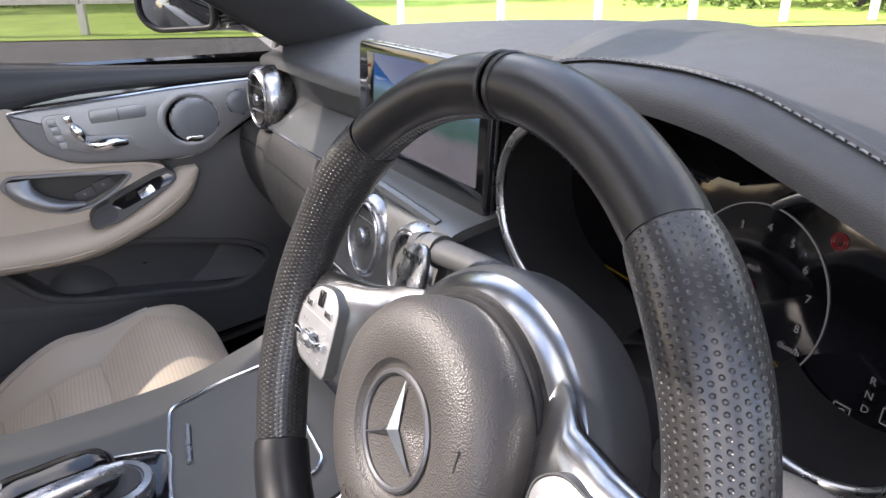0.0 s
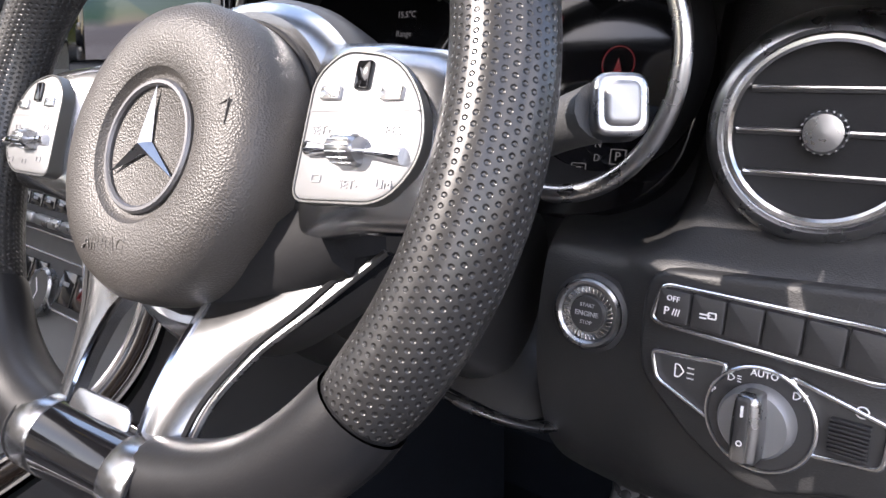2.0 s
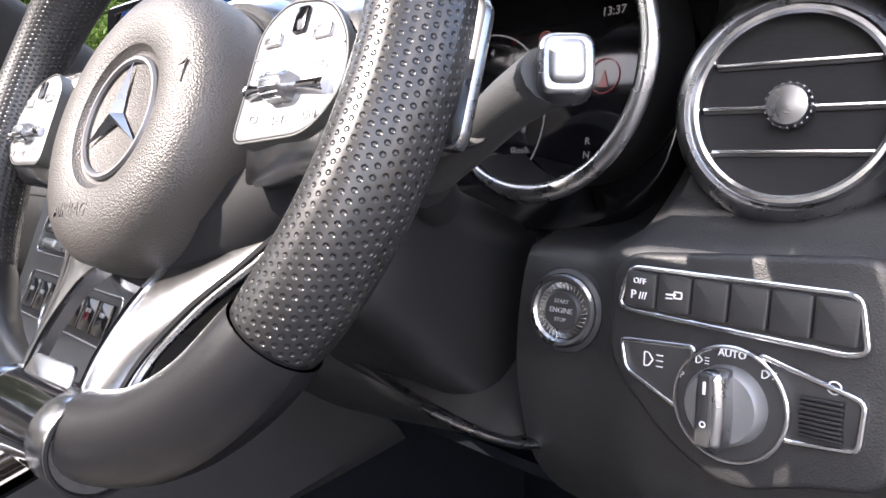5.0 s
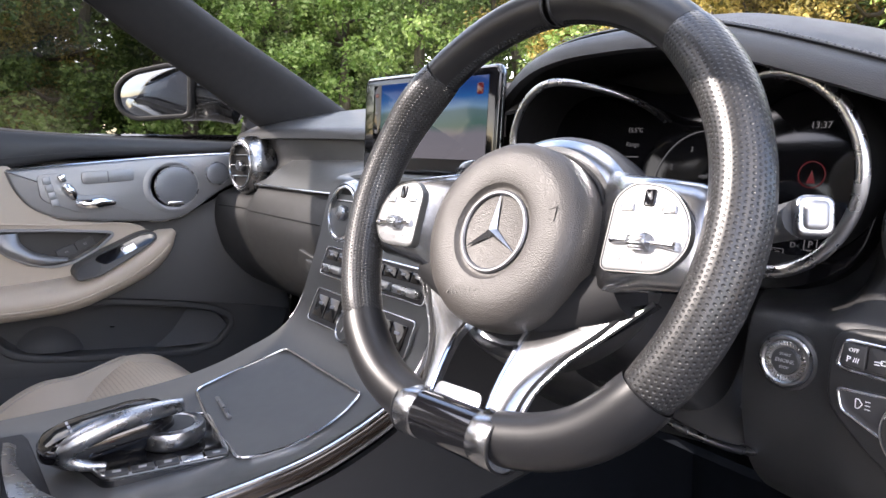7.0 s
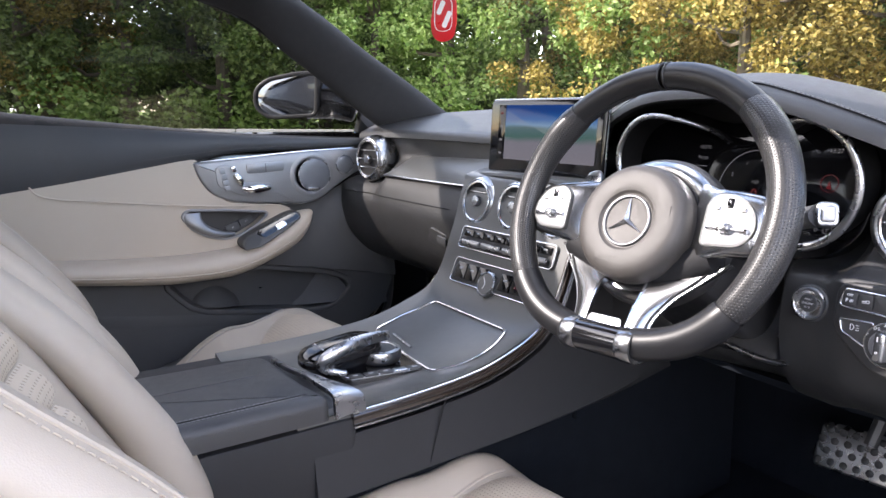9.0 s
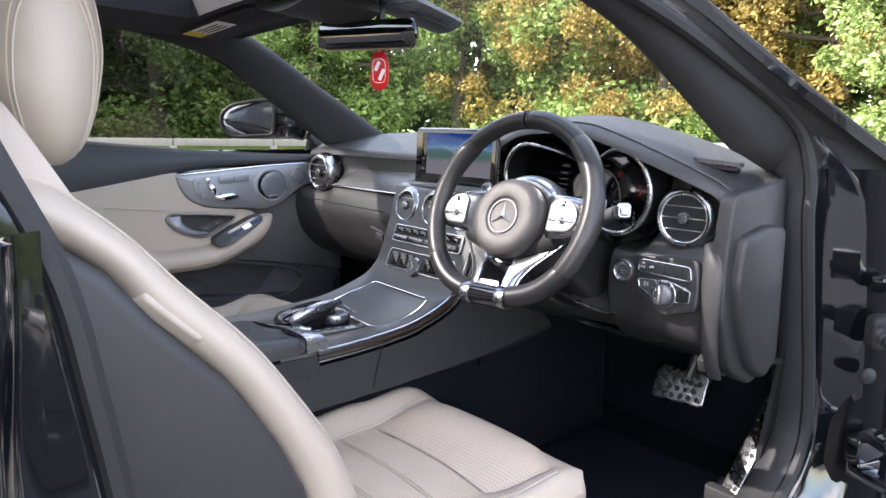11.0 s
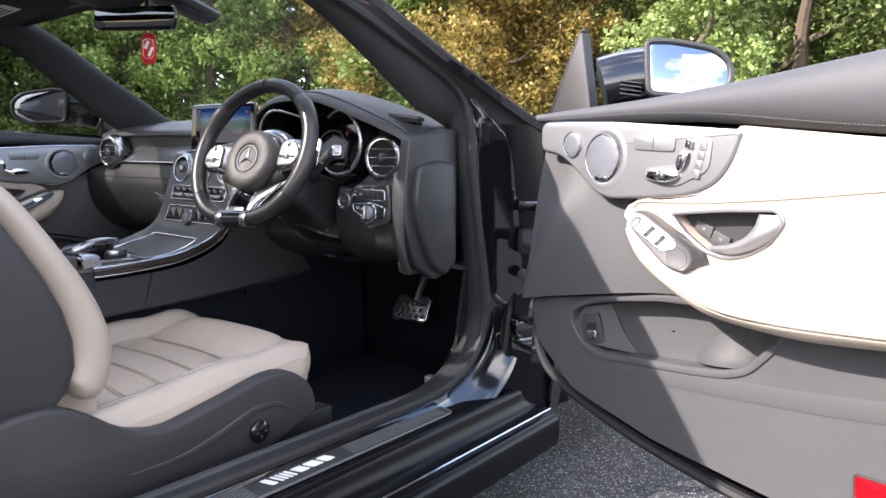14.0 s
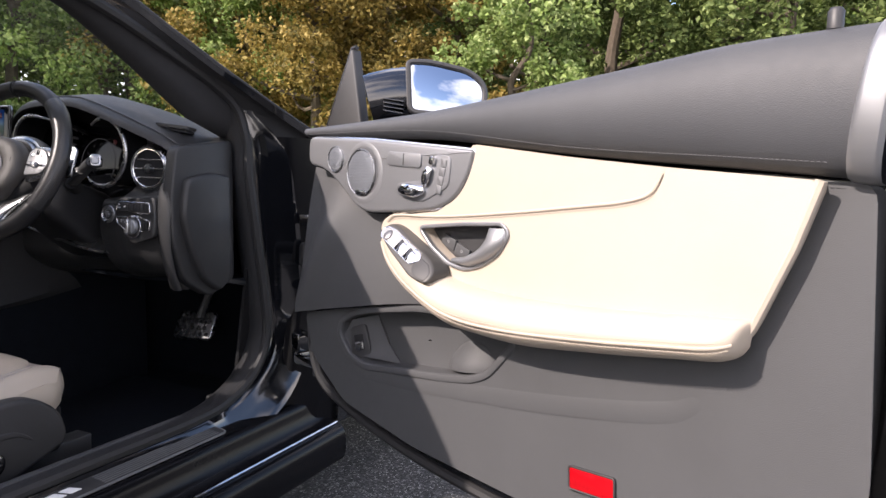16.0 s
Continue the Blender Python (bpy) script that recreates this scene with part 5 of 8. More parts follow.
    build("emblem_star", join(*arms), SATIN, cv, "three plain silver rays", sharp=5, m=H)
    lettering("AIRBAG", 0.0105, H @ pose(-0.012, cy - 0.052, 0.0119) @ Matrix.Rotation(0.03, 4, "Z"), AIRBAG_SKIN, cv, depth=0.0005)
    horn = [(-0.008, 0.0), (-0.002, 0.002), (0.007, 0.006), (0.007, -0.006), (-0.002, -0.002)]
    build("horn_mark", moved(band([Vector(p) for p in horn], 0.0006, 0, 0.0007), pose(0.054, cy + 0.016, 0.0113)), AIRBAG_SKIN, cv, m=H)
    # silver body behind the cover, reaching to both sides
    def wing(s):
        secs = [(0.02, 0.050, -0.075, -0.040, -0.062), (0.055, 0.054, -0.074, -0.034, -0.058), (0.080, 0.048, -0.060, -0.018, -0.050), (0.097, 0.042, -0.051, -0.004, -0.043), (0.125, 0.038, -0.046, 0.002, -0.040), (0.150, 0.034, -0.044, 0.000, -0.036), (0.166, 0.026, -0.038, -0.006, -0.030), (0.174, 0.010, -0.026, -0.012, -0.024)]
        rings = []
        for x, yt, yb, zf, zb in [(q[0], q[1] * 0.88, q[2] * 0.88, q[3], q[4]) for q in secs]:
            rings.append([Vector((s * x, q.x, q.y)) for q in spline([Vector((yb, (zf + zb) / 2)), Vector((yb + 0.007, zf - 0.003)), Vector(((yt + yb) / 2, zf)), Vector((yt - 0.007, zf - 0.003)), Vector((yt, (zf + zb) / 2)), Vector(((yt + yb) / 2, zb))], 4, True)])
        return loft(rings)
    for s in (1, -1):
        sp = build("spoke", wing(s), SPOKE_SILVER, w, "satin silver side spoke")
        pm = Matrix.Translation((s * 0.0185, 0, 0)) @ Matrix.Diagonal((0.83, 0.83, 1, 1))
        pad = rounded([(0.096, -0.040), (0.150, -0.038), (0.166, -0.018), (0.163, 0.006), (0.145, 0.028), (0.112, 0.033), (0.097, 0.020)], [0.008, 0.012, 0.02, 0.02, 0.018, 0.012, 0.008], 5)
        pad = [Vector((s * p.x, p.y)) for p in pad]
        pd = build("switch_pad", prism(pad, -0.006, 0.0035, 0.002, 2), PAD_SILVER, sp, "bright silver switch pad", m=pm)
        build("pad_gap", band(inset(pad if s > 0 else pad[::-1], -0.0012), 0.0012, -0.006, 0.0032), SATIN_GREY, sp, m=pm)
        build("touch_key", moved(slab(0.009, 0.014, 0.002, 0.002, 0.0008), pose(s * 0.128, 0.020, 0.0042)), GLOSS_BLACK, pd, "small black touch key", m=pm)
        for x in (0.110, 0.146):
            build("flat_key", moved(slab(0.012, 0.0065, 0.002, 0.001, 0.0006), pose(s * x, 0.011 if x > 0.12 else 0.012, 0.0042)), BRIGHT_EDGE, pd, m=pm)
        build("pad_line", moved(slab(0.064, 0.0007, 0.0006, 0.0002, 0.0001), pose(s * 0.130, 0.0035, 0.0036)), GREY_INK, pd, m=pm)
        build("rocker", tube(spline([(s * 0.103, -0.015, 0.004), (s * 0.115, -0.0155, 0.006), (s * 0.145, -0.0165, 0.006), (s * 0.158, -0.017, 0.004)], 5), lambda q: 0.0028 + 0.0012 * math.cos(q * 6.28), 10), CHROME, pd, "chrome rocker bar", m=pm)
        drum = moved(lathe([(0.0005, -0.008), (0.006, -0.008), (0.0072, -0.006), (0.0072, 0.006), (0.006, 0.008), (0.0005, 0.008)], 26), pose(s * 0.128, -0.0155, 0.0052) @ Matrix.Rotation(radians(90), 4, "Y"))
        build("thumb_roller", drum, SATIN, pd, "knurled silver roller", m=pm)
        for k in range(7):
            an = radians(20 + 23 * k)
            build("knurl", moved(slab(0.0125, 0.0007, 0.0008, 0.0002, 0.0001), pose(s * 0.128, -0.0155 + 0.0072 * math.cos(an), 0.0052 + 0.0072 * math.sin(an))), CHROME, pd, m=pm)
        for x, y, t in ((0.108, -0.006, "SET+" if s > 0 else ""), (0.150, -0.006, "RES" if s > 0 else ""), (0.110, -0.029, ""), (0.130, -0.031, "SET-" if s > 0 else ""), (0.150, -0.030, "LIM" if s > 0 else "")):
            if t:
                lettering(t, 0.0060, pm @ pose(s * x, y, 0.0037), GREY_INK, pd)
            else:
                build("pad_symbol", moved(band(oblong(0.006, 0.004, 0.001), 0.0006, 0, 0.0004), pose(s * x, y, 0.0036)), GREY_INK, pd, m=pm)
    # twin lower spokes with the badge between
    build("hub_collar", lathe([(0.074, -0.032), (0.083, -0.030), (0.090, -0.035), (0.094, -0.044)], 64), SPOKE_SILVER, w, "satin silver collar round the airbag cover", m=pose(0, cy, 0))
    build("hub_shell", lathe([(0.0935, -0.043), (0.0965, -0.046), (0.099, -0.056), (0.098, -0.075), (0.088, -0.098), (0.060, -0.110)], 64), DARK_PLASTIC, w, "dark grained plastic cover behind the hub", m=pose(0, cy, 0))
    for s in (1, -1):
        def blade(u, v, s=s):
            a = lerp_rows([(0, 0.026, -0.074, -0.030), (0.3, 0.031, -0.100, -0.012), (0.65, 0.030, -0.135, -0.001), (1, 0.031, -0.168, 0.003)], u)
            b = lerp_rows([(0, 0.122, -0.046, -0.034), (0.22, 0.096, -0.074, -0.028), (0.45, 0.071, -0.102, -0.020), (0.72, 0.056, -0.132, -0.012), (1, 0.051, -0.168, -0.006)], u)
            p = Vector(a).lerp(Vector(b), v)
            p.z += 0.006 * math.sin(math.pi * v) * u
            return Vector((s * p.x, p.y, p.z))
        ls = build("lower_spoke", sheet(blade, 24, 10, 0.007 * s), SPOKE_SILVER, w, "satin silver lower spoke")
        build("spoke_edge", tube([Vector(blade(k / 24, 0.02)) + Vector((0, 0, 0.0006)) for k in range(25)], 0.0018, 6), CHROME, ls)
        build("spoke_edge", tube([Vector(blade(k / 24, 0.98)) for k in range(25)], 0.0018, 6), SATIN, ls)
        build("spoke_groove", tube([Vector(blade(k / 24, 0.86)) + Vector((0, 0, 0.0004)) for k in range(2, 20)], 0.0016, 5), SOFT_BLACK, ls)
        # clamp round the rim
        cl = []
        for x in (0.031, 0.033, 0.050, 0.052):
            p = rim_point(math.atan2(-0.18, s * x * 1.0))
            rad = 0.0205 if x in (0.033, 0.050) else 0.0198
            yb = rim_point(radians(270)).y
            cl.append([Vector((s * x, yb + rad * 1.06 * math.cos(b), RIM_Z + rad * 1.12 * math.sin(b))) for b in (2 * math.pi * j / 28 for j in range(28))])
        build("rim_clamp", loft(cl), SPOKE_SILVER, w, "satin silver clamp on the rim")
        build("clamp_line", tube([p + Vector((s * 0.0005, 0, 0)) for p in cl[3]], 0.0012, 5, True), SOFT_BLACK, w)
    badge = [[Vector((x, rim_point(radians(270)).y + 0.0196 * 1.06 * math.cos(b), RIM_Z + 0.0196 * 1.12 * math.sin(b))) for b in (2 * math.pi * j / 28 for j in range(28))] for x in (-0.031, -0.015, 0.015, 0.031)]
    build("badge_block", loft(badge), GLOSS_BLACK, w, "glossy dark block on the flat of the rim")
    face = build("badge_plate", moved(prism(rounded([(-0.027, -0.012), (0.027, -0.012), (0.024, 0.014), (-0.024, 0.014)], 0.006), 0, 0.002, 0.001), pose(0, -0.150, 0.0035, -12)), SPOKE_SILVER, w, "satin silver badge plate with a dark emblem")
    for k, (x, wd) in enumerate(((-0.019, 0.0016), (-0.0165, 0.0016), (-0.014, 0.0016), (-0.0115, 0.0016), (-0.005, 0.007), (0.005, 0.008), (0.0145, 0.007))):
        build("emblem_bar", moved(prism([(-wd / 2 - 0.002, -0.003), (wd / 2 - 0.002, -0.003), (wd / 2 + 0.002, 0.003), (-wd / 2 + 0.002, 0.003)], 0, 0.0006), pose(0, -0.150, 0.0056, -12) @ pose(x, 0, 0)), GLOSS_BLACK, face)
    build("web", tube(spline([(-0.10, -0.04, -0.035), (0, -0.075, -0.04), (0.10, -0.04, -0.035)], 6), 0.022, 10), SOFT_BLACK, w)
    build("hub_back", lathe([(0.068, -0.100), (0.078, -0.070), (0.080, -0.045), (0.076, -0.034), (0.0005, -0.034)], 48), DARK_PLASTIC, w, m=pose(0, cy, 0))
    return w


def column():
    c = thing("steering_column", "black plastic steering column shroud with control stalks", "steering column", at=pose(0.016, 0.014, 0.007))
    ax = Vector((0.05, -math.cos(radians(20)), math.sin(radians(20)))).normalized()
    o = Vector((0.360, -0.196, 0.945))
    rings = []
    for d, w_, h_, dz in ((0.085, 0.058, 0.050, 0.0), (0.10, 0.070, 0.060, -0.004), (0.16, 0.080, 0.074, -0.012), (0.24, 0.086, 0.090, -0.022), (0.32, 0.09, 0.10, -0.03)):
        m = facing(o - ax * d + Vector((0, 0, dz)), ax)
        rings.append([m @ Vector((p.x, p.y, 0)) for p in rounded([(-w_, -h_ * 0.9), (w_, -h_ * 0.9), (w_ * 0.9, h_ * 0.7), (-w_ * 0.9, h_ * 0.7)], 0.035, 5)])
    build("shroud", loft(rings), COLUMN_BLACK, c, "matt black column shroud")
    build("knee_trim", sheet(lambda u, v: (lambda a, b: Vector(a).lerp(Vector(b), v))(lerp_rows([(0, 0.20, 0.0, 0.80), (0.4, 0.352, -0.013, 0.773), (0.75, 0.456, -0.004, 0.752), (1, 0.471, 0.034, 0.747)], u), lerp_rows([(0, 0.21, 0.09, 0.89), (0.4, 0.335, 0.085, 0.872), (0.75, 0.435, 0.085, 0.872), (1, 0.455, 0.072, 0.885)], u)) + Vector((0, 0.022, -0.012)) * math.sin(math.pi * v), 20, 10, 0.006), KNEE_BLACK, c, "glossy black panel under the column")
    build("knee_edge", tube(spline([(0.20, -0.002, 0.798), (0.303, -0.004, 0.774), (0.352, -0.014, 0.771), (0.416, -0.020, 0.760), (0.458, -0.005, 0.750), (0.475, 0.02, 0.745), (0.467, 0.045, 0.752)], 6), lambda q: 0.0055 + 0.003 * q, 10, False, 0.5, (0, 0.5, 1)), SATIN, c, "satin lower edge of the column surround")
    # gear stalk on the right, with its button
    st = spline([(0.430, -0.045, 0.915), (0.475, -0.058, 0.938), (0.515, -0.072, 0.958), (0.552, -0.084, 0.970)], 6)
    gs = build("gear_stalk", tube(st, lambda s: 0.0115 + 0.006 * s, 14, False, 0.8, (0, 0, 1)), GREY_PLASTIC, c, "grey gear selector stalk")
    bm_ = facing((0.562, -0.088, 0.973), (0.62, -0.72, 0.25))
    build("park_collar", prism(oblong(0.025, 0.029, 0.008), -0.012, 0.004, 0.003), SATIN, gs, m=bm_)
    build("park_button", prism(oblong(0.016, 0.020, 0.005), 0.002, 0.008, 0.003), PAD_SILVER, gs, "silver park button", m=bm_)
    build("stalk_panel", moved(slab(0.030, 0.022, 0.003, 0.004, 0.001), facing((0.488, -0.076, 0.946), (0.15, -0.9, 0.3), (0, 0, 1), 20)), DARK_PLASTIC, gs)
    for k in range(3):
        build("stalk_mark", moved(slab(0.004, 0.004, 0.0006, 0.0008, 0.0001), facing((0.480 + 0.008 * k, -0.079, 0.942 + 0.004 * k), (0.15, -0.9, 0.3))), WHITE_INK, gs)
    build("stalk_boot", tube([(0.425, -0.03, 0.905), (0.436, -0.05, 0.918)], 0.017, 12), RUBBER, c)
    # indicator stalk and shift paddles
    ls = spline([(0.320, -0.045, 0.958), (0.27, -0.062, 0.970), (0.215, -0.070, 0.969), (0.150, -0.075, 0.962)], 6)
    ist = build("wiper_stalk", tube(ls, lambda s: 0.011 + 0.003 * s, 14, False, 0.85, (0, 0, 1)), GREY_PLASTIC, c, "grey indicator and wiper stalk")
    build("stalk_knurl", tube([(0.178, -0.0730, 0.9652), (0.162, -0.0742, 0.9635)], 0.0150, 20), SATIN_GREY, ist)
    build("stalk_tip", tube([(0.150, -0.075, 0.962), (0.132, -0.0765, 0.960)], lambda s: 0.0135 - 0.004 * s, 14), GREY_PLASTIC, ist)
    for s, x in ((-1, 0.225), (1, 0.548)):
        pdl = rounded([(-0.016, -0.035), (0.014, -0.03), (0.020, 0.015), (0.012, 0.042), (-0.012, 0.036)], 0.010, 4)
        pm = facing((x - 0.01 * s, -0.135, 0.965), (0.05, -0.94, 0.34))
        pd = build("shift_paddle", prism([Vector((p.x * -s, p.y)) for p in pdl], -0.004, 0.004, 0.003, 2, True), SATIN, c, "silver gearshift paddle", m=pm)
        lettering("DOWN" if s < 0 else "UP", 0.008, pm @ pose(0, 0.028, 0.0042), DARK_PLASTIC, pd)
    return c


# ---- dashboard ----
BROW = [(-0.76, 0.035, 1.045), (-0.55, 0.030, 1.052), (-0.35, 0.035, 1.052), (-0.20, 0.055, 1.050), (-0.05, 0.080, 1.055), (0.05, 0.070, 1.066), (0.10, 0.050, 1.078), (0.14, 0.030, 1.092), (0.17, 0.014, 1.103), (0.20, 0.002, 1.114), (0.23, -0.004, 1.124), (0.26, -0.008, 1.130), (0.30, -0.009, 1.134), (0.36, -0.010, 1.135), (0.42, -0.012, 1.131), (0.47, -0.014, 1.119), (0.56, -0.012, 1.090), (0.64, -0.002, 1.060), (0.70, 0.012, 1.034), (0.735, 0.022, 1.008)]


def brow(x):
    return lerp_rows(BROW, x)


def dashboard():
    d = thing("dashboard", "black stitched leather dashboard with silver and grey trim", "dashboard")

    def top(u, v):
        x = -0.76 + 1.495 * u
        y, z = brow(x)
        y1 = 0.46 - 0.5 * x * x
        z1 = 1.125 - (0.07 if x < 0 else 0.11) * x * x - 0.5 * max(0.0, x - 0.5) ** 2
        if v < 0.12:
            t = v / 0.12 * math.pi / 2
            return (x, y + 0.016 * (1 - math.cos(t)), z - 0.020 * (1 - math.sin(t)))
        t = (v - 0.12) / 0.88
        return (x, y + 0.016 + (y1 - y - 0.016) * t, z + (z1 - z) * t + (0.004 + 0.024 * math.exp(-((x - 0.44) / 0.22) ** 4) + 0.045 * math.exp(-((x - 0.10) / 0.10) ** 2)) * math.sin(3.14 * min(1.0, t * 1.6) if t < 0.31 else 3.14 * (0.5 + 0.5 * (t - 0.31) / 0.69)))
    build("dash_top", sheet(top, 76, 26, 0.01), DASH_SKIN, d, "black grained leather dash top")
    seam = [Vector(top((x + 0.76) / 1.495, 0.15)) + Vector((0, 0, 0.0012)) for x in [0.0 + 0.72 * k / 60 for k in range(61)]]
    build("welt", tube(seam, 0.0035, 6, False, 0.6, (0, 0, 1)), DASH_SKIN, d)
    for dy in (-0.009, 0.009):
        stitches([p + Vector((0, dy, 0.0004 - dy * 0.12)) for p in seam], 0.0044, 0.0022, 0.0006, "stitching", THREAD, d)
    # inner face of the hood over the instruments
    def hood(u, v):
        x = 0.02 + 0.60 * u
        y, z = brow(x)
        return (x, y + 0.004 + (0.135 - y) * v, z - 0.012 + (max(z - 0.004, 1.120 if x < 0.34 else 0) - z + 0.004) * v)
    build("instrument_hood", sheet(hood, 30, 8, 0.008), SOFT_BLACK, d, "matt black instrument hood")
    build("cluster_backing", sheet(lambda u, v: (0.02 + 0.60 * u, 0.146, 0.90 + (brow(0.02 + 0.60 * u)[1] + 0.004 - 0.90) * v), 20, 4, 0.004), SOFT_BLACK, d)
    # face of the dash, left to right
    face = [(-0.76, 0.050, 1.028, 0.065, 0.985, 0.06, 0.940, -0.015, 0.905, -0.022, 0.86, -0.010, 0.80, 0.03, 0.74, 0.10, 0.69, 0.28, 0.65),
            (-0.60, 0.044, 1.034, 0.055, 0.990, 0.05, 0.945, 0.0, 0.910, -0.025, 0.86, -0.015, 0.80, 0.02, 0.74, 0.10, 0.69, 0.28, 0.65),
            (-0.54, 0.044, 1.034, 0.050, 0.990, 0.002, 0.945, -0.020, 0.910, -0.030, 0.86, -0.018, 0.80, 0.02, 0.74, 0.10, 0.69, 0.28, 0.65),
            (-0.24, 0.066, 1.030, 0.060, 0.985, 0.010, 0.945, -0.018, 0.910, -0.034, 0.86, -0.028, 0.80, 0.01, 0.74, 0.09, 0.69, 0.28, 0.65),
            (-0.10, 0.095, 1.030, 0.080, 0.985, 0.030, 0.945, 0.0, 0.91, -0.01, 0.86, 0.0, 0.80, 0.02, 0.74, 0.09, 0.69, 0.28, 0.65),
            (0.16, 0.15, 1.04, 0.145, 1.0, 0.14, 0.93, 0.118, 0.90, 0.07, 0.88, 0.03, 0.81, 0.03, 0.75, 0.09, 0.69, 0.28, 0.64),
            (0.44, 0.15, 1.04, 0.145, 1.0, 0.14, 0.93, 0.122, 0.898, 0.10, 0.885, 0.095, 0.82, 0.10, 0.76, 0.13, 0.70, 0.28, 0.65),
            (0.462, 0.15, 1.04, 0.145, 1.0, 0.14, 0.93, 0.118, 0.898, 0.085, 0.885, 0.080, 0.82, 0.085, 0.76, 0.12, 0.70, 0.28, 0.65),
            (0.482, 0.15, 1.04, 0.145, 1.0, 0.14, 0.93, 0.112, 0.898, 0.030, 0.885, 0.016, 0.82, 0.028, 0.76, 0.08, 0.70, 0.28, 0.65),
            (0.54, 0.15, 1.04, 0.145, 1.0, 0.135, 0.935, 0.10, 0.900, 0.020, 0.885, 0.006, 0.82, 0.020, 0.76, 0.07, 0.70, 0.28, 0.66),
            (0.558, 0.13, 1.04, 0.12, 1.0, 0.10, 0.94, 0.050, 0.905, 0.005, 0.885, 0.003, 0.82, 0.015, 0.76, 0.065, 0.705, 0.28, 0.66),
            (0.578, 0.08, 1.05, 0.07, 1.0, 0.06, 0.95, 0.026, 0.910, -0.004, 0.885, -0.002, 0.82, 0.008, 0.76, 0.06, 0.71, 0.28, 0.66),
            (0.62, 0.04, 1.05, 0.06, 1.0, 0.065, 0.95, 0.026, 0.910, -0.003, 0.885, -0.002, 0.82, 0.008, 0.76, 0.06, 0.71, 0.28, 0.66),
            (0.72, 0.045, 1.02, 0.055, 0.98, 0.055, 0.945, 0.018, 0.915, -0.002, 0.885, -0.001, 0.82, 0.008, 0.76, 0.06, 0.71, 0.28, 0.66),
            (0.745, 0.06, 1.01, 0.06, 0.98, 0.05, 0.945, 0.03, 0.915, 0.018, 0.885, 0.02, 0.82, 0.03, 0.76, 0.08, 0.71, 0.28, 0.66)]

    def front(u, v):
        x = -0.76 + 1.505 * u
        r = lerp_rows(face, x)
        pts = [(r[2 * k], r[2 * k + 1]) for k in range(9)]
        y, z = lerp_rows([(k / 8, *p) for k, p in enumerate(pts)], v)
        return (x, y, z)
    build("dash_face", sheet(front, 110, 44, -0.01), DASH_SKIN, d, "black leather dash face")
    # silver-grey strip on the passenger's side
    def strip(u, v):
        x = -0.555 + 0.375 * u
        y0 = lerp_rows(face, x)
        h = 0.046 * min(1, u * 6 + 0.15)
        z = 0.943 + h * v + 0.008 * u * v
        return (x, y0[4] + 0.002 - 0.016 * (1 - v) + 0.045 * v * 0.9 - 0.005 * math.sin(3.14 * v), z)
    build("trim_strip", sheet(strip, 24, 6, 0.008), SATIN_GREY, d, "satin grey dash trim")
    build("trim_edge", tube([Vector(strip(k / 24, 0)) + Vector((0, -0.002, -0.001)) for k in range(25)], 0.002, 6), BRIGHT_EDGE, d)
    # glovebox latch
    gx = moved(prism(rounded([(-0.035, -0.016), (0.035, -0.020), (0.030, 0.018), (-0.028, 0.020)], 0.008), -0.004, 0.004, 0.002), facing((-0.275, -0.030, 0.822), (0.05, -0.98, -0.2), (0, 0, 1), -10))
    gl = build("glovebox_latch", gx, DARK_PLASTIC, d, "dark glovebox latch")
    build("latch_key", moved(slab(0.03, 0.02, 0.006, 0.004, 0.002), facing((-0.255, -0.036, 0.820), (0.05, -0.98, -0.2), (0, 0, 1), -10)), GREY_PLASTIC, gl)
    build("lid_line", tube([Vector(front((x + 0.76) / 1.505, 0.43)) + Vector((0, -0.0006, 0)) for x in [-0.74 + 0.5 * k / 20 for k in range(21)]], 0.0014, 5), SOFT_BLACK, d)
    # side demister outlet on the top
    spot = min((Vector(top((0.665 + 0.76) / 1.495, 0.12 + 0.88 * k / 200)) for k in range(201)), key=lambda p: abs(p.y - 0.085))
    dm = axes((0.665, 0.085, spot.z + 0.003), (0.94, 0.33, -0.1), (-0.33, 0.94, -0.05), (0.1, 0.03, 1))
    dv = build("demister", moved(band(oblong(0.085, 0.055, 0.012), 0.006, -0.004, 0.004), Matrix.Identity(4)), DARK_PLASTIC, d, "slatted side window demister", m=dm)
    build("demister_well", prism(oblong(0.078, 0.048, 0.010), -0.012, -0.006), SOFT_BLACK, dv, m=dm)
    for k in range(7):
        build("slat", moved(slab(0.0025, 0.044, 0.008, 0.0008, 0.0004), pose(-0.030 + 0.010 * k, 0, -0.003, 0, 25)), DARK_PLASTIC, dv, m=dm)
    # end cover beside the door
    cover = rounded([(0.018, 0.945), (0.10, 0.962), (0.165, 0.955), (0.175, 0.70), (0.13, 0.665), (0.075, 0.70), (0.03, 0.78), (0.005, 0.86)], 0.02, 4)
    cm = axes((0.742, 0, 0), (0, 1, 0), (0, 0, 1), (1, 0, 0))
    build("end_cap", prism(rounded([(0.0, 1.018), (0.19, 1.045), (0.20, 0.69), (0.11, 0.655), (0.03, 0.70), (-0.01, 0.80), (-0.015, 0.90)], 0.02), -0.02, 0.008, 0.006), DASH_SKIN, d, m=cm)
    build("fuse_cover", prism(cover, 0.004, 0.026, 0.010), DASH_SKIN, d, "dark removable dash end cover", m=cm)
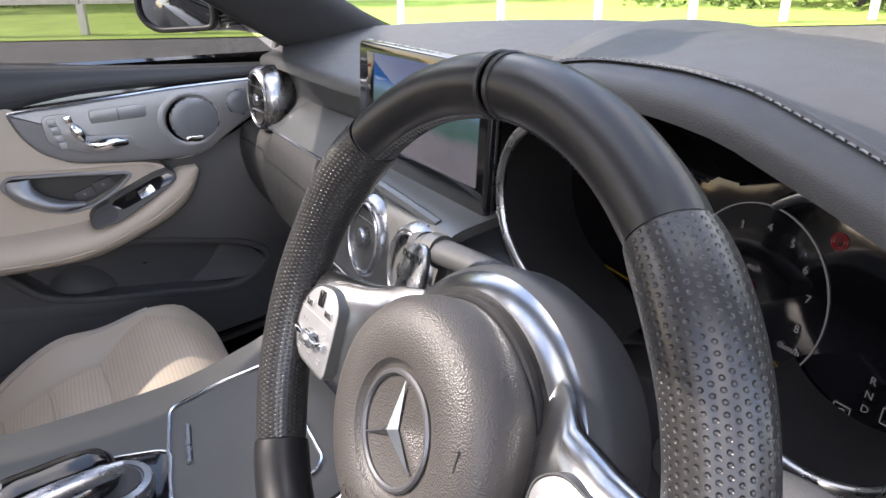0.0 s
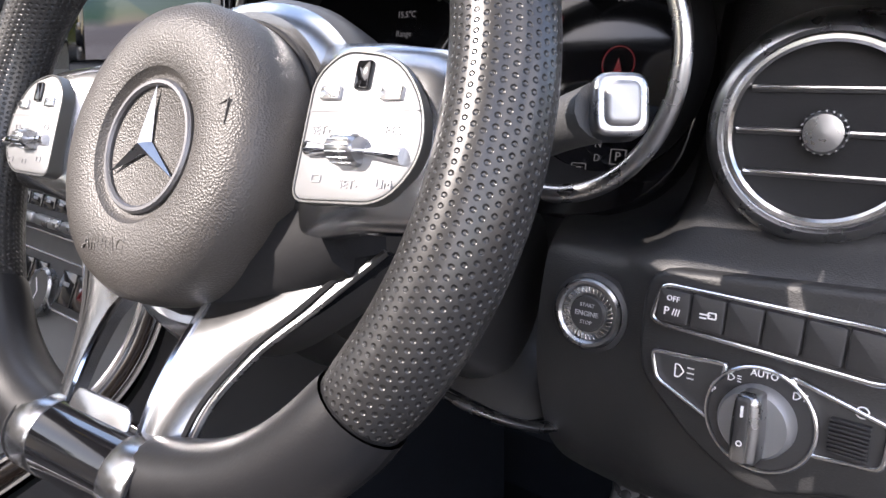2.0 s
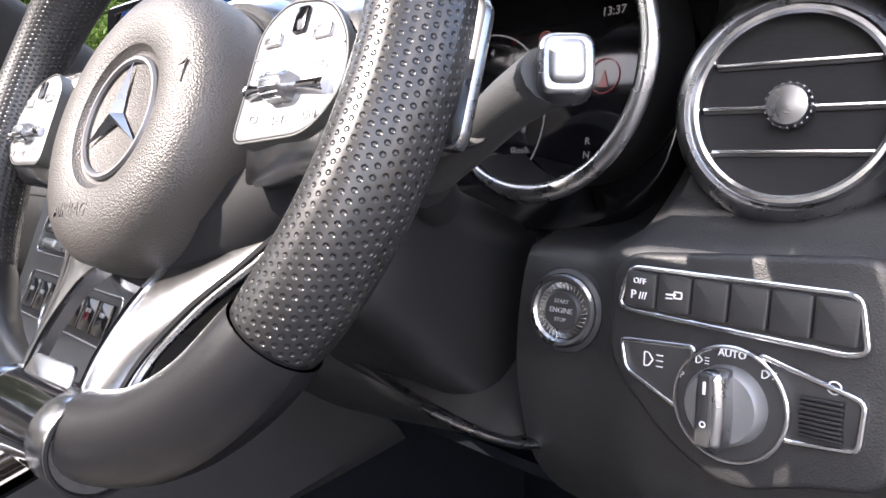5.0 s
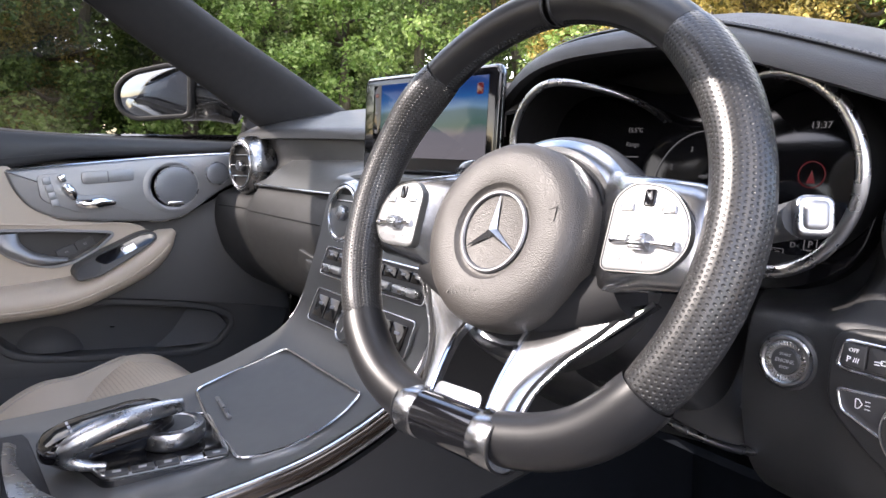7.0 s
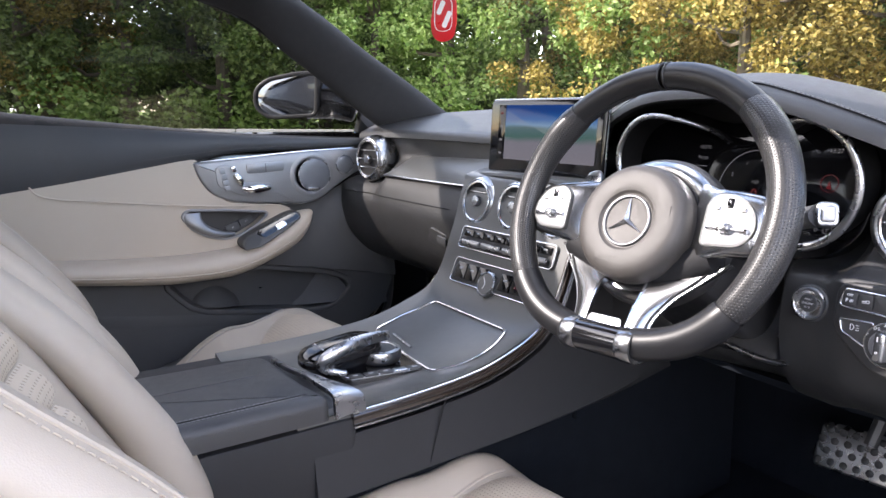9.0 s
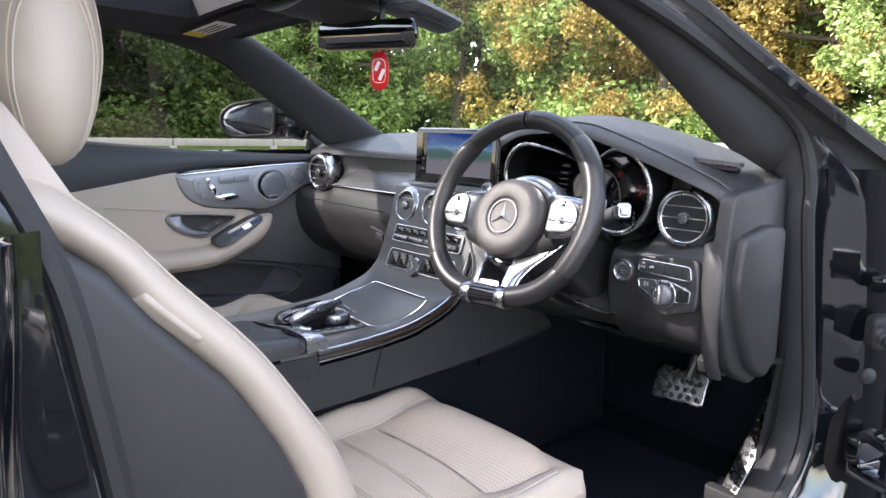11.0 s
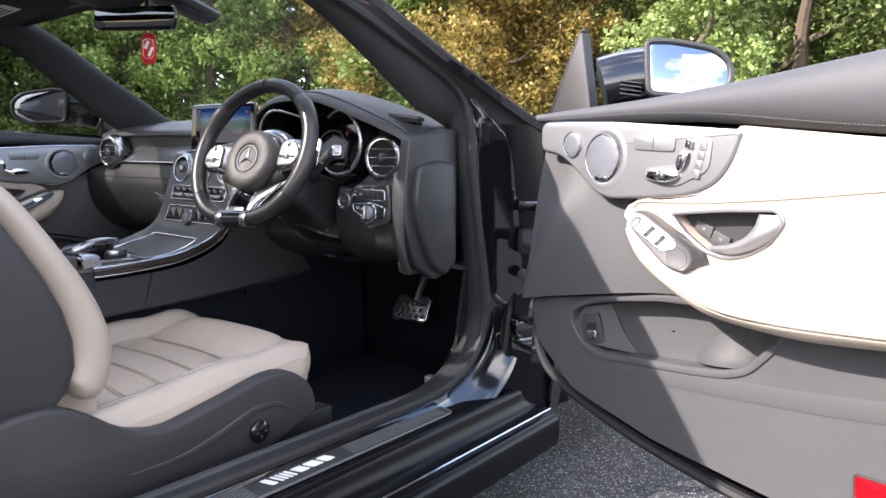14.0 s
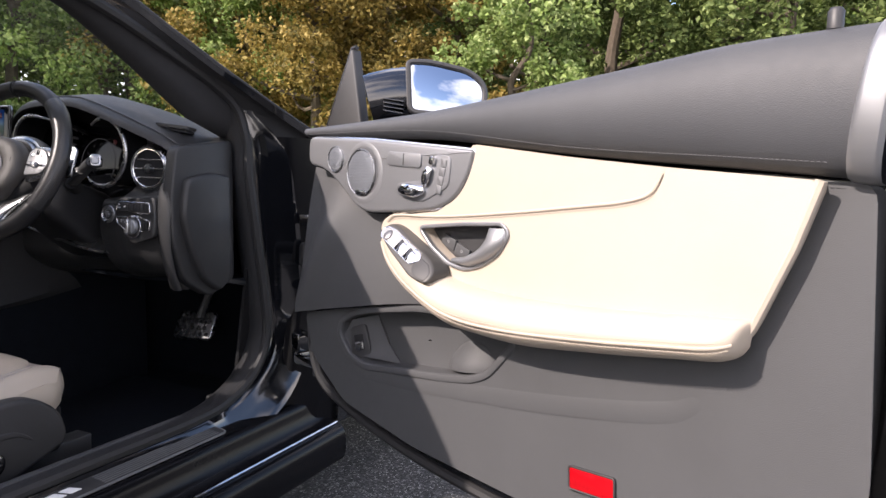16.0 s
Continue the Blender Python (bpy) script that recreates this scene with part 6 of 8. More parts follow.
    # silver end strip curving down beside the switches
    es = spline([(0.716, 0.004, 0.932), (0.724, -0.010, 0.900), (0.726, -0.014, 0.84), (0.724, -0.008, 0.78), (0.722, 0.010, 0.72), (0.722, 0.03, 0.68)], 6)
    build("end_strip", tube(es, lambda s: 0.022 - 0.008 * s, 12, False, 0.35, (0, 1, 0.2)), DARK_PLASTIC, d, "dark strip at the dash end")
    # bonnet release below
    br = build("bonnet_release", moved(slab(0.05, 0.02, 0.03, 0.005, 0.003), pose(0.70, 0.06, 0.692, 25, 0, 15)), DARK_PLASTIC, d, "dark bonnet release lever")
    build("release_mark", moved(slab(0.012, 0.0006, 0.010, 0.0002, 0.0001), pose(0.70, 0.046, 0.690, 25, 0, 15)), GREY_INK, br)
    build("lower_cover", sheet(lambda u, v: (0.21 + 0.53 * u, 0.13 + 0.29 * v, 0.695 - 0.02 * v - 0.01 * math.sin(3 * u)), 10, 6, 0.01), CARPET, d)
    return d


def air_vent(name, at, normal, r, label, deep=0.07):
    m = facing(at, normal)
    v = thing(name, label, "air vent", "round air vents", at=m)
    body = [(r * 1.10, -deep), (r * 1.42, -deep * 0.7), (r * 1.44, -deep * 0.35), (r * 1.36, -0.008), (r * 1.26, 0.0), (r * 1.17, 0.002)]
    rings = [[Vector((q * math.cos(2 * math.pi * i / 56), q * math.sin(2 * math.pi * i / 56), z)) for i in range(56)] for q, z in body + [(r * 1.10, -0.002), (r * 1.04, -0.006)]]
    build("vent_housing", loft(rings, True, False), SATIN, v, "satin silver vent housing")
    build("vent_ring", moved(ring(r * 1.12, r * 1.0, -0.010, 0.0035, 56), Matrix.Identity(4)), BRIGHT_EDGE, v, "bright inner ring")
    build("vent_well", lathe([(r * 1.02, -0.006), (r * 0.98, -0.035), (0.0005, -0.045)], 40), SOFT_BLACK, v)
    for y in (-0.5, 0.0, 0.5):
        w = r * math.sqrt(1 - y * y) * 1.96
        sl = build("slat", moved(slab(w, 0.0035, 0.016, 0.0012, 0.0006), pose(0, y * r, -0.012, 6)), DARK_PLASTIC, v)
        build("slat_edge", moved(slab(w, 0.0016, 0.0016, 0.0005, 0.0003), pose(0, y * r, -0.0035)), BRIGHT_EDGE, sl)
    for x in (-0.35, 0.35):
        build("vane", moved(slab(0.002, r * 1.8, 0.012, 0.0006, 0.0003), pose(x * r, 0, -0.028)), SOFT_BLACK, v)
    kn = build("vent_knob", lathe([(0.0085, -0.010), (0.0105, -0.004), (0.0105, 0.004), (0.0092, 0.0065), (0.0006, 0.0075)], 24), SATIN, v, "silver vent knob")
    for i in range(20):
        a = 2 * math.pi * i / 20
        build("knurl", moved(slab(0.0008, 0.0012, 0.008, 0.0002, 0.0002), pose(0.0106 * math.cos(a), 0.0106 * math.sin(a), 0.0, 0, 0, math.degrees(a))), SATIN, kn)
    return v


def driver_switches():
    n = (-0.06, -1.0, 0.06)
    m = facing((0.638, -0.018, 0.847), n, (0, 0, 1), 2)
    p = thing("light_switch_panel", "black light switch panel with bright edging on the dash", "switch panel", at=m @ Matrix.Diagonal((0.94, 0.94, 1, 1)))
    field = rounded([(-0.072, 0.050), (0.068, 0.056), (0.072, -0.01), (0.068, -0.048), (0.035, -0.052), (0.0, -0.066), (-0.035, -0.05), (-0.075, -0.012)], 0.018, 4)
    build("panel_base", prism(field, -0.012, 0.0, 0.004), DASH_SKIN, p)
    row = rounded([(-0.066, 0.022), (-0.060, 0.044), (0.056, 0.040), (0.060, 0.014), (0.052, 0.011), (-0.060, 0.018)], 0.007, 4)
    build("row_base", prism(row, -0.002, 0.002, 0.001), DARK_PLASTIC, p)
    build("row_edging", band(row, 0.0026, 0.0, 0.0045), BRIGHT_EDGE, p, "bright edging round the switch row")
    for k in range(6):
        x = -0.0515 + 0.0195 * k
        y = 0.0310 - 0.0009 * k
        key = build("key", moved(slab(0.0186, 0.019 + 0.0004 * k, 0.005, 0.0022, 0.0014), pose(x, y, 0.0028, 0, 0, -3)), DARK_PLASTIC, p)
        if k == 0:
            lettering("OFF", 0.0044, pose(x, y + 0.0045, 0.0056, 0, 0, -3), WHITE_INK, key)
            lettering("P", 0.0066, pose(x - 0.0035, y - 0.0030, 0.0056, 0, 0, -3), WHITE_INK, key)
            for q in range(3):
                build("key_mark", moved(slab(0.0007, 0.004, 0.0003, 0.0002, 0.0001), pose(x + 0.0005 + 0.0016 * q, y - 0.003, 0.0055, 0, 0, -15)), WHITE_INK, key)
        if k == 1:
            build("key_mark", join(moved(slab(0.006, 0.0009, 0.0003, 0.0003, 0.0001), pose(x - 0.001, y, 0.0055)), moved(band(oblong(0.005, 0.004, 0.001), 0.0008, 0, 0.0003), pose(x + 0.003, y, 0.0055)), moved(slab(0.004, 0.0008, 0.0003, 0.0003, 0.0001), pose(x - 0.002, y - 0.002, 0.0055))), WHITE_INK, key)
    wing_l = rounded([(-0.064, 0.004), (-0.018, 0.006), (-0.026, -0.030), (-0.060, -0.014)], 0.005, 4)
    wing_r = rounded([(0.012, 0.008), (0.060, -0.006), (0.058, -0.030), (0.024, -0.033)], 0.005, 4)
    for o in (wing_l, wing_r):
        build("wing_panel", prism(o, -0.003, 0.0022, 0.001), DARK_PLASTIC, p)
        build("wing_edging", band(o, 0.0024, 0.0, 0.0045), BRIGHT_EDGE, p)
    build("fog_mark", join(moved(band(rounded([(-0.003, -0.004), (0.0, -0.004), (0.003, 0.0), (0.0, 0.004), (-0.003, 0.004)], 0.001), 0.0007, 0, 0.0004), pose(-0.046, -0.006, 0.0022)), *[moved(slab(0.004, 0.0006, 0.0004, 0.0002, 0.0001), pose(-0.0395, -0.009 + 0.003 * k, 0.0024)) for k in range(3)]), WHITE_INK, p)
    for k in range(9):
        build("dimmer_rib", moved(slab(0.018, 0.0016, 0.004, 0.0006, 0.0006), pose(0.042, -0.026 + 0.0021 * k, 0.004 + 0.0010 * math.sin(k / 8 * 3.14))), RUBBER, p)
    build("dimmer_mark", moved(band(circle(0.0032, 14), 0.0007, 0, 0.0004), pose(0.046, -0.003, 0.0024)), WHITE_INK, p)
    # rotary knob
    kc = Vector((0.0, -0.020, 0.0))
    build("dial_base", lathe([(0.0275, -0.004), (0.0275, 0.0045), (0.0265, 0.0055), (0.0005, 0.0055)], 48), DARK_PLASTIC, p, m=Matrix.Translation(kc))
    build("dial_edging", moved(ring(0.0290, 0.0268, -0.002, 0.0065, 56), Matrix.Translation(kc)), BRIGHT_EDGE, p, "bright ring round the light dial")
    dial = build("light_dial", lathe([(0.0195, 0.004), (0.0190, 0.012), (0.0172, 0.0145), (0.0005, 0.0150)], 40), BRUSHED, p, "silver rotary light dial", m=Matrix.Translation(kc))
    build("dial_grip", moved(prism(rounded([(-0.0065, -0.0185), (0.0065, -0.0185), (0.0075, 0.0), (0.0060, 0.0190), (-0.0060, 0.0190), (-0.0075, 0.0)], 0.004), 0.012, 0.026, 0.004), Matrix.Translation(kc)), SATIN, dial)
    build("grip_face", moved(prism(rounded([(-0.0058, -0.0175), (0.0028, -0.0175), (0.0028, 0.018), (-0.0052, 0.018)], 0.0025), 0.020, 0.0268, 0.002), Matrix.Translation(kc)), DARK_PLASTIC, dial)
    build("dial_pointer", moved(slab(0.0014, 0.006, 0.0004, 0.0004, 0.0001), pose(kc.x - 0.001, kc.y + 0.011, 0.0270)), WHITE_INK, dial)
    build("lamp_mark", moved(band(circle(0.0016, 12), 0.0006, 0, 0.0004), pose(kc.x - 0.001, kc.y - 0.006, 0.0268)), WHITE_INK, dial)
    lettering("AUTO", 0.0050, pose(0.001, kc.y + 0.0248, 0.0058), WHITE_INK, p)
    lettering("P", 0.0048, pose(-0.0245, kc.y + 0.010, 0.0058), WHITE_INK, p)
    for x, y in ((-0.0155, 0.0195), (0.0175, 0.0180)):
        build("dial_mark", join(moved(band(rounded([(-0.002, -0.002), (0.0, -0.002), (0.002, 0.0), (0.0, 0.002), (-0.002, 0.002)], 0.0006), 0.0005, 0, 0.0004), pose(x, kc.y + y, 0.0056)), *[moved(slab(0.0022, 0.0005, 0.0004, 0.0001, 0.0001), pose(x + 0.004, kc.y + y - 0.0015 + 0.0015 * k, 0.0058)) for k in range(3)]), WHITE_INK, p)
    s = facing((0.529, 0.004, 0.852), (0.05, -1, 0.10))
    b = thing("start_button", "round silver-ringed engine start button on the dash", "button", at=s @ Matrix.Diagonal((0.86, 0.86, 1, 1)))
    build("button_collar", lathe([(0.0290, -0.006), (0.0285, 0.001), (0.0255, 0.003), (0.0245, 0.001), (0.0005, 0.001)], 40), DARK_PLASTIC, b)
    build("button_ring", moved(ring(0.0250, 0.0195, 0.0, 0.0060, 48), Matrix.Identity(4)), SATIN, b, "silver ring")
    for k in range(36):
        a = 2 * math.pi * k / 36
        build("ring_notch", moved(slab(0.0042, 0.0008, 0.0008, 0.0002, 0.0002), pose(0.0170 * math.cos(a), 0.0170 * math.sin(a), 0.0034, 0, 0, math.degrees(a) + 20)), BRIGHT_EDGE, b)
    build("button_dish", lathe([(0.0196, 0.002), (0.0190, 0.003), (0.0135, 0.0018), (0.0005, 0.0018)], 40), SATIN, b)
    face = build("button_face", lathe([(0.0132, 0.001), (0.0132, 0.0040), (0.0122, 0.0048), (0.0005, 0.0048)], 36), DARK_PLASTIC, b)
    for t, y, z in (("START", 0.0062, 0.0042), ("ENGINE", 0.0, 0.0056), ("STOP", -0.0062, 0.0042)):
        lettering(t, z * 0.9, pose(0, y, 0.0051), GREY_INK, face)


def displays():
    # instrument cluster
    c = thing("instrument_cluster", "wide dark digital instrument display with chrome arcs", "instrument display")
    out = rounded([(0.045, 0.945), (0.075, 1.105), (0.13, 1.128), (0.23, 1.110), (0.33, 1.085), (0.42, 1.124), (0.50, 1.10), (0.548, 1.02), (0.53, 0.93), (0.47, 0.895), (0.30, 0.905), (0.12, 0.905)], 0.04, 5)
    m = Matrix.Translation((0.011, -0.019, -0.013)) @ Matrix(((1, 0, 0, 0), (0, 0.12, -0.993, 0), (0, 0.993, 0.12, 0.01), (0, 0, 0, 1)))
    pan = build("display_panel", prism(out, -0.02, 0.0, 0.004), SCREEN_GLASS, c, "glossy dark display glass", m=m)
    # the two dials sit in deep tubes whose front edges carry a chrome arc
    left = spline([(0.336, 0.090, 1.050), (0.336, 0.045, 1.068), (0.308, 0.006, 1.084), (0.262, -0.008, 1.090), (0.226, -0.010, 1.072), (0.207, -0.010, 1.035), (0.213, -0.010, 0.995), (0.240, -0.008, 0.962), (0.285, 0.000, 0.940), (0.330, 0.012, 0.925)], 8)
    right = [Vector((0.487 + 0.080 * math.cos(a), 0.020 + 0.012 * max(0.0, math.cos(a - 2.6)), 1.003 + 0.084 * math.sin(a))) for a in (radians(128 - 4 * k) for k in range(66))]
    for run, away in ((left, Vector((-0.052, 0.118, -0.008))), (right, Vector((-0.010, 0.088, 0.004)))):
        slim = (lambda q: 0.0046 - 0.0028 * max(0.0, 1 - q / 0.35)) if run is left else (lambda q: 0.0060 - 0.0030 * max(0.0, 1 - q / 0.2) - 0.0035 * max(0.0, (q - 0.85) / 0.15))
        build("chrome_arc", tube(run, slim, 10, False, 0.8, (0, 1, 0)), SATIN, c, "bright satin chrome arc")
        build("dial_tube", sheet(lambda u, v, run=run, away=away: run[round(u * (len(run) - 1))] + Vector((0, 0.004, 0)) + away * (v * min(1.0, max(0.15, (0.112 - run[round(u * (len(run) - 1))].y) / 0.118))), len(run) - 1, 4, 0.003), SOFT_BLACK, c, "matt black dial tube")

    def say(t, x, z, size, mat=LAMP_WHITE, al="CENTER"):
        lettering(t, size, m @ pose(x, z, 0.0012), mat, pan, "readout", al, 0.0001)
    say("13:37", 0.481, 1.055, 0.0088)
    say("15.5°C", 0.274, 1.052, 0.0075, LAMP_WHITE)
    say("Range", 0.272, 1.036, 0.0075, LAMP_DIM)
    say("0", 0.368, 0.984, 0.024, LAMP_RED)
    say("mph", 0.368, 1.004, 0.007, LAMP_DIM)
    say("0km/h", 0.410, 0.958, 0.007, LAMP_DIM)
    for t, x, z in (("1", 0.318, 0.985), ("2", 0.328, 1.012), ("3", 0.350, 1.031), ("4", 0.373, 1.036), ("5", 0.393, 1.030), ("6", 0.407, 1.016), ("7", 0.414, 0.997), ("8", 0.412, 0.974)):
        say(t, x, z, 0.0085, LAMP_DIM)
    build("gauge_arc", tube([(0.368 + 0.062 * math.cos(a), 0.985 + 0.066 * math.sin(a), 0.0008) for a in (radians(-35 + 7 * k) for k in range(33))], 0.0007, 4), LAMP_DIM, pan, m=m)
    build("gauge_line", tube([(0.12, 0.955, 0.0008), (0.29, 0.946, 0.0008), (0.36, 0.944, 0.0008), (0.40, 0.944, 0.0008), (0.43, 0.934, 0.0008), (0.46, 0.930, 0.0008)], 0.0008, 4), LAMP_AMBER, pan, m=m)
    build("compass", moved(band(circle(0.0125, 28), 0.0007, 0, 0.0006), m @ pose(0.478, 1.010, 0.0006)), LAMP_RED, pan)
    build("compass_needle", moved(prism([(-0.004, -0.006), (0.004, -0.006), (0, 0.006)], 0, 0.0005), m @ pose(0.478, 1.008, 0.0006)), LAMP_RED, pan)
    for r in (0.006, 0.0042):
        build("brake_lamp", moved(band(circle(r, 20), 0.0009, 0, 0.0006), m @ pose(0.424, 1.042, 0.0006)), LAMP_RED, pan)
    say("P", 0.424, 1.042, 0.006, LAMP_RED)
    for k, t in enumerate("RND"):
        say(t, 0.470, 0.964 - 0.010 * k, 0.0075, LAMP_DIM)
    say("P", 0.486, 0.946, 0.009)
    build("gear_box", moved(band(oblong(0.012, 0.011, 0.001), 0.0006, 0, 0.0006), m @ pose(0.486, 0.946, 0.0006)), LAMP_WHITE, pan)
    say("C", 0.456, 0.934, 0.008)
    build("mode_box", moved(band(oblong(0.012, 0.011, 0.001), 0.0006, 0, 0.0006), m @ pose(0.456, 0.934, 0.0006)), LAMP_DIM, pan)
    for k in range(4):
        build("menu_line", moved(slab(0.022, 0.0012, 0.0004, 0.0003, 0.0001), m @ pose(0.270, 1.022 - 0.012 * k, 0.0008)), LAMP_DIM, pan)
    # centre screen
    sm = facing((0.006, 0.006, 1.048), (0.02, -1, 0.06))
    s = thing("media_screen", "freestanding black tablet-like screen showing a map", "screen", at=sm)
    build("screen_case", prism(oblong(0.302, 0.146, 0.012, 5), -0.014, 0.0, 0.004, 3, True), GLOSS_BLACK, s, "glossy black screen case")
    build("case_edge", band(oblong(0.3035, 0.1475, 0.0128, 5), 0.0012, -0.009, -0.006), SATIN, s)
    img = build("screen_picture", moved(slab(0.256, 0.104, 0.0012, 0.001, 0.0003), pose(0.004, 0.009, 0.0004)), map_material(), s, "blue and grey navigation map")
    build("menu_column", moved(slab(0.020, 0.104, 0.0006, 0.001, 0.0002), pose(-0.114, 0.009, 0.0011)), SCREEN_GLASS, img, "dark menu column")
    for k in range(4):
        build("menu_icon", moved(slab(0.008, 0.005, 0.0006, 0.001, 0.0002), pose(-0.115, 0.046 - 0.026 * k, 0.0017)), LAMP_DIM if k else LAMP_RED, img)
    build("scale_mark", moved(slab(0.012, 0.014, 0.0006, 0.003, 0.0002), pose(0.118, 0.045, 0.0014)), LAMP_RED, img)
    build("screen_foot", slab(0.10, 0.03, 0.03, 0.01, 0.005), DARK_PLASTIC, s, m=pose(0, -0.078, -0.02))
    # bright bar under the screen
    b = build("screen_shelf", tube(spline([(-0.20, -0.010, 0.962), (-0.10, -0.028, 0.974), (0.02, -0.032, 0.976), (0.13, -0.028, 0.970)], 6), 0.007, 8), SATIN_GREY, s, m=sm.inverted())
    return c, s


def map_material():
    m, nt, b = nodes_of("map_picture")
    n, l = nt.nodes, nt.links
    tc, sep, ramp = n.new("ShaderNodeTexCoord"), n.new("ShaderNodeSeparateXYZ"), n.new("ShaderNodeValToRGB")
    l.new(tc.outputs["Generated"], sep.inputs["Vector"])
    noise_t, add = n.new("ShaderNodeTexNoise"), n.new("ShaderNodeMath")
    noise_t.inputs["Scale"].default_value = 3.0
    l.new(tc.outputs["Generated"], noise_t.inputs["Vector"])
    add.operation = "MULTIPLY_ADD"
    add.inputs[1].default_value = 0.16
    l.new(noise_t.outputs["Fac"], add.inputs[0])
    l.new(sep.outputs["Y"], add.inputs[2])
    e = ramp.color_ramp.elements
    e[0].position, e[0].color = 0.0, (0.36, 0.36, 0.42, 1)
    e[1].position, e[1].color = 1.0, (0.02, 0.10, 0.42, 1)
    for p, c in ((0.40, (0.34, 0.35, 0.42, 1)), (0.50, (0.12, 0.26, 0.24, 1)), (0.66, (0.16, 0.30, 0.34, 1)), (0.72, (0.25, 0.50, 0.80, 1)), (0.84, (0.03, 0.20, 0.62, 1))):
        e.new(p).color = c
    l.new(add.outputs[0], ramp.inputs["Fac"])
    b.inputs["Base Color"].default_value = (0.0, 0.0, 0.0, 1)
    b.inputs["Roughness"].default_value = 0.1
    l.new(ramp.outputs["Color"], b.inputs["Emission Color"])
    b.inputs["Emission Strength"].default_value = 0.058
    b.inputs["Specular IOR Level"].default_value = 0.2
    return m


# ---- centre stack and console ----
STACK = [(0.02, 0.985), (-0.035, 0.972), (-0.052, 0.935), (-0.066, 0.885), (-0.080, 0.845), (-0.096, 0.800), (-0.112, 0.768), (-0.140, 0.738), (-0.20, 0.710), (-0.28, 0.690), (-0.42, 0.679), (-0.56, 0.676)]


def stack_at(v):
    return lerp_rows([(k / 11, *p) for k, p in enumerate(STACK)], v)


def console():
    c = thing("centre_console", "satin grey centre console with bright lines and dark wood edging", "console")

    def half(v):
        return lerp_rows([(0, 0.165), (0.25, 0.165), (0.55, 0.165), (0.75, 0.168), (1, 0.172)], v)[0]

    def top(u, v):
        y, z = stack_at(v)
        e = abs(2 * u - 1)
        return ((2 * u - 1) * half(v), y, z + 0.012 * e ** 4 * min(1, max(0, (v - 0.5) / 0.2)))
    build("console_top", sheet(top, 24, 60, -0.01), SATIN_GREY, c, "satin dark grey console top")
    for s in (1, -1):
        def flank(u, v, s=s):
            y, z = stack_at(0.28 + 0.72 * u)
            x = half(0.28 + 0.72 * u) + 0.004 + 0.016 * v
            foot = 0.565 + 0.05 * (1 - u)
            return (s * (x - 0.016 * max(0.0, v - 0.9) / 0.1), y + 0.02 + 0.26 * v * (1 - u) ** 0.7, (z - 0.020) + (foot - z + 0.020) * v)
        build("console_side", sheet(flank, 30, 10, 0.01), FLANK, c, "dark console flank")
        build("tunnel_side", sheet(lambda u, v, s=s: (s * (0.135 + 0.012 * v), -1.05 + 1.52 * u, 0.66 - 0.38 * v), 12, 8, 0.01), CARPET, c, "black carpeted tunnel below the console")
        build("tunnel_side", sheet(lambda u, v, s=s: (s * 0.150, -0.03 + 0.44 * u, 0.86 - 0.30 * v), 6, 6, 0.01), CARPET, c)
        edge = [Vector((s * (half(v) + 0.006), stack_at(v)[0] + 0.010 * (1 - v), stack_at(v)[1] + 0.002)) for v in [0.30 + 0.650 * k / 50 for k in range(51)]]
        across = [Vector((0, -(b - a).z, (b - a).y)).normalized() * -1 for a, b in zip(edge, edge[1:] + [edge[-1] * 2 - edge[-2]])]
        if s < 0:
            build("bright_line", tube([p + Vector((0.004, 0, 0.004)) for p in edge[:44]], 0.0013, 6), BRIGHT_EDGE, c)
            continue
        build("wood_edging", tube(edge, 0.0105, 12, False, 0.6, (s, 0, 0)), DARK_WOOD, c, "glossy dark wood edging")
        for dx, dn in ((0.003, 0.0105), (0.005, -0.0105)):
            build("bright_line", tube([p + n_ * dn + Vector((s * dx, 0, 0)) for p, n_ in zip(edge, across)], 0.0022, 6), BRIGHT_EDGE, c)
    build("flank_gap", tube([(0.1795, -0.327, 0.680), (0.1835, -0.345, 0.63), (0.187, -0.360, 0.585)], 0.0016, 5), SOFT_BLACK, c)
    # storage lid with its bright outline
    def lid_point(x, y, up):
        z = lerp_rows([(-q[0], q[1]) for q in STACK[5:]], -y)[0]
        return Vector((x, y - up * 0.4, z + up + 0.012 * (abs(x) / 0.17) ** 4))
    lid = rounded([(-0.109, -0.150), (0.110, -0.154), (0.130, -0.205), (0.127, -0.26), (0.108, -0.304), (-0.030, -0.292), (-0.124, -0.276), (-0.130, -0.21)], [0.012, 0.012, 0.03, 0.03, 0.014, 0.03, 0.014, 0.03], 5)
    build("lid_outline", tube([lid_point(p.x, p.y, 0.0018) for p in lid], 0.0021, 6, True), BRIGHT_EDGE, c, "bright line round the storage lid")
    build("lid_pull", tube([lid_point(-0.078 + 0.072 * k / 6, -0.262 - 0.010 * k / 6, 0.0025) for k in range(7)], 0.0032, 6, False, 0.5, (0, 0, 1)), SATIN, c, "slim silver lid pull")
    # climate keys
    def on_stack(x, v, lift=0.0):
        y, z = stack_at(v)
        y2, z2 = stack_at(min(1, v + 0.01))
        t = Vector((0, y2 - y, z2 - z)).normalized()
        nrm = Vector((0, t.z, -t.y))
        nrm = nrm if nrm.y < 0 else -nrm
        return facing(Vector((x, y, z)) + nrm * lift, nrm)
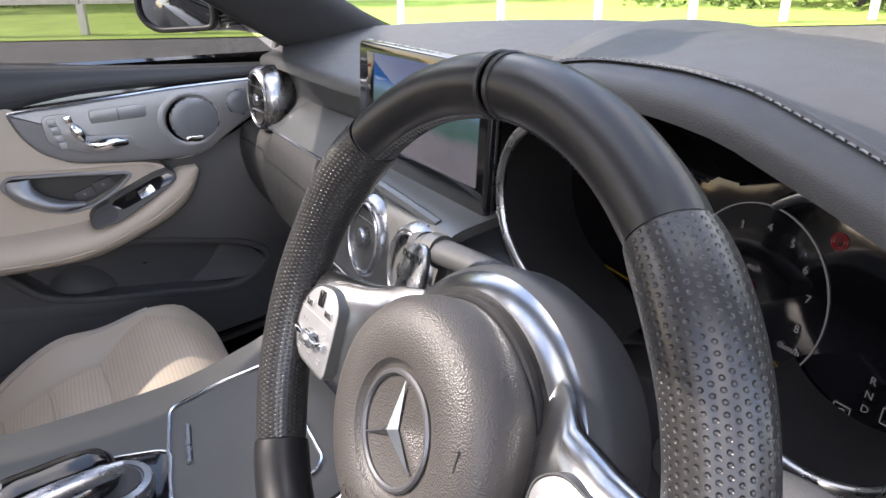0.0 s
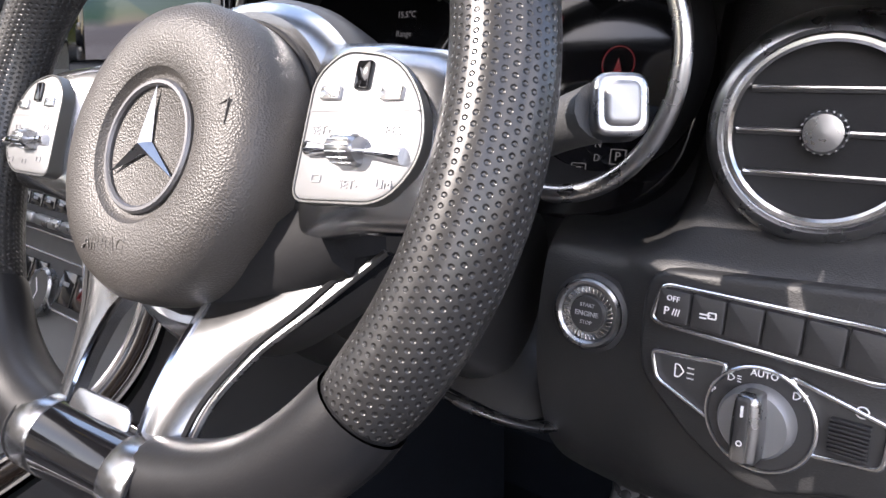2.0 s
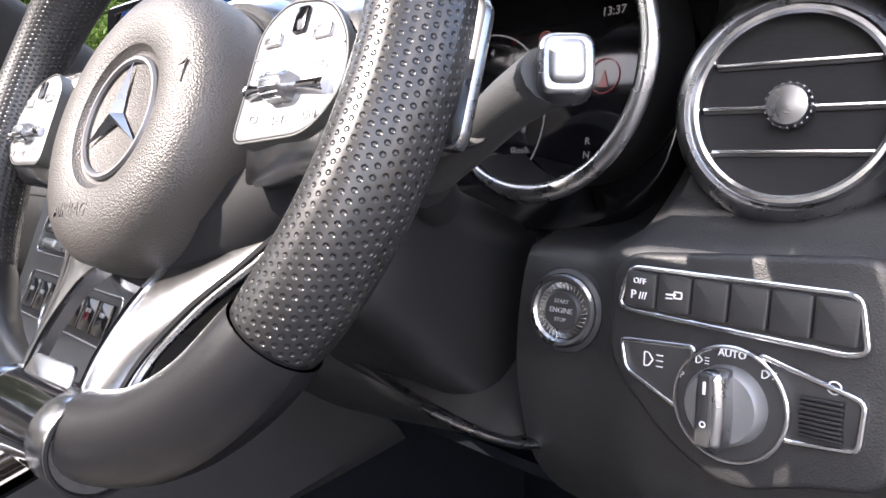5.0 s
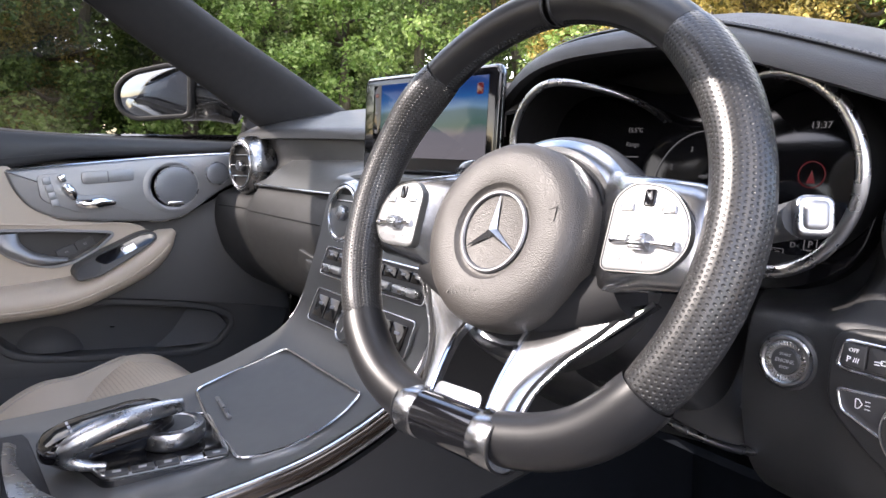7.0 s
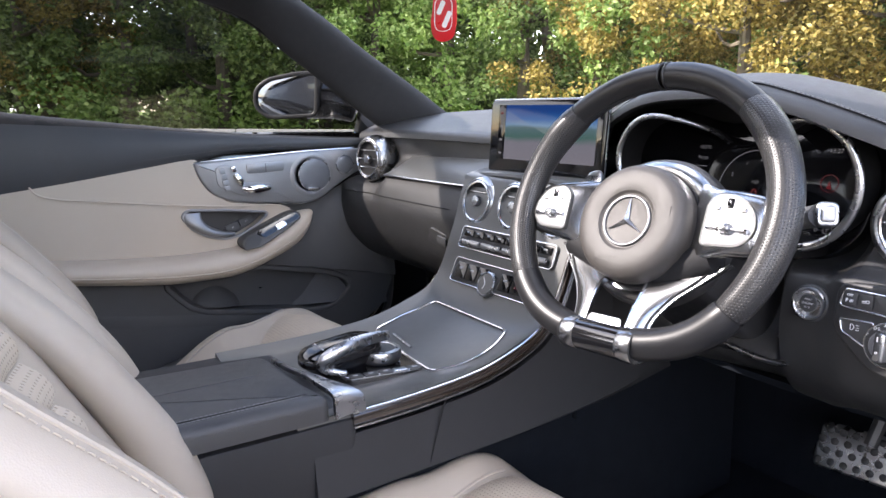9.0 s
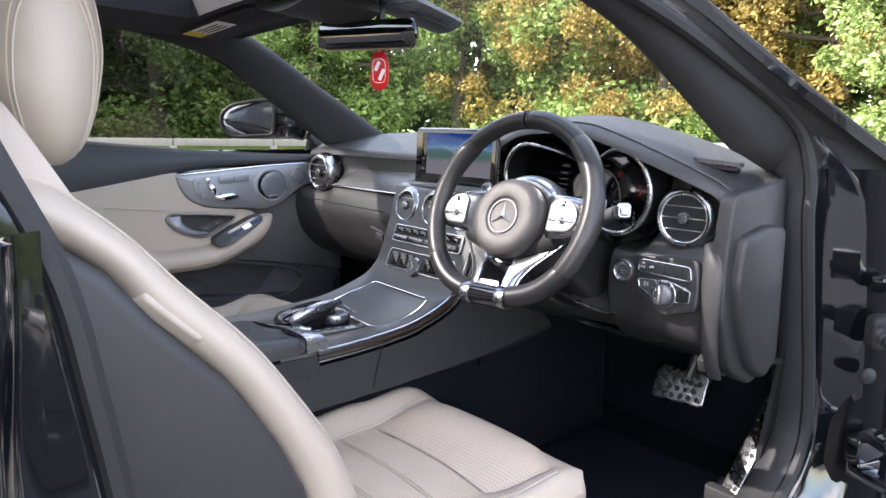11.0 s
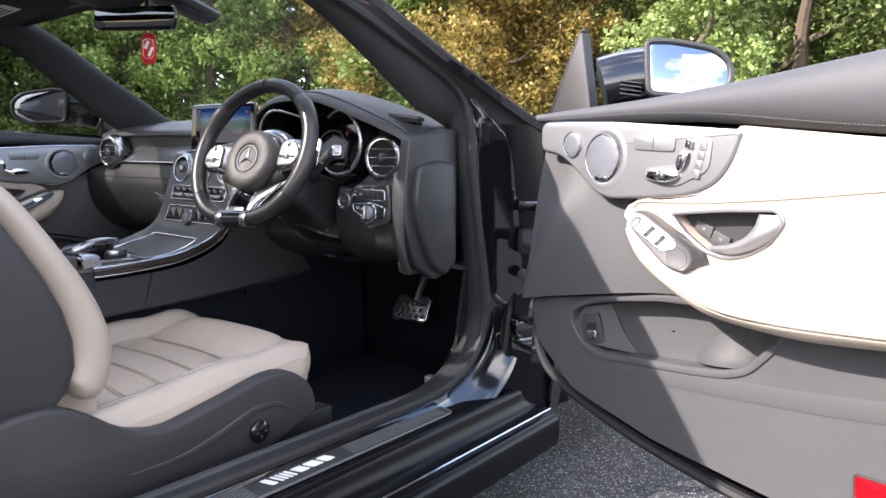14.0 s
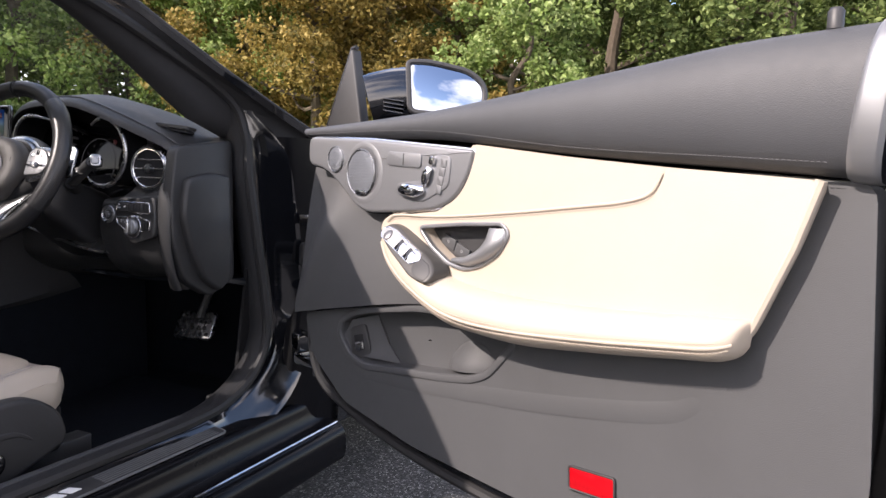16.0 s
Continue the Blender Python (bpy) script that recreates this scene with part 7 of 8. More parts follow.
    for v, h, w_ in ((0.345, 0.040, 0.262), (0.475, 0.046, 0.250)):
        m = on_stack(0.01, v, 0.002)
        pn = build("key_panel", prism(oblong(w_, h, 0.008), -0.004, 0.002, 0.001), DARK_PLASTIC, c, "black climate key panel", m=m)
        build("panel_edging", band(oblong(w_ + 0.004, h + 0.004, 0.009), 0.0022, 0.0, 0.0040), BRIGHT_EDGE, pn, m=m)
        if v < 0.4:
            for k in range(8):
                key = build("key", moved(slab(0.028, 0.014, 0.004, 0.002, 0.001), pose(-0.108 + 0.031 * k, 0.009, 0.003)), GLOSS_BLACK, pn, m=m)
                build("key_mark", moved(slab(0.010, 0.003, 0.0006, 0.001, 0.0002), pose(-0.108 + 0.031 * k, 0.010, 0.0054)), GREY_INK, key, m=m)
            for k in range(4):
                build("toggle", moved(slab(0.056, 0.011, 0.010, 0.004, 0.003), pose(-0.093 + 0.062 * k, -0.010, 0.006)), SATIN, pn, "silver toggle key", m=m)
        else:
            for k in range(7):
                if k == 3:
                    continue
                key = build("key", moved(slab(0.030, 0.032, 0.004, 0.002, 0.001), pose(-0.099 + 0.033 * k, 0.0, 0.003)), GLOSS_BLACK, pn, m=m)
                build("key_mark", moved(slab(0.011, 0.004, 0.0006, 0.001, 0.0002), pose(-0.099 + 0.033 * k, 0.004, 0.0054)), GREY_INK, key, m=m)
            build("hazard_mark", moved(band([Vector((-0.006, -0.005)), Vector((0.006, -0.005)), Vector((0.0, 0.006))], 0.0014, 0, 0.0008), pose(0.066, 0.0, 0.0052)), LAMP_RED, pn, m=m)
            ck = build("clock", lathe([(0.0240, -0.002), (0.0240, 0.008), (0.0215, 0.010), (0.0205, 0.008), (0.0005, 0.008)], 36), SATIN, c, "round silver analogue clock", m=m @ pose(-0.012, -0.012, 0.0))
            build("clock_face", lathe([(0.0200, 0.007), (0.0195, 0.0088), (0.0005, 0.0088)], 32), SATIN_GREY, ck, m=m @ pose(-0.012, -0.012, 0.0))
            for a, L in ((40, 0.015), (160, 0.011)):
                build("clock_hand", moved(slab(0.0012, L, 0.0006, 0.0004, 0.0002), m @ pose(-0.012, -0.012, 0.0095, 0, 0, a) @ pose(0, L / 2, 0)), WHITE_INK, ck)
    # bright bracket in front of the armrest, ending in a plate on the flank
    def bracket(u, v):
        a = lerp_rows([(0, -0.065, -0.532, 0.664), (0.25, 0.03, -0.541, 0.678), (0.5, 0.115, -0.545, 0.6915), (0.72, 0.165, -0.543, 0.6915), (0.86, 0.190, -0.542, 0.686), (1, 0.1935, -0.542, 0.657)], u)
        b = lerp_rows([(0, -0.065, -0.520, 0.658), (0.25, 0.03, -0.528, 0.674), (0.5, 0.115, -0.524, 0.688), (0.72, 0.162, -0.510, 0.689), (0.86, 0.188, -0.499, 0.682), (1, 0.1935, -0.497, 0.659)], u)
        return Vector(a).lerp(Vector(b), v) + Vector((0, 0.028, 0.036 + 0.002 * math.sin(math.pi * v)))
    build("bracket", sheet(bracket, 28, 6, 0.007), SATIN, c, "satin silver bracket")
    # armrest
    arm = prism(rounded([(-0.10, -0.98), (0.187, -0.98), (0.187, -0.547), (0.10, -0.549), (-0.08, -0.536)], [0.02, 0.02, 0.012, 0.012, 0.03], 4), 0.656, 0.690, 0.014, 4)
    a = thing("armrest", "black grained leather console armrest with pale stitching", "armrest", at=pose(0, 0.028, 0.036))
    tilt = Matrix.Translation((0.187, 0, 0.688)) @ Matrix.Rotation(radians(-5), 4, "Y") @ Matrix.Translation((-0.187, 0, -0.688))
    build("armrest_pad", arm, BLACK_LEATHER, a, m=tilt)
    for x, z in ((0.157, 0.6902), (0.167, 0.6902)):
        stitches([tilt @ Vector((x, -0.95, z)), tilt @ Vector((x, -0.575, z))], 0.0036, 0.0024, 0.0006, "stitching", THREAD, a)
    build("armrest_seam", tube([(0.162, -0.96, 0.6902), (0.162, -0.57, 0.6902)], 0.0009, 5), SOFT_BLACK, a, m=tilt)
    build("armrest_seam", tube([(0.03, -0.96, 0.6898), (0.03, -0.58, 0.6898)], 0.0010, 5), BLACK_LEATHER, a, m=tilt)
    build("armrest_base", slab(0.352, 0.53, 0.115, 0.012, 0.006), FLANK, a, m=pose(0.003, -0.767, 0.588))
    # touchpad and controller
    t = thing("controller", "gloss black touchpad on a silver bridge beside a silver dial", "controller", at=pose(-0.035, 0.045, 0.018))
    base = rounded([(0.122, -0.352), (-0.012, -0.330), (-0.030, -0.400), (-0.015, -0.500), (0.103, -0.476)], [0.008, 0.02, 0.03, 0.03, 0.012], 5)
    build("plinth", prism(base, 0.655, 0.6725, 0.002), GLOSS_BLACK, t)
    build("plinth_edge", band(base, 0.0026, 0.668, 0.6745), BRIGHT_EDGE, t, "bright edging")
    tm = Matrix.Translation((0.034, -0.453, 0.668)) @ Matrix.Rotation(radians(7), 4, "X")
    pads = ((0.70, 0.0, 0.012), (0.90, 0.010, 0.006), (1.0, 0.022, 0.0), (0.985, 0.032, 0.0), (0.90, 0.039, 0.0), (0.70, 0.0435, 0.0), (0.35, 0.046, 0.0))
    build("touchpad", loft([[Vector((p.x * s, p.y * s + dy, z)) for p in oblong(0.076, 0.138, 0.037, 8)] for s, z, dy in pads]), GLOSS_BLACK, t, "gloss black palm rest", m=tm)
    for k in range(3):
        build("pad_mark", moved(slab(0.010, 0.003, 0.0006, 0.001, 0.0002), pose(-0.012 + 0.013 * k, -0.035, 0.0450)), GREY_INK, t, m=tm)
    bridge = spline([(0.060, -0.382, 0.7160), (0.067, -0.415, 0.7185), (0.072, -0.450, 0.7165), (0.073, -0.480, 0.7090), (0.070, -0.500, 0.6985), (0.068, -0.502, 0.6880), (0.071, -0.490, 0.6790), (0.079, -0.468, 0.6745)], 6)
    build("bridge", tube(bridge, lambda q: 0.0045 + 0.0065 * math.sin(math.pi * min(1.0, 0.12 + 0.95 * q)) ** 0.7, 16, False, 0.62, (1, 0, 0.3)), SATIN, t, "satin silver bridge")
    dm = pose(0.049, -0.393, 0.672) @ Matrix.Diagonal((1.14, 1.14, 1.0, 1))
    build("dial", lathe([(0.027, 0.0), (0.0315, 0.004), (0.0330, 0.009), (0.0330, 0.018), (0.0315, 0.0215), (0.0250, 0.0225), (0.0235, 0.0205), (0.0005, 0.0205)], 44), SATIN, t, "silver rotary dial", m=dm)
    build("dial_cap", lathe([(0.0228, 0.020), (0.0225, 0.0215), (0.0005, 0.0222)], 36), DARK_PLASTIC, t, m=dm)
    for k in range(5):
        y = -0.462 + 0.0245 * k
        key = build("key", moved(slab(0.015, 0.0225, 0.003, 0.002, 0.001), pose(0.0985 + 0.0037 * k, y, 0.6735, 0, 0, -9)), DARK_PLASTIC if k != 3 else SATIN, t)
        if k != 3:
            build("key_mark", moved(slab(0.005, 0.008, 0.0006, 0.001, 0.0002), pose(0.0985 + 0.0037 * k, y, 0.6752, 0, 0, -9)), GREY_INK, key)
    return c


# ---- seats ----
def seat(name, label, at, mirror):
    """A sports seat in its own frame: x across (outer side positive), y forward from its back, z up from the floor."""
    s_ = -1 if mirror else 1
    m = at @ Matrix.Diagonal((s_, 1, 1, 1))
    s = thing(name, label, "seat", "front seats")

    def put(n, vf, mat, text="", uv=None, parent=None, sharp=38):
        return build(n, vf, mat, parent or s, text, sharp, m, uv)
    # cushion: raised bolsters on both sides of a lower insert
    def ease(a):
        a = max(0.0, min(1.0, a))
        return a * a * (3 - 2 * a)

    def cush(x, y):
        z = 0.478 + 0.05 * max(-0.3, min(0.0, y + 0.2)) + 0.034 * ease((y + 0.19) / 0.13) - 0.036 * max(0.0, (y + 0.05) / 0.07) ** 2
        if mirror:
            z += 0.012 - 0.055 * max(0.0, min(1.0, (-0.22 - y) / 0.15)) ** 1.4
        if x > 0:
            inner, lift = lerp_rows([(-0.62, 0.150, 0.010), (-0.40, 0.135, 0.022), (-0.25, 0.115, 0.038), (-0.17, 0.13, 0.030), (-0.08, 0.165, 0.012), (0.0, 0.19, 0.0)], y)
            return z + lift * ease((x - inner) / (0.212 - inner)) - 0.034 * max(0.0, (x - 0.208) / 0.032) ** 2
        lift = lerp_rows([(-0.62, 0.015), (-0.40, 0.035), (-0.22, 0.052), (-0.10, 0.030), (0.0, 0.004)], y)[0]
        return z + lift * ease((-0.195 - x) / 0.05) - 0.040 * max(0.0, (-0.25 - x) / 0.028) ** 2

    def outer(u, v):
        x = -0.278 + 0.518 * u
        e = abs(2 * u - 1)
        f = 0.022 - 0.070 * max(0.0, (e - 0.5) / 0.5) ** 2.4
        y = -0.64 + (f + 0.64) * v
        return Vector((x, y, cush(x, y)))
    put("cushion", sheet(outer, 56, 40), CREAM, "smooth cream leather seat cushion")
    def wall(u, v):
        # skirt running round the cushion edge
        if u < 0.36:
            t = u / 0.36
            p = outer(0, t)
        elif u < 0.64:
            p = outer((u - 0.36) / 0.28, 1)
        else:
            p = outer(1, 1 - (u - 0.64) / 0.36)
        c = Vector((0, -0.25, 0))
        d = (Vector((p.x, p.y, 0)) - c).normalized()
        return Vector((p.x, p.y, p.z)) + Vector((d.x, d.y, 0)) * (0.006 * math.sin(3.14 * min(1, v * 1.1))) + Vector((0, 0, -0.07 * v))
    put("cushion_skirt", sheet(wall, 60, 8), CREAM, "cream leather cushion side")
    # punched insert: cross-ribbed middle and a separate thigh pad
    def edge_out(y):
        return lerp_rows([(-0.62, 0.150), (-0.40, 0.135), (-0.25, 0.115), (-0.17, 0.125)], y)[0]
    cuts = [-0.575, -0.500, -0.420, -0.335, -0.250, -0.168]
    for y0, y1 in zip(cuts, cuts[1:]):
        def rib(u, v, y0=y0, y1=y1):
            y = y0 + (y1 - y0) * v
            x = -0.205 + (edge_out(y) + 0.205) * u
            y -= 0.012 * (2 * u - 1) ** 2
            return Vector((x, y, cush(x, y) + 0.0008 + 0.0032 * math.sin(3.14 * v) ** 0.7 * (1 - abs(2 * u - 1) ** 8)))
        vf = sheet(rib, 18, 8)
        put("insert_rib", vf, CREAM_DOTS, "punched cream leather rib", uv=[(p[0], p[1]) for p in vf[0]])
        welt = [rib(k / 24, 0.0) + Vector((0, 0, 0.0016)) for k in range(25)]
        for dy in (0.0035, -0.0035):
            put("rib_welt", tube([p + Vector((0, dy, 0)) for p in welt], 0.0013, 5), CREAM)
    def thigh(u, v):
        y = -0.166 + 0.172 * v
        a = 2 * u - 1
        x0 = -0.205 + 0.018 * v ** 2
        x1 = lerp_rows([(0, 0.128), (0.4, 0.165), (1, 0.192)], v)[0]
        y -= (0.012 + (0.075 if a > 0 else 0.03) * v) * a * a
        x = x0 + (x1 - x0) * u
        return Vector((x, y, cush(x, y) + 0.0015 + 0.012 * (math.sin(3.14 * (0.02 + 0.95 * v)) * (1 - a ** 8)) ** 0.6))
    vf = sheet(thigh, 28, 14)
    put("thigh_pad", vf, CREAM_DOTS, "punched cream leather thigh pad", uv=[(p[0], p[1]) for p in vf[0]])
    crest = [Vector((lerp_rows([(-0.60, 0.180), (-0.40, 0.186), (-0.22, 0.196), (-0.04, 0.212)], y)[0], y, 0)) for y in [-0.60 + 0.52 * k / 30 for k in range(31)]]
    crest = [Vector((p.x, p.y, cush(p.x, p.y) + 0.0008)) for p in crest]
    inner_line = [Vector((-0.208, y, cush(-0.208, y) + 0.0012)) for y in [-0.58 + 0.54 * k / 30 for k in range(31)]]
    put("piping", tube(crest, 0.0022, 6), CREAM)
    put("piping", tube(inner_line, 0.0022, 6), CREAM)
    for dx in (-0.006, 0.006):
        stitches([m @ (p + Vector((dx, 0, 0.0006))) for p in crest], 0.0045, 0.0022, 0.0006, "stitching", GREY_INK, s)
    # backrest: leaning back, wings forward
    def back_axis(h):
        return Vector((0, -0.50 - 0.344 * max(0.0, h) ** 0.92, 0.50 + 0.60 * h))
    def width(h):
        return lerp_rows([(0, 0.19), (0.15, 0.205), (0.45, 0.212), (0.7, 0.208), (0.85, 0.205), (0.97, 0.19), (1.05, 0.16), (1.09, 0.10)], h)[0]
    def section(h):
        o = back_axis(h)
        w = width(h)
        wing = lerp_rows([(0, -0.03), (0.09, -0.01), (0.26, 0.03), (0.5, 0.03), (0.75, 0.012), (0.88, 0.0), (1.34, 0.0)], h)[0]
        d = lerp_rows([(0, 0.10), (0.5, 0.105), (0.85, 0.095), (1.0, 0.10), (1.2, 0.10), (1.3, 0.08), (1.34, 0.04)], h)[0]
        pts = [(-w * 0.55, 0.0), (-w * 0.80, wing * 0.75), (-w * 0.95, wing), (-w * 1.03, wing * 0.4), (-w, -d * 0.45), (-w * 0.85, -d * 0.95), (0, -d * 1.05), (w * 0.85, -d * 0.95), (w, -d * 0.45), (w * 1.03, wing * 0.4), (w * 0.95, wing), (w * 0.80, wing * 0.75), (w * 0.55, 0.0), (0, -0.004)]
        return o, [Vector((o.x + p.x, o.y + p.y, o.z + 0.25 * p.y)) for p in spline([Vector(q) for q in pts], 4, True)]
    hs = [-0.04 + 1.13 * k / 40 for k in range(41)]
    rings = [section(h)[1] for h in hs]
    n = len(rings[0])
    put("backrest", loft(rings), CREAM, "cream leather backrest with rounded side bolsters")
    # dark shell on the flank, with the padded roll that runs along its front edge
    front = [(-0.862, 1.062), (-0.815, 1.035), (-0.758, 0.985), (-0.708, 0.928), (-0.633, 0.852), (-0.573, 0.770), (-0.533, 0.708), (-0.508, 0.655), (-0.495, 0.605), (-0.503, 0.552), (-0.526, 0.520)]
    rear = [(-0.885, 1.030), (-0.842, 1.005), (-0.790, 0.965), (-0.748, 0.910), (-0.673, 0.830), (-0.618, 0.745), (-0.586, 0.680), (-0.570, 0.625), (-0.568, 0.580), (-0.583, 0.536), (-0.600, 0.520)]
    mids = spline([Vector((0.0, (a[0] + b[0]) / 2, (a[1] + b[1]) / 2)) for a, b in zip(front, rear)], 5)
    gaps = spline([Vector((math.dist(a, b) / 2, 0, 0)) for a, b in zip(front, rear)], 5)
    roll = []
    for k, p in enumerate(mids):
        t = (mids[min(k + 1, len(mids) - 1)] - mids[max(k - 1, 0)]).normalized()
        nrm = Vector((0, -t.z, t.y)) if -t.z > 0 else Vector((0, t.z, -t.y))
        end = min(1.0, (len(mids) - 1 - k + 0.35) / 4.0, (k + 0.8) / 4.0) ** 0.5
        roll.append([Vector((0.198, p.y, p.z)) + Vector((0.046 * math.cos(a) * end, 0, 0)) + nrm * ((gaps[k].x + 0.004) * math.sin(a) * end) for a in [2 * math.pi * j / 28 for j in range(28)]])
    put("side_bolster", loft(roll), CREAM, "padded cream leather side bolster")
    put("side_bolster", loft([[Vector((-0.036 - p.x, p.y, p.z)) for p in r] for r in roll]), CREAM, "padded cream leather side bolster")
    side_line = [r[6] for r in roll[4:-3]]
    put("seam", tube([p + Vector((0, 0.0004, 0.0)) for p in side_line], 0.0018, 6), CREAM)
    stitches([m @ (r[5] + Vector((0.0005, 0.0004, 0.0004))) for r in roll[4:-3]], 0.0045, 0.0022, 0.0006, "stitching", CREAM_THREAD, s)
    flank = [(b[0], b[1]) for b in rear[1:]] + [(-0.60, 0.45), (-0.86, 0.45), (-0.95, 0.62), (-0.98, 0.90), (-0.93, 1.02)]
    flank = [Vector(q) for q in flank]
    put("seat_shell", moved(prism(flank, -0.06, 0.0, 0.016, 4), axes((0.252, 0, 0), (0, 1, 0), (0, 0, 1), (1, 0, 0))), DARK_PLASTIC, "dark grey seat back shell")
    for k in range(8):
        h0 = 0.06 + 0.075 * k
        def rib(u, v, h0=h0):
            h = h0 + 0.072 * v
            o = back_axis(h)
            x = (2 * u - 1) * 0.115
            return Vector((x, o.y + 0.004 + 0.010 * math.sin(3.14 * v) ** 0.7 + 0.02 * (abs(2 * u - 1)) ** 2, o.z))
        vf = sheet(rib, 12, 5)
        put("back_rib", vf, CREAM_DOTS, uv=[(p[0], p[2]) for p in vf[0]])
    # headrest, one rounded pad over the shoulders
    pad_rows = [(1.052, -0.790, -0.83, 0.06), (1.066, -0.773, -0.85, 0.103), (1.10, -0.756, -0.87, 0.134), (1.14, -0.745, -0.885, 0.147), (1.19, -0.738, -0.89, 0.150), (1.25, -0.744, -0.885, 0.142), (1.29, -0.756, -0.875, 0.124), (1.318, -0.772, -0.86, 0.090), (1.328, -0.79, -0.845, 0.048)]

    def pad_point(z, a, grow=1.0):
        f, b, hw = lerp_rows(pad_rows, z)
        ca, sa = math.cos(a), math.sin(a)
        return Vector((-0.035 + hw * grow * math.copysign(abs(ca) ** 0.93, ca), 0.018 + (f + b) / 2 + (f - b) / 2 * grow * math.copysign(abs(sa) ** 0.93, sa), z))
    hr = put("headrest", loft([[pad_point(1.056 + 0.272 * k / 26, 2 * math.pi * j / 40) for j in range(40)] for k in range(27)]), CREAM, "rounded cream leather headrest")
    arch = spline([Vector(q) for q in ((-0.55, 1.09), (-0.52, 1.17), (-0.35, 1.235), (0.1, 1.262), (0.55, 1.235), (0.75, 1.17), (0.80, 1.09))], 8)
    for gr in (1.0, 1.004):
        put("headrest_seam", tube([pad_point(q.y - (0.012 if gr > 1 else 0), q.x * (0.88 if gr > 1 else 1), 1.002) for q in arch], 0.0016, 5), CREAM_THREAD, parent=hr)
    put("headrest_seam", tube([pad_point(1.072 + 0.235 * k / 24, radians(64)) for k in range(25)], 0.0016, 5), CREAM_THREAD, parent=hr)
    # release tab on the shoulder
    put("release_tab", moved(prism(oblong(0.085, 0.026, 0.012, 5), -0.012, 0.006, 0.005, 4), axes((0.234, -0.726, 0.914), (0, 0.715, -0.70), (-0.60, 0.56, 0.57), (0.80, 0.42, 0.43))), CREAM, "cream seat release tab")
    # base and valance
    val = rounded([(-0.80, 0.31), (-0.79, 0.44), (-0.755, 0.50), (-0.70, 0.528), (-0.63, 0.532), (-0.57, 0.505), (-0.50, 0.452), (-0.43, 0.434), (-0.30, 0.460), (-0.19, 0.486), (-0.13, 0.482), (-0.07, 0.44), (-0.05, 0.37), (-0.20, 0.318), (-0.5, 0.30)], 0.03, 5)
    vm = axes((0.262, 0, 0), (0, 1, 0), (0, 0, 1), (1, 0, 0))
    put("valance", moved(prism(val, -0.012, 0.022, 0.010), vm), DARK_PLASTIC, "dark plastic seat base trim")
    put("valance_ridge", tube(spline([(0.284, -0.50, 0.372), (0.2845, -0.398, 0.374), (0.2845, -0.315, 0.392), (0.2845, -0.234, 0.418), (0.2845, -0.175, 0.419), (0.284, -0.136, 0.398)], 6), lambda q: 0.002 + 0.006 * math.sin(math.pi * q), 8, False, 0.5, (1, 0, 0)), DARK_PLASTIC)
    kb = put("seat_knob", moved(lathe([(0.024, 0), (0.024, 0.006), (0.018, 0.010), (0.0005, 0.010)], 24), axes((0.284, -0.22, 0.372), (0, 1, 0), (0, 0, 1), (1, 0, 0))), GLOSS_BLACK, "black round lumbar knob")
    for a in range(4):
        put("knob_mark", moved(slab(0.004, 0.008, 0.002, 0.001, 0.0005), axes((0.294, -0.22, 0.372), (0, 1, 0), (0, 0, 1), (1, 0, 0)) @ pose(0, 0, 0, 0, 0, 90 * a) @ pose(0, 0.011, 0)), DARK_PLASTIC, parent=kb)
    put("seat_base", moved(slab(0.44, 0.50, 0.10, 0.03, 0.01), pose(0, -0.26, 0.375)), SOFT_BLACK)
    for x in (-0.19, 0.19):
        put("seat_rail", moved(slab(0.05, 0.62, 0.05, 0.008, 0.004), pose(x, -0.25, 0.312)), DARK_PLASTIC)
    return s


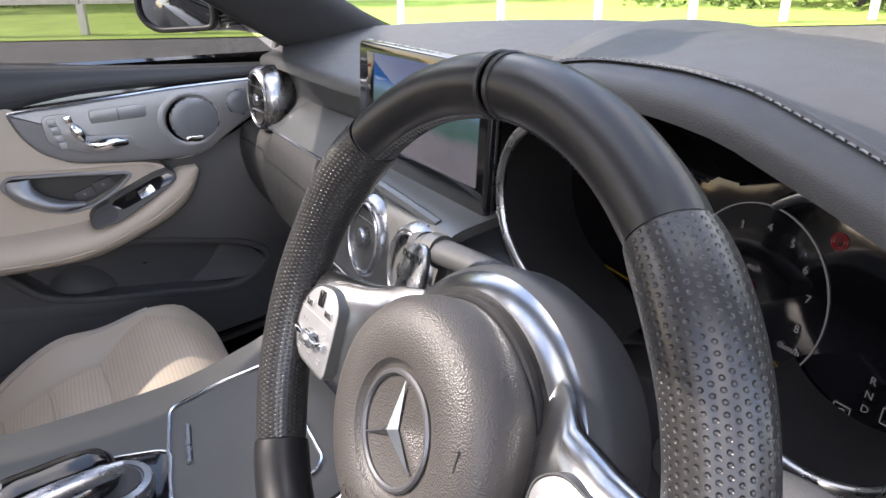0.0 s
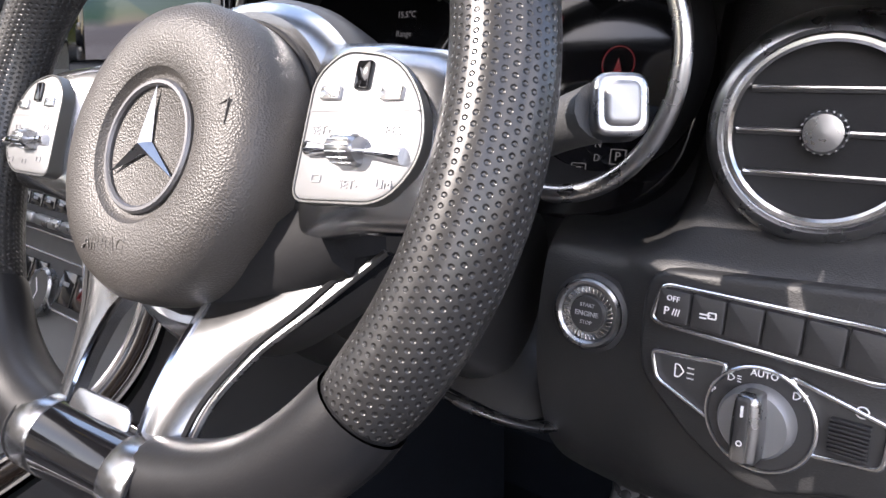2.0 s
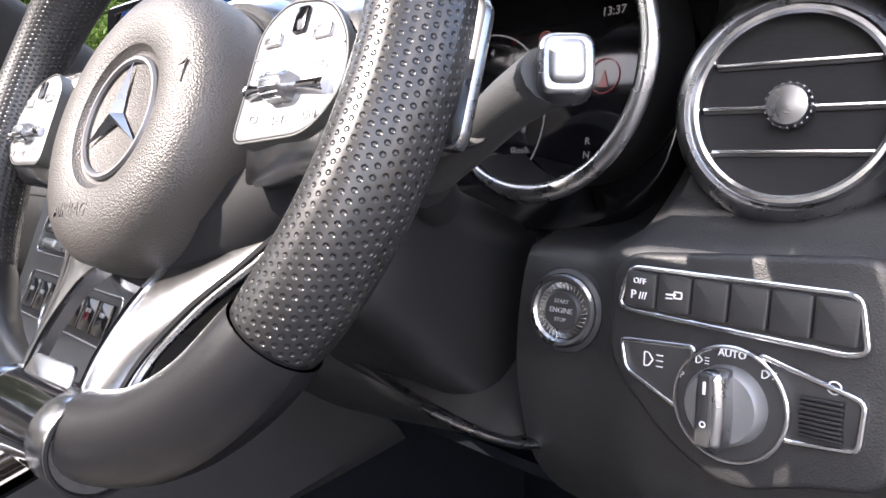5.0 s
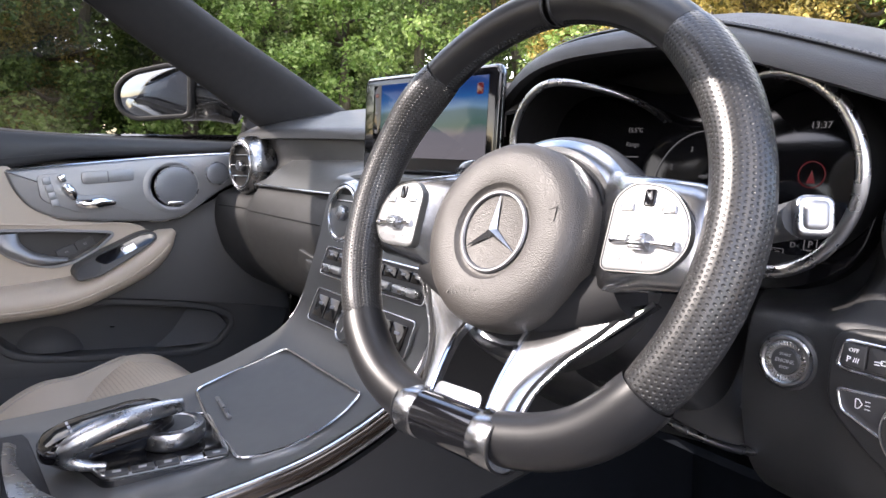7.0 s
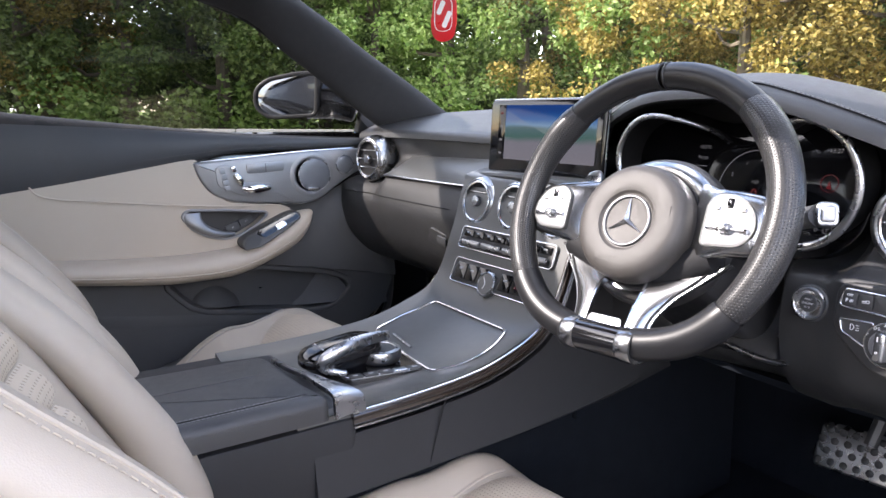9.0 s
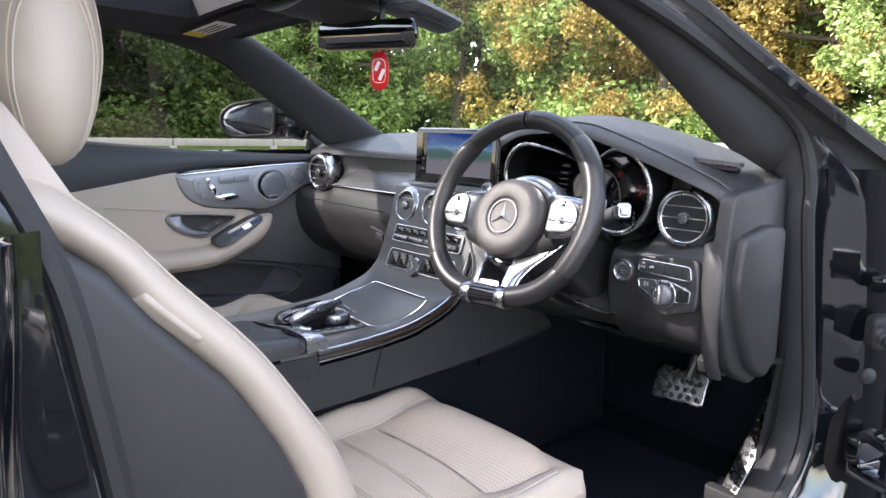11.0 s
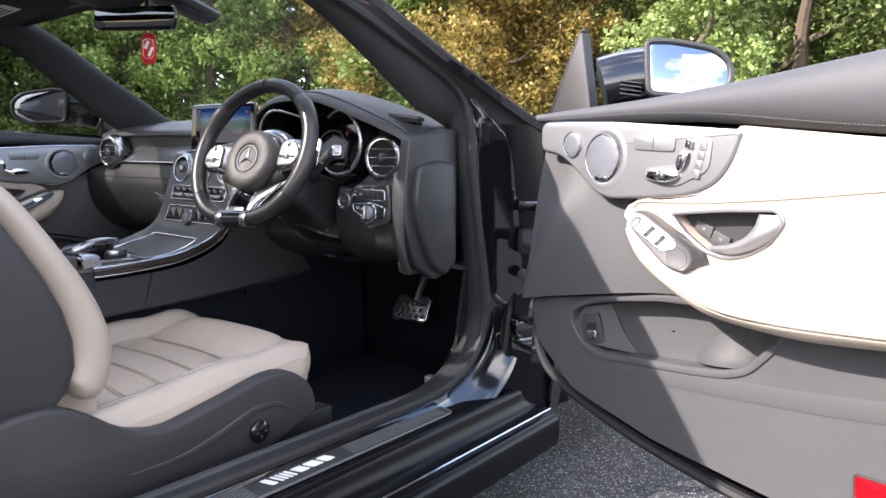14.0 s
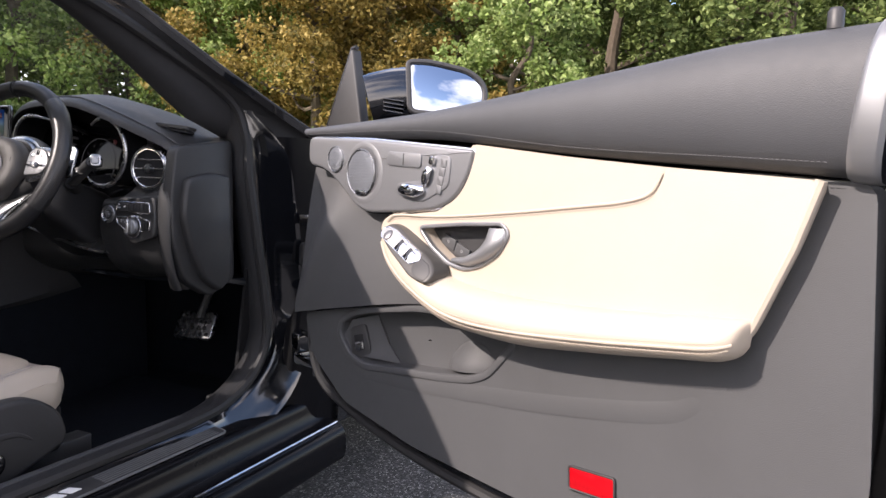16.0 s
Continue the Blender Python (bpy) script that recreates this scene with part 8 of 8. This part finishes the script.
# ---- pedals, mirror, roof fittings ----
def pedals():
    p = thing("brake_pedal", "drilled steel brake pedal with rubber studs", "pedal")
    m = facing((0.452, 0.371, 0.506), (0.05, -0.90, 0.42), (0, 0, 1), 4)
    build("pedal_pad", prism(rounded([(-0.070, -0.040), (0.066, -0.044), (0.070, 0.040), (-0.064, 0.044)], 0.014, 4), -0.012, 0.0, 0.004), SATIN, p, "brushed steel pedal face", m=m)
    for r in range(4):
        for k in range(6):
            x, y = -0.054 + 0.0215 * k + (0.0107 if r % 2 else 0) - 0.004, -0.028 + 0.019 * r
            if x < 0.060:
                build("stud", lathe([(0.0066, -0.001), (0.0066, 0.002), (0.005, 0.0032), (0.0005, 0.0034)], 12), RUBBER, p, m=m @ pose(x, y, 0))
    build("pedal_arm", tube(spline([(0.475, 0.368, 0.53), (0.482, 0.40, 0.60), (0.488, 0.46, 0.70)], 5), 0.012, 8), DARK_PLASTIC, p)
    a = thing("accelerator_pedal", "tall drilled steel accelerator pedal with rubber studs", "pedal")
    m2 = facing((0.652, 0.350, 0.428), (-0.30, -0.74, 0.60), (0, 0, 1), 9)
    build("pedal_pad", prism(rounded([(-0.024, -0.122), (0.024, -0.122), (0.030, 0.115), (-0.022, 0.125)], 0.012, 4), -0.010, 0.0, 0.003), SATIN, a, "brushed steel pedal face", m=m2)
    for r in range(11):
        for k in range(2 if r % 2 else 3):
            build("stud", lathe([(0.0056, -0.001), (0.0056, 0.002), (0.004, 0.003), (0.0005, 0.003)], 12), RUBBER, a, m=m2 @ pose(-0.015 + 0.015 * k + (0.0075 if r % 2 else 0), -0.106 + 0.021 * r, 0))
    build("pedal_base", slab(0.09, 0.03, 0.05, 0.01, 0.004), DARK_PLASTIC, a, m=pose(0.640, 0.275, 0.315))
    mat_ = thing("floor_mat", "black carpet floor mat in the footwell", "mat")
    build("mat_carpet", sheet(lambda u, v: (0.20 + 0.46 * u, -0.25 + 0.62 * v, 0.302 + 0.05 * max(0, v - 0.75) + 0.003 * math.sin(9 * u) * math.sin(7 * v)), 12, 14, 0.008), CARPET, mat_)


def mirror_and_roof():
    m = facing((0.060, -0.293, 1.312), (0.44, -0.89, -0.05))
    m = m @ Matrix.Diagonal((0.92, 1.0, 1.0, 1))
    r = thing("rear_view_mirror", "dark frameless interior rear-view mirror", "mirror", at=m)
    o = rounded([(-0.128, -0.022), (-0.10, -0.030), (0.12, -0.030), (0.130, 0.0), (0.122, 0.030), (-0.122, 0.028)], 0.010, 4)
    build("mirror_body", loft([[Vector((p.x * s, p.y * s, z)) for p in o] for s, z in ((1.0, 0.0), (1.02, -0.004), (1.0, -0.016), (0.9, -0.026), (0.5, -0.032))]), GLOSS_BLACK, r)
    build("mirror_glass", prism(inset(o if area([tuple(q) for q in o]) > 0 else o[::-1], 0.002), -0.002, 0.0015, 0.0008), DIM_MIRROR, r, "dark mirror glass")
    build("mirror_stalk", tube(spline([(0, 0, -0.03), (0.01, 0.03, -0.05), (0.012, 0.07, -0.06)], 5), 0.010, 10), DARK_PLASTIC, r)
    k = thing("overhead_console", "dark overhead console with a slatted grille", "console")
    build("console_body", sheet(lambda u, v: (-0.115 + 0.23 * u - 0.02 * v * (2 * u - 1), -0.45 + 0.17 * v, 1.380 - 0.020 * math.sin(3.14 * u) - 0.008 * v + 0.010 * (1 - v)), 12, 10, 0.02), DARK_PLASTIC, k)
    for q in range(9):
        build("slat", slab(0.07, 0.004, 0.003, 0.001, 0.0005), SOFT_BLACK, k, m=pose(0.088, -0.19 + 0.011 * q, 1.366 - 0.0022 * q, -12, 22, 6))
    for q in range(5):
        build("key", slab(0.022, 0.03, 0.004, 0.004, 0.0015), GREY_PLASTIC, k, m=pose(-0.07 + 0.032 * q, -0.40, 1.364))
    build("sensor_pod", tube(spline([(0.045, -0.25, 1.398), (0.045, -0.16, 1.380), (0.045, -0.06, 1.356)], 5), lambda s: 0.070 - 0.012 * s, 14, False, 0.34, (0, 0, 1)), DARK_PLASTIC, k)
    for sx in (1, -1):
        v = thing("sun_visor", "dark folded sun visor", "sun visor", "sun visors")
        vm = pose(sx * 0.36, -0.398, 1.366, -4, sx * 4, sx * -3)
        build("visor_board", slab(0.40, 0.11, 0.016, 0.03, 0.006), HEADLINER, v, m=vm)
        build("visor_pivot", tube([(sx * 0.17, -0.34, 1.368), (sx * 0.17, -0.33, 1.385)], 0.008, 8), DARK_PLASTIC, v)
        if sx < 0:
            lb = build("warning_label", slab(0.20, 0.05, 0.0008, 0.003, 0.0002), surface("label_paper", (0.75, 0.74, 0.70), 0.6), v, "white and yellow warning label", m=vm @ pose(-0.075, -0.026, -0.0088))
            build("label_band", slab(0.05, 0.05, 0.0008, 0.002, 0.0002), surface("label_yellow", (0.75, 0.50, 0.03), 0.6), lb, m=vm @ pose(-0.15, -0.026, -0.0096))
            for q in range(3):
                build("print_bar", slab(0.11, 0.005, 0.0006, 0.001, 0.0002), SOFT_BLACK, lb, m=vm @ pose(-0.06, -0.012 - 0.012 * q, -0.0096))
    t = thing("hanging_tag", "red bean-shaped air freshener with white print, hanging from the mirror", "air freshener")
    tm = facing((0.048, -0.247, 1.242), (0.55, -0.83, 0.0))
    bean = [Vector((p.x, p.y)) for p in spline([Vector(q) for q in ((-0.017, 0.022), (-0.013, 0.036), (0.002, 0.041), (0.016, 0.034), (0.021, 0.014), (0.021, -0.014), (0.016, -0.034), (0.0, -0.041), (-0.016, -0.034), (-0.021, -0.014), (-0.019, 0.004))], 5, True)]
    tb = build("tag_card", prism(bean, -0.0015, 0.0015, 0.0006), RED_PLASTIC, t, m=tm)
    for x, y, L, a in ((-0.004, 0.010, 0.022, 65), (0.006, -0.008, 0.026, 65)):
        build("print_swash", moved(prism(oblong(L, 0.008, 0.0035), 0.0014, 0.0019), pose(x, y, 0, 0, 0, a)), WHITE_INK, tb, m=tm)
    build("print_line", moved(band(oblong(0.030, 0.052, 0.014), 0.0012, 0.0014, 0.0018), pose(0, 0, 0)), WHITE_INK, tb, m=tm)
    build("cord", tube([(0.048, -0.247, 1.282), (0.048, -0.250, 1.30), (0.050, -0.262, 1.335)], 0.0008, 5), WHITE_INK, t)


# ---- the place ----
ground_and_grass()
knee_rail()
woodland()
car_body()
DOOR_A = radians(23.1)
OPEN_DOOR = axes((1.0, 0.11, 0), (math.cos(DOOR_A), -math.sin(DOOR_A), 0), (0, 0, 1), (-math.sin(DOOR_A), -math.cos(DOOR_A), 0))
side_door("driver_door", "open black car door with cream leather and brushed aluminium lining", OPEN_DOOR, True)
SHUT_DOOR = Matrix(((0, 0, 1, -0.765), (-1, 0, 0, 0.168), (0, 0.94, 0, 0.018), (0, 0, 0, 1)))
side_door("passenger_door", "closed black car door with cream leather and brushed aluminium lining", SHUT_DOOR, False)
wing_mirror("wing_mirror", "black wing mirror on the open door, its glass full of sky", facing((1.345, 0.185, 1.150), (0.46, -0.88, 0.17)) @ Matrix.Diagonal((0.88, 0.84, 1.0, 1)))
wing_mirror("wing_mirror", "black wing mirror outside the closed side window", facing((-1.005, -0.075, 1.135), (0.71, -0.70, -0.03)) @ Matrix.Diagonal((-1.0, 0.9, 1, 1)))
seat("driver_seat", "cream leather sports seat with punched inserts and a dark shell", pose(0.400, -0.182, 0.02), False)
seat("passenger_seat", "cream leather sports seat beside the console", pose(-0.41, -0.13, 0.088, 5), True)
dashboard()
displays()
air_vent("air_vent", (0.641, 0.022, 0.966), (0.10, -0.99, 0.02), 0.043, "round silver air vent at the driver's end of the dash")
air_vent("air_vent", (-0.637, -0.006, 0.976), (0.10, -0.99, 0.02), 0.043, "round silver air vent at the passenger's end of the dash")
for vx in (-0.105, 0.005, 0.115):
    air_vent("air_vent", (vx, -0.058, 0.918 + 0.006), (0.0, -0.98, 0.18), 0.036, "round silver air vent above the centre console", 0.05)
console()
driver_switches()
column()
steering_wheel()
pedals()
mirror_and_roof()
